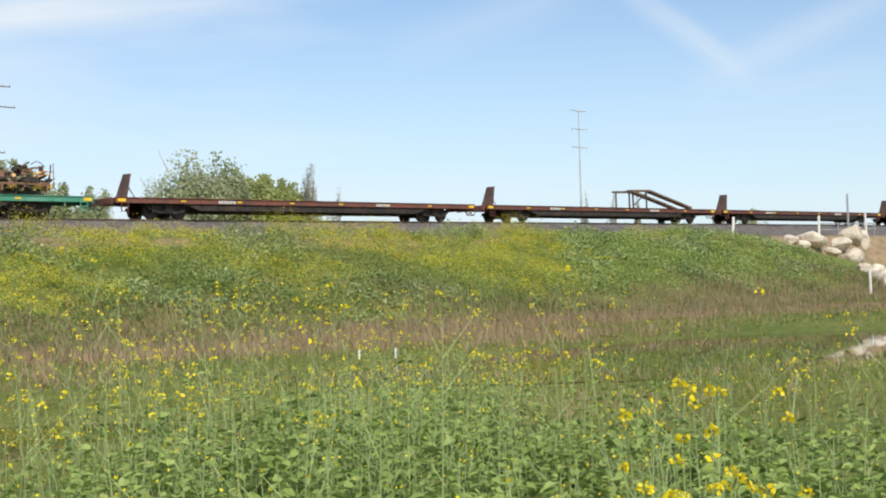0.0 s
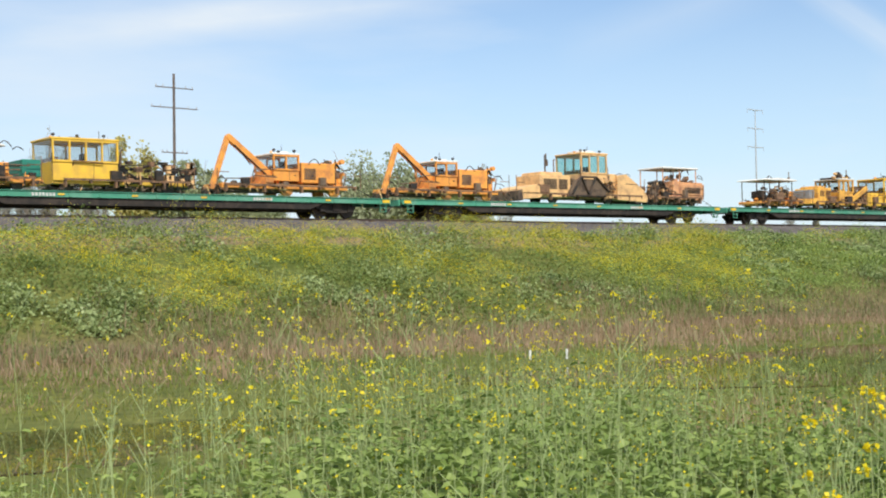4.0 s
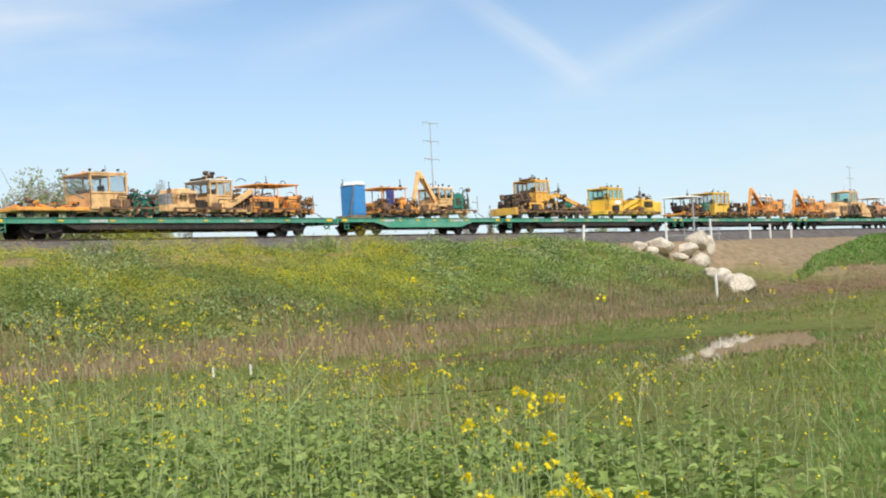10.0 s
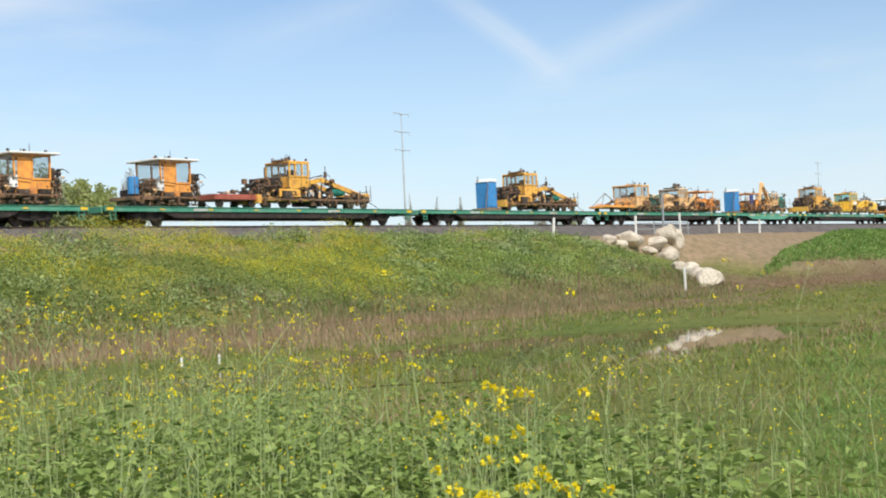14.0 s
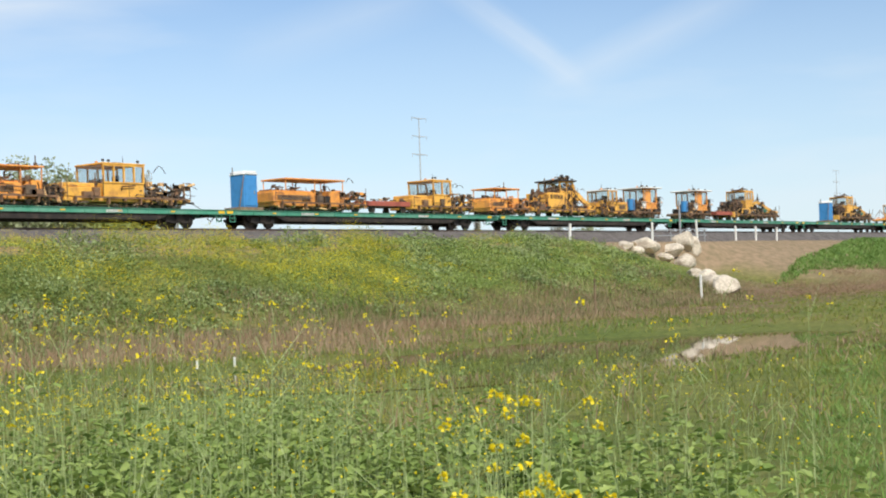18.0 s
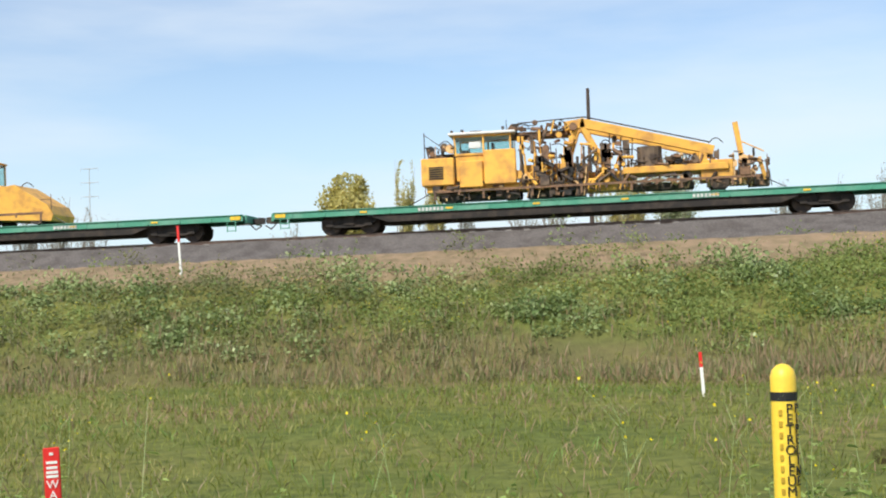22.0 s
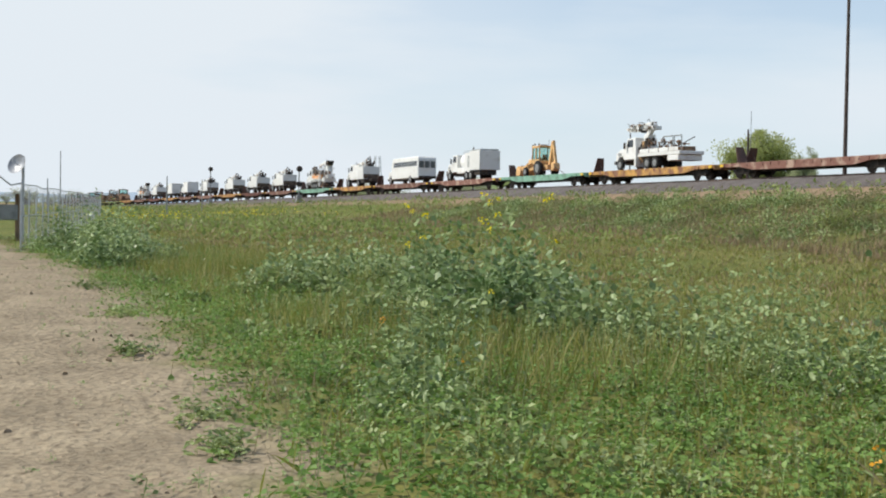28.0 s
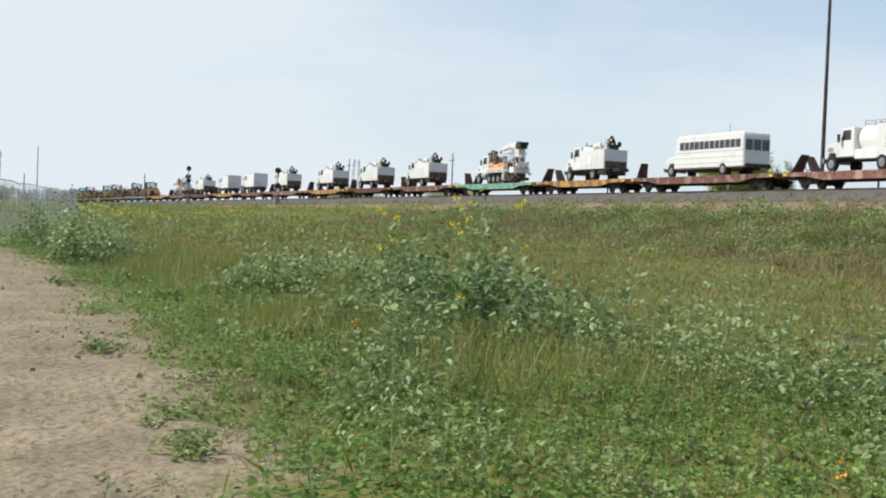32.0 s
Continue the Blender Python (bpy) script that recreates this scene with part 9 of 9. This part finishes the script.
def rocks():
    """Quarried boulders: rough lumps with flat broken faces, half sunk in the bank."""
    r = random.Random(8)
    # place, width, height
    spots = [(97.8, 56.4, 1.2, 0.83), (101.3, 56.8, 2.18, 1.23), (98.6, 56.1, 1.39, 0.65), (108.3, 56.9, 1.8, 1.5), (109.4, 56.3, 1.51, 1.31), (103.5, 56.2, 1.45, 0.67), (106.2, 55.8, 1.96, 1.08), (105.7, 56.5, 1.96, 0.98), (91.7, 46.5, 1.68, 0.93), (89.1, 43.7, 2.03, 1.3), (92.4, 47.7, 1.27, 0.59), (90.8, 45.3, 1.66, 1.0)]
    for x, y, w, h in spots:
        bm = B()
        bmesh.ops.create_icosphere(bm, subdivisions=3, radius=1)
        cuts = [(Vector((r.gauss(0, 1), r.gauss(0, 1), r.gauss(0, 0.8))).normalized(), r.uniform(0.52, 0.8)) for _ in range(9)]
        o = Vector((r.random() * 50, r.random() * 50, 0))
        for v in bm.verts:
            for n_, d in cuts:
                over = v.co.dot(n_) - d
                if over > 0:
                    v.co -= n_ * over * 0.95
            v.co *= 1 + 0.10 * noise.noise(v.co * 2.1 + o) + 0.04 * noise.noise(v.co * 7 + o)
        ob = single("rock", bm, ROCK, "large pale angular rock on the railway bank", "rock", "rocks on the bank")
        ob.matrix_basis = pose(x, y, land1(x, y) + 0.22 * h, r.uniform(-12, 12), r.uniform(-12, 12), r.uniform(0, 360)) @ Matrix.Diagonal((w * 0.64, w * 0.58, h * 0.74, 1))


markers()
stakes()
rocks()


# ---- fence, dish and far ridge ----
def fence():
    th = thing("chain_fence", "grey chain-link fence along a dirt path", "fence")
    pts = [(-45.5 - k * 3.0, 4.75 + k * 0.53) for k in range(25)]
    for i, (x, y) in enumerate(pts):
        z = land1(x, y)
        bm = B()
        rod(bm, (x, y, z - 0.1), (x, y, z + 1.9), 0.026, n=6)
        part("fence_post", bm, HAZE, th)
        if i:
            xa, ya = pts[i - 1]
            bm = B()
            for zz in (0.1, 1.05, 2.05):
                rod(bm, (xa, ya, land1(xa, ya) + zz), (x, y, z + zz), 0.02, n=5)
            n = 5
            for k in range(n):
                f, g = k / n, (k + 1) / n
                for lo, hi in ((0.1, 2.05), (2.05, 0.1)):
                    rod(bm, (xa + (x - xa) * f, ya + (y - ya) * f, z + lo), (xa + (x - xa) * g, ya + (y - ya) * g, z + hi), 0.0035, n=3)
            part("mesh_panel", bm, HAZE, th)
    gate = thing("slatted_gate", "grey slatted metal gate standing open", "gate")
    for k in range(14):
        bm = B()
        box(bm, -46.2 - k * 0.13, -46.1 - k * 0.13, 3.35 - k * 0.1, 3.41 - k * 0.1, 0.12, 2.1)
        part("slat", bm, HAZE, gate)
    bm = B()
    rod(bm, (-45.9, 3.55, 0.0), (-45.9, 3.55, 2.3), 0.06, n=8)
    part("gate_post", bm, GALV, gate)
    bm = B()
    for z in (0.25, 1.9):
        rod(bm, (-45.9, 3.55, z), (-48.2, 1.85, z), 0.03, n=6)
    part("gate_rail", bm, GALV, gate)
    th = thing("dish_mast", "grey steel mast with a small dish and camera arm", "antenna")
    th.matrix_basis = pose(-55.4, 5.7, land1(-55.4, 5.7) - 0.1)
    bm = B()
    rod(bm, (0, 0, 0), (0, 0, 3.35), 0.055, n=8)
    part("mast", bm, GALV, th)
    bm = B()
    rod(bm, (0, 0, 2.35), (0.1, -0.45, 2.25), 0.03, n=6)
    rod(bm, (0.1, -0.45, 2.25), (0.2, -1.05, 2.72), 0.03, n=6)
    box(bm, 0.08, 0.3, -1.35, -0.98, 2.66, 2.84)
    part("arm", bm, GALV, th)
    # shallow round dish that faces the sky to the south
    bm = B()
    c, ax = Vector((0.05, -0.16, 3.0)), Vector((0.55, -0.55, 0.35)).normalized()
    u = ax.orthogonal().normalized()
    w = ax.cross(u)
    rings = [[bm.verts.new(c + ax * (0.9 * r * r) + (u * math.cos(k * math.tau / 20) + w * math.sin(k * math.tau / 20)) * r) for k in range(20)] for r in (0.05, 0.18, 0.30, 0.40)]
    for a, b in zip(rings, rings[1:]):
        for k in range(20):
            bm.faces.new((a[k], a[(k + 1) % 20], b[(k + 1) % 20], b[k]))
    bm.faces.new(rings[0])
    rod(bm, c + ax * 0.02, c + ax * 0.42, 0.015, n=5)
    part("dish", bm, GALV, th)
    th = thing("solar_panel", "tilted solar panel on a wooden post", "solar panel")
    th.matrix_basis = pose(-56.5, 5.2, land1(-56.5, 5.2) - 0.1)
    bm = B()
    rod(bm, (0, 0.4, 0), (0, 0.4, 1.9), 0.09, n=8)
    part("post", bm, WOOD, th)
    bm = B()
    v = [(0.7, -0.6, 1.75), (0.7, 0.65, 2.05), (-0.7, 0.65, 2.05), (-0.7, -0.6, 1.75)]
    q(bm, v)
    q(bm, [(x, y, z - 0.06) for x, y, z in v][::-1])
    part("panel", bm, DUSTY, th)
    slab(th, "control_box", GREY, -0.25, 0.25, 0.9, 1.5, 0.4)


def ridge():
    r = np.random.default_rng(4)
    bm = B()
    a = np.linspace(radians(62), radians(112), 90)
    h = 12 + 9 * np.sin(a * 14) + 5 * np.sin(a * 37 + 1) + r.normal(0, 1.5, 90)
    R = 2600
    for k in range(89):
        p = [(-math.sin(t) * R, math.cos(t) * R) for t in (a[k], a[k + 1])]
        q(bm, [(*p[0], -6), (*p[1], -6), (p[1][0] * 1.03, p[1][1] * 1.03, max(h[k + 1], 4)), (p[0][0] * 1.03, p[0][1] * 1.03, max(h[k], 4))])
    # the blue of distance haze is put into the ridge's own colour
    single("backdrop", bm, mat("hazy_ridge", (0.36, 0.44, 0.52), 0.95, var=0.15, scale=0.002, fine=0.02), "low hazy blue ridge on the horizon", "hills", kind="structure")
    # low farm trees at the horizon on the left
    for i in range(16):
        tree(-420 - 30 * i + r.uniform(-10, 10), 30 + r.uniform(-40, 60), r.uniform(4, 8), r.uniform(6, 12), TREELEAF, 400 + i, 0.0, "low distant tree by the railway")


fence()
ridge()


# ---- what moves ----
def train_at(t):
    """How far the train has come after t seconds."""
    u = min(t, 24.5) / 16 - 1
    far = 16.4688 * min(t, 24.5) + 14.354 * u ** 2 + 7.066 * u ** 3 - 0.350 * u ** 4 + 0.044 * u ** 5
    late = max(t - 24.5, 0)
    return far + 17.75 * late + 0.03 * late ** 2


def motions():
    steps = [0, 2, 4, 6, 8, 10, 12, 14, 16, 18, 20, 22, 24, 26, 28, 30, 32]
    for th, s, z, y in CARGO:
        rows = []
        for t in steps:
            x = s + train_at(t)
            rows.append((t, pose(x, TRACK + y, rail_z(x) + z, 0, -math.degrees(math.atan(GRADE)), 0)))
        walk(th, rows)
    # the wheels roll on the rail; wheelsets that sit alike in their bogies turn alike
    turning = {}
    times = [k / FPS for k in range(int(32 * FPS) + 1)]
    for ob in [o for o in bpy.data.objects if o.name.startswith("wheelset")]:
        x, y, z = ob.matrix_basis.translation
        key = round(x, 2)
        if key not in turning:
            walk(ob, [(t, pose(x, y, z, 0, math.degrees(train_at(t) / 0.457), 0)) for t in times])
            turning[key] = ob.animation_data
        else:
            ob.rotation_mode = "QUATERNION"
            keys = ob.animation_data_create()
            keys.action = turning[key].action
            keys.action_slot = turning[key].action_slot


motions()
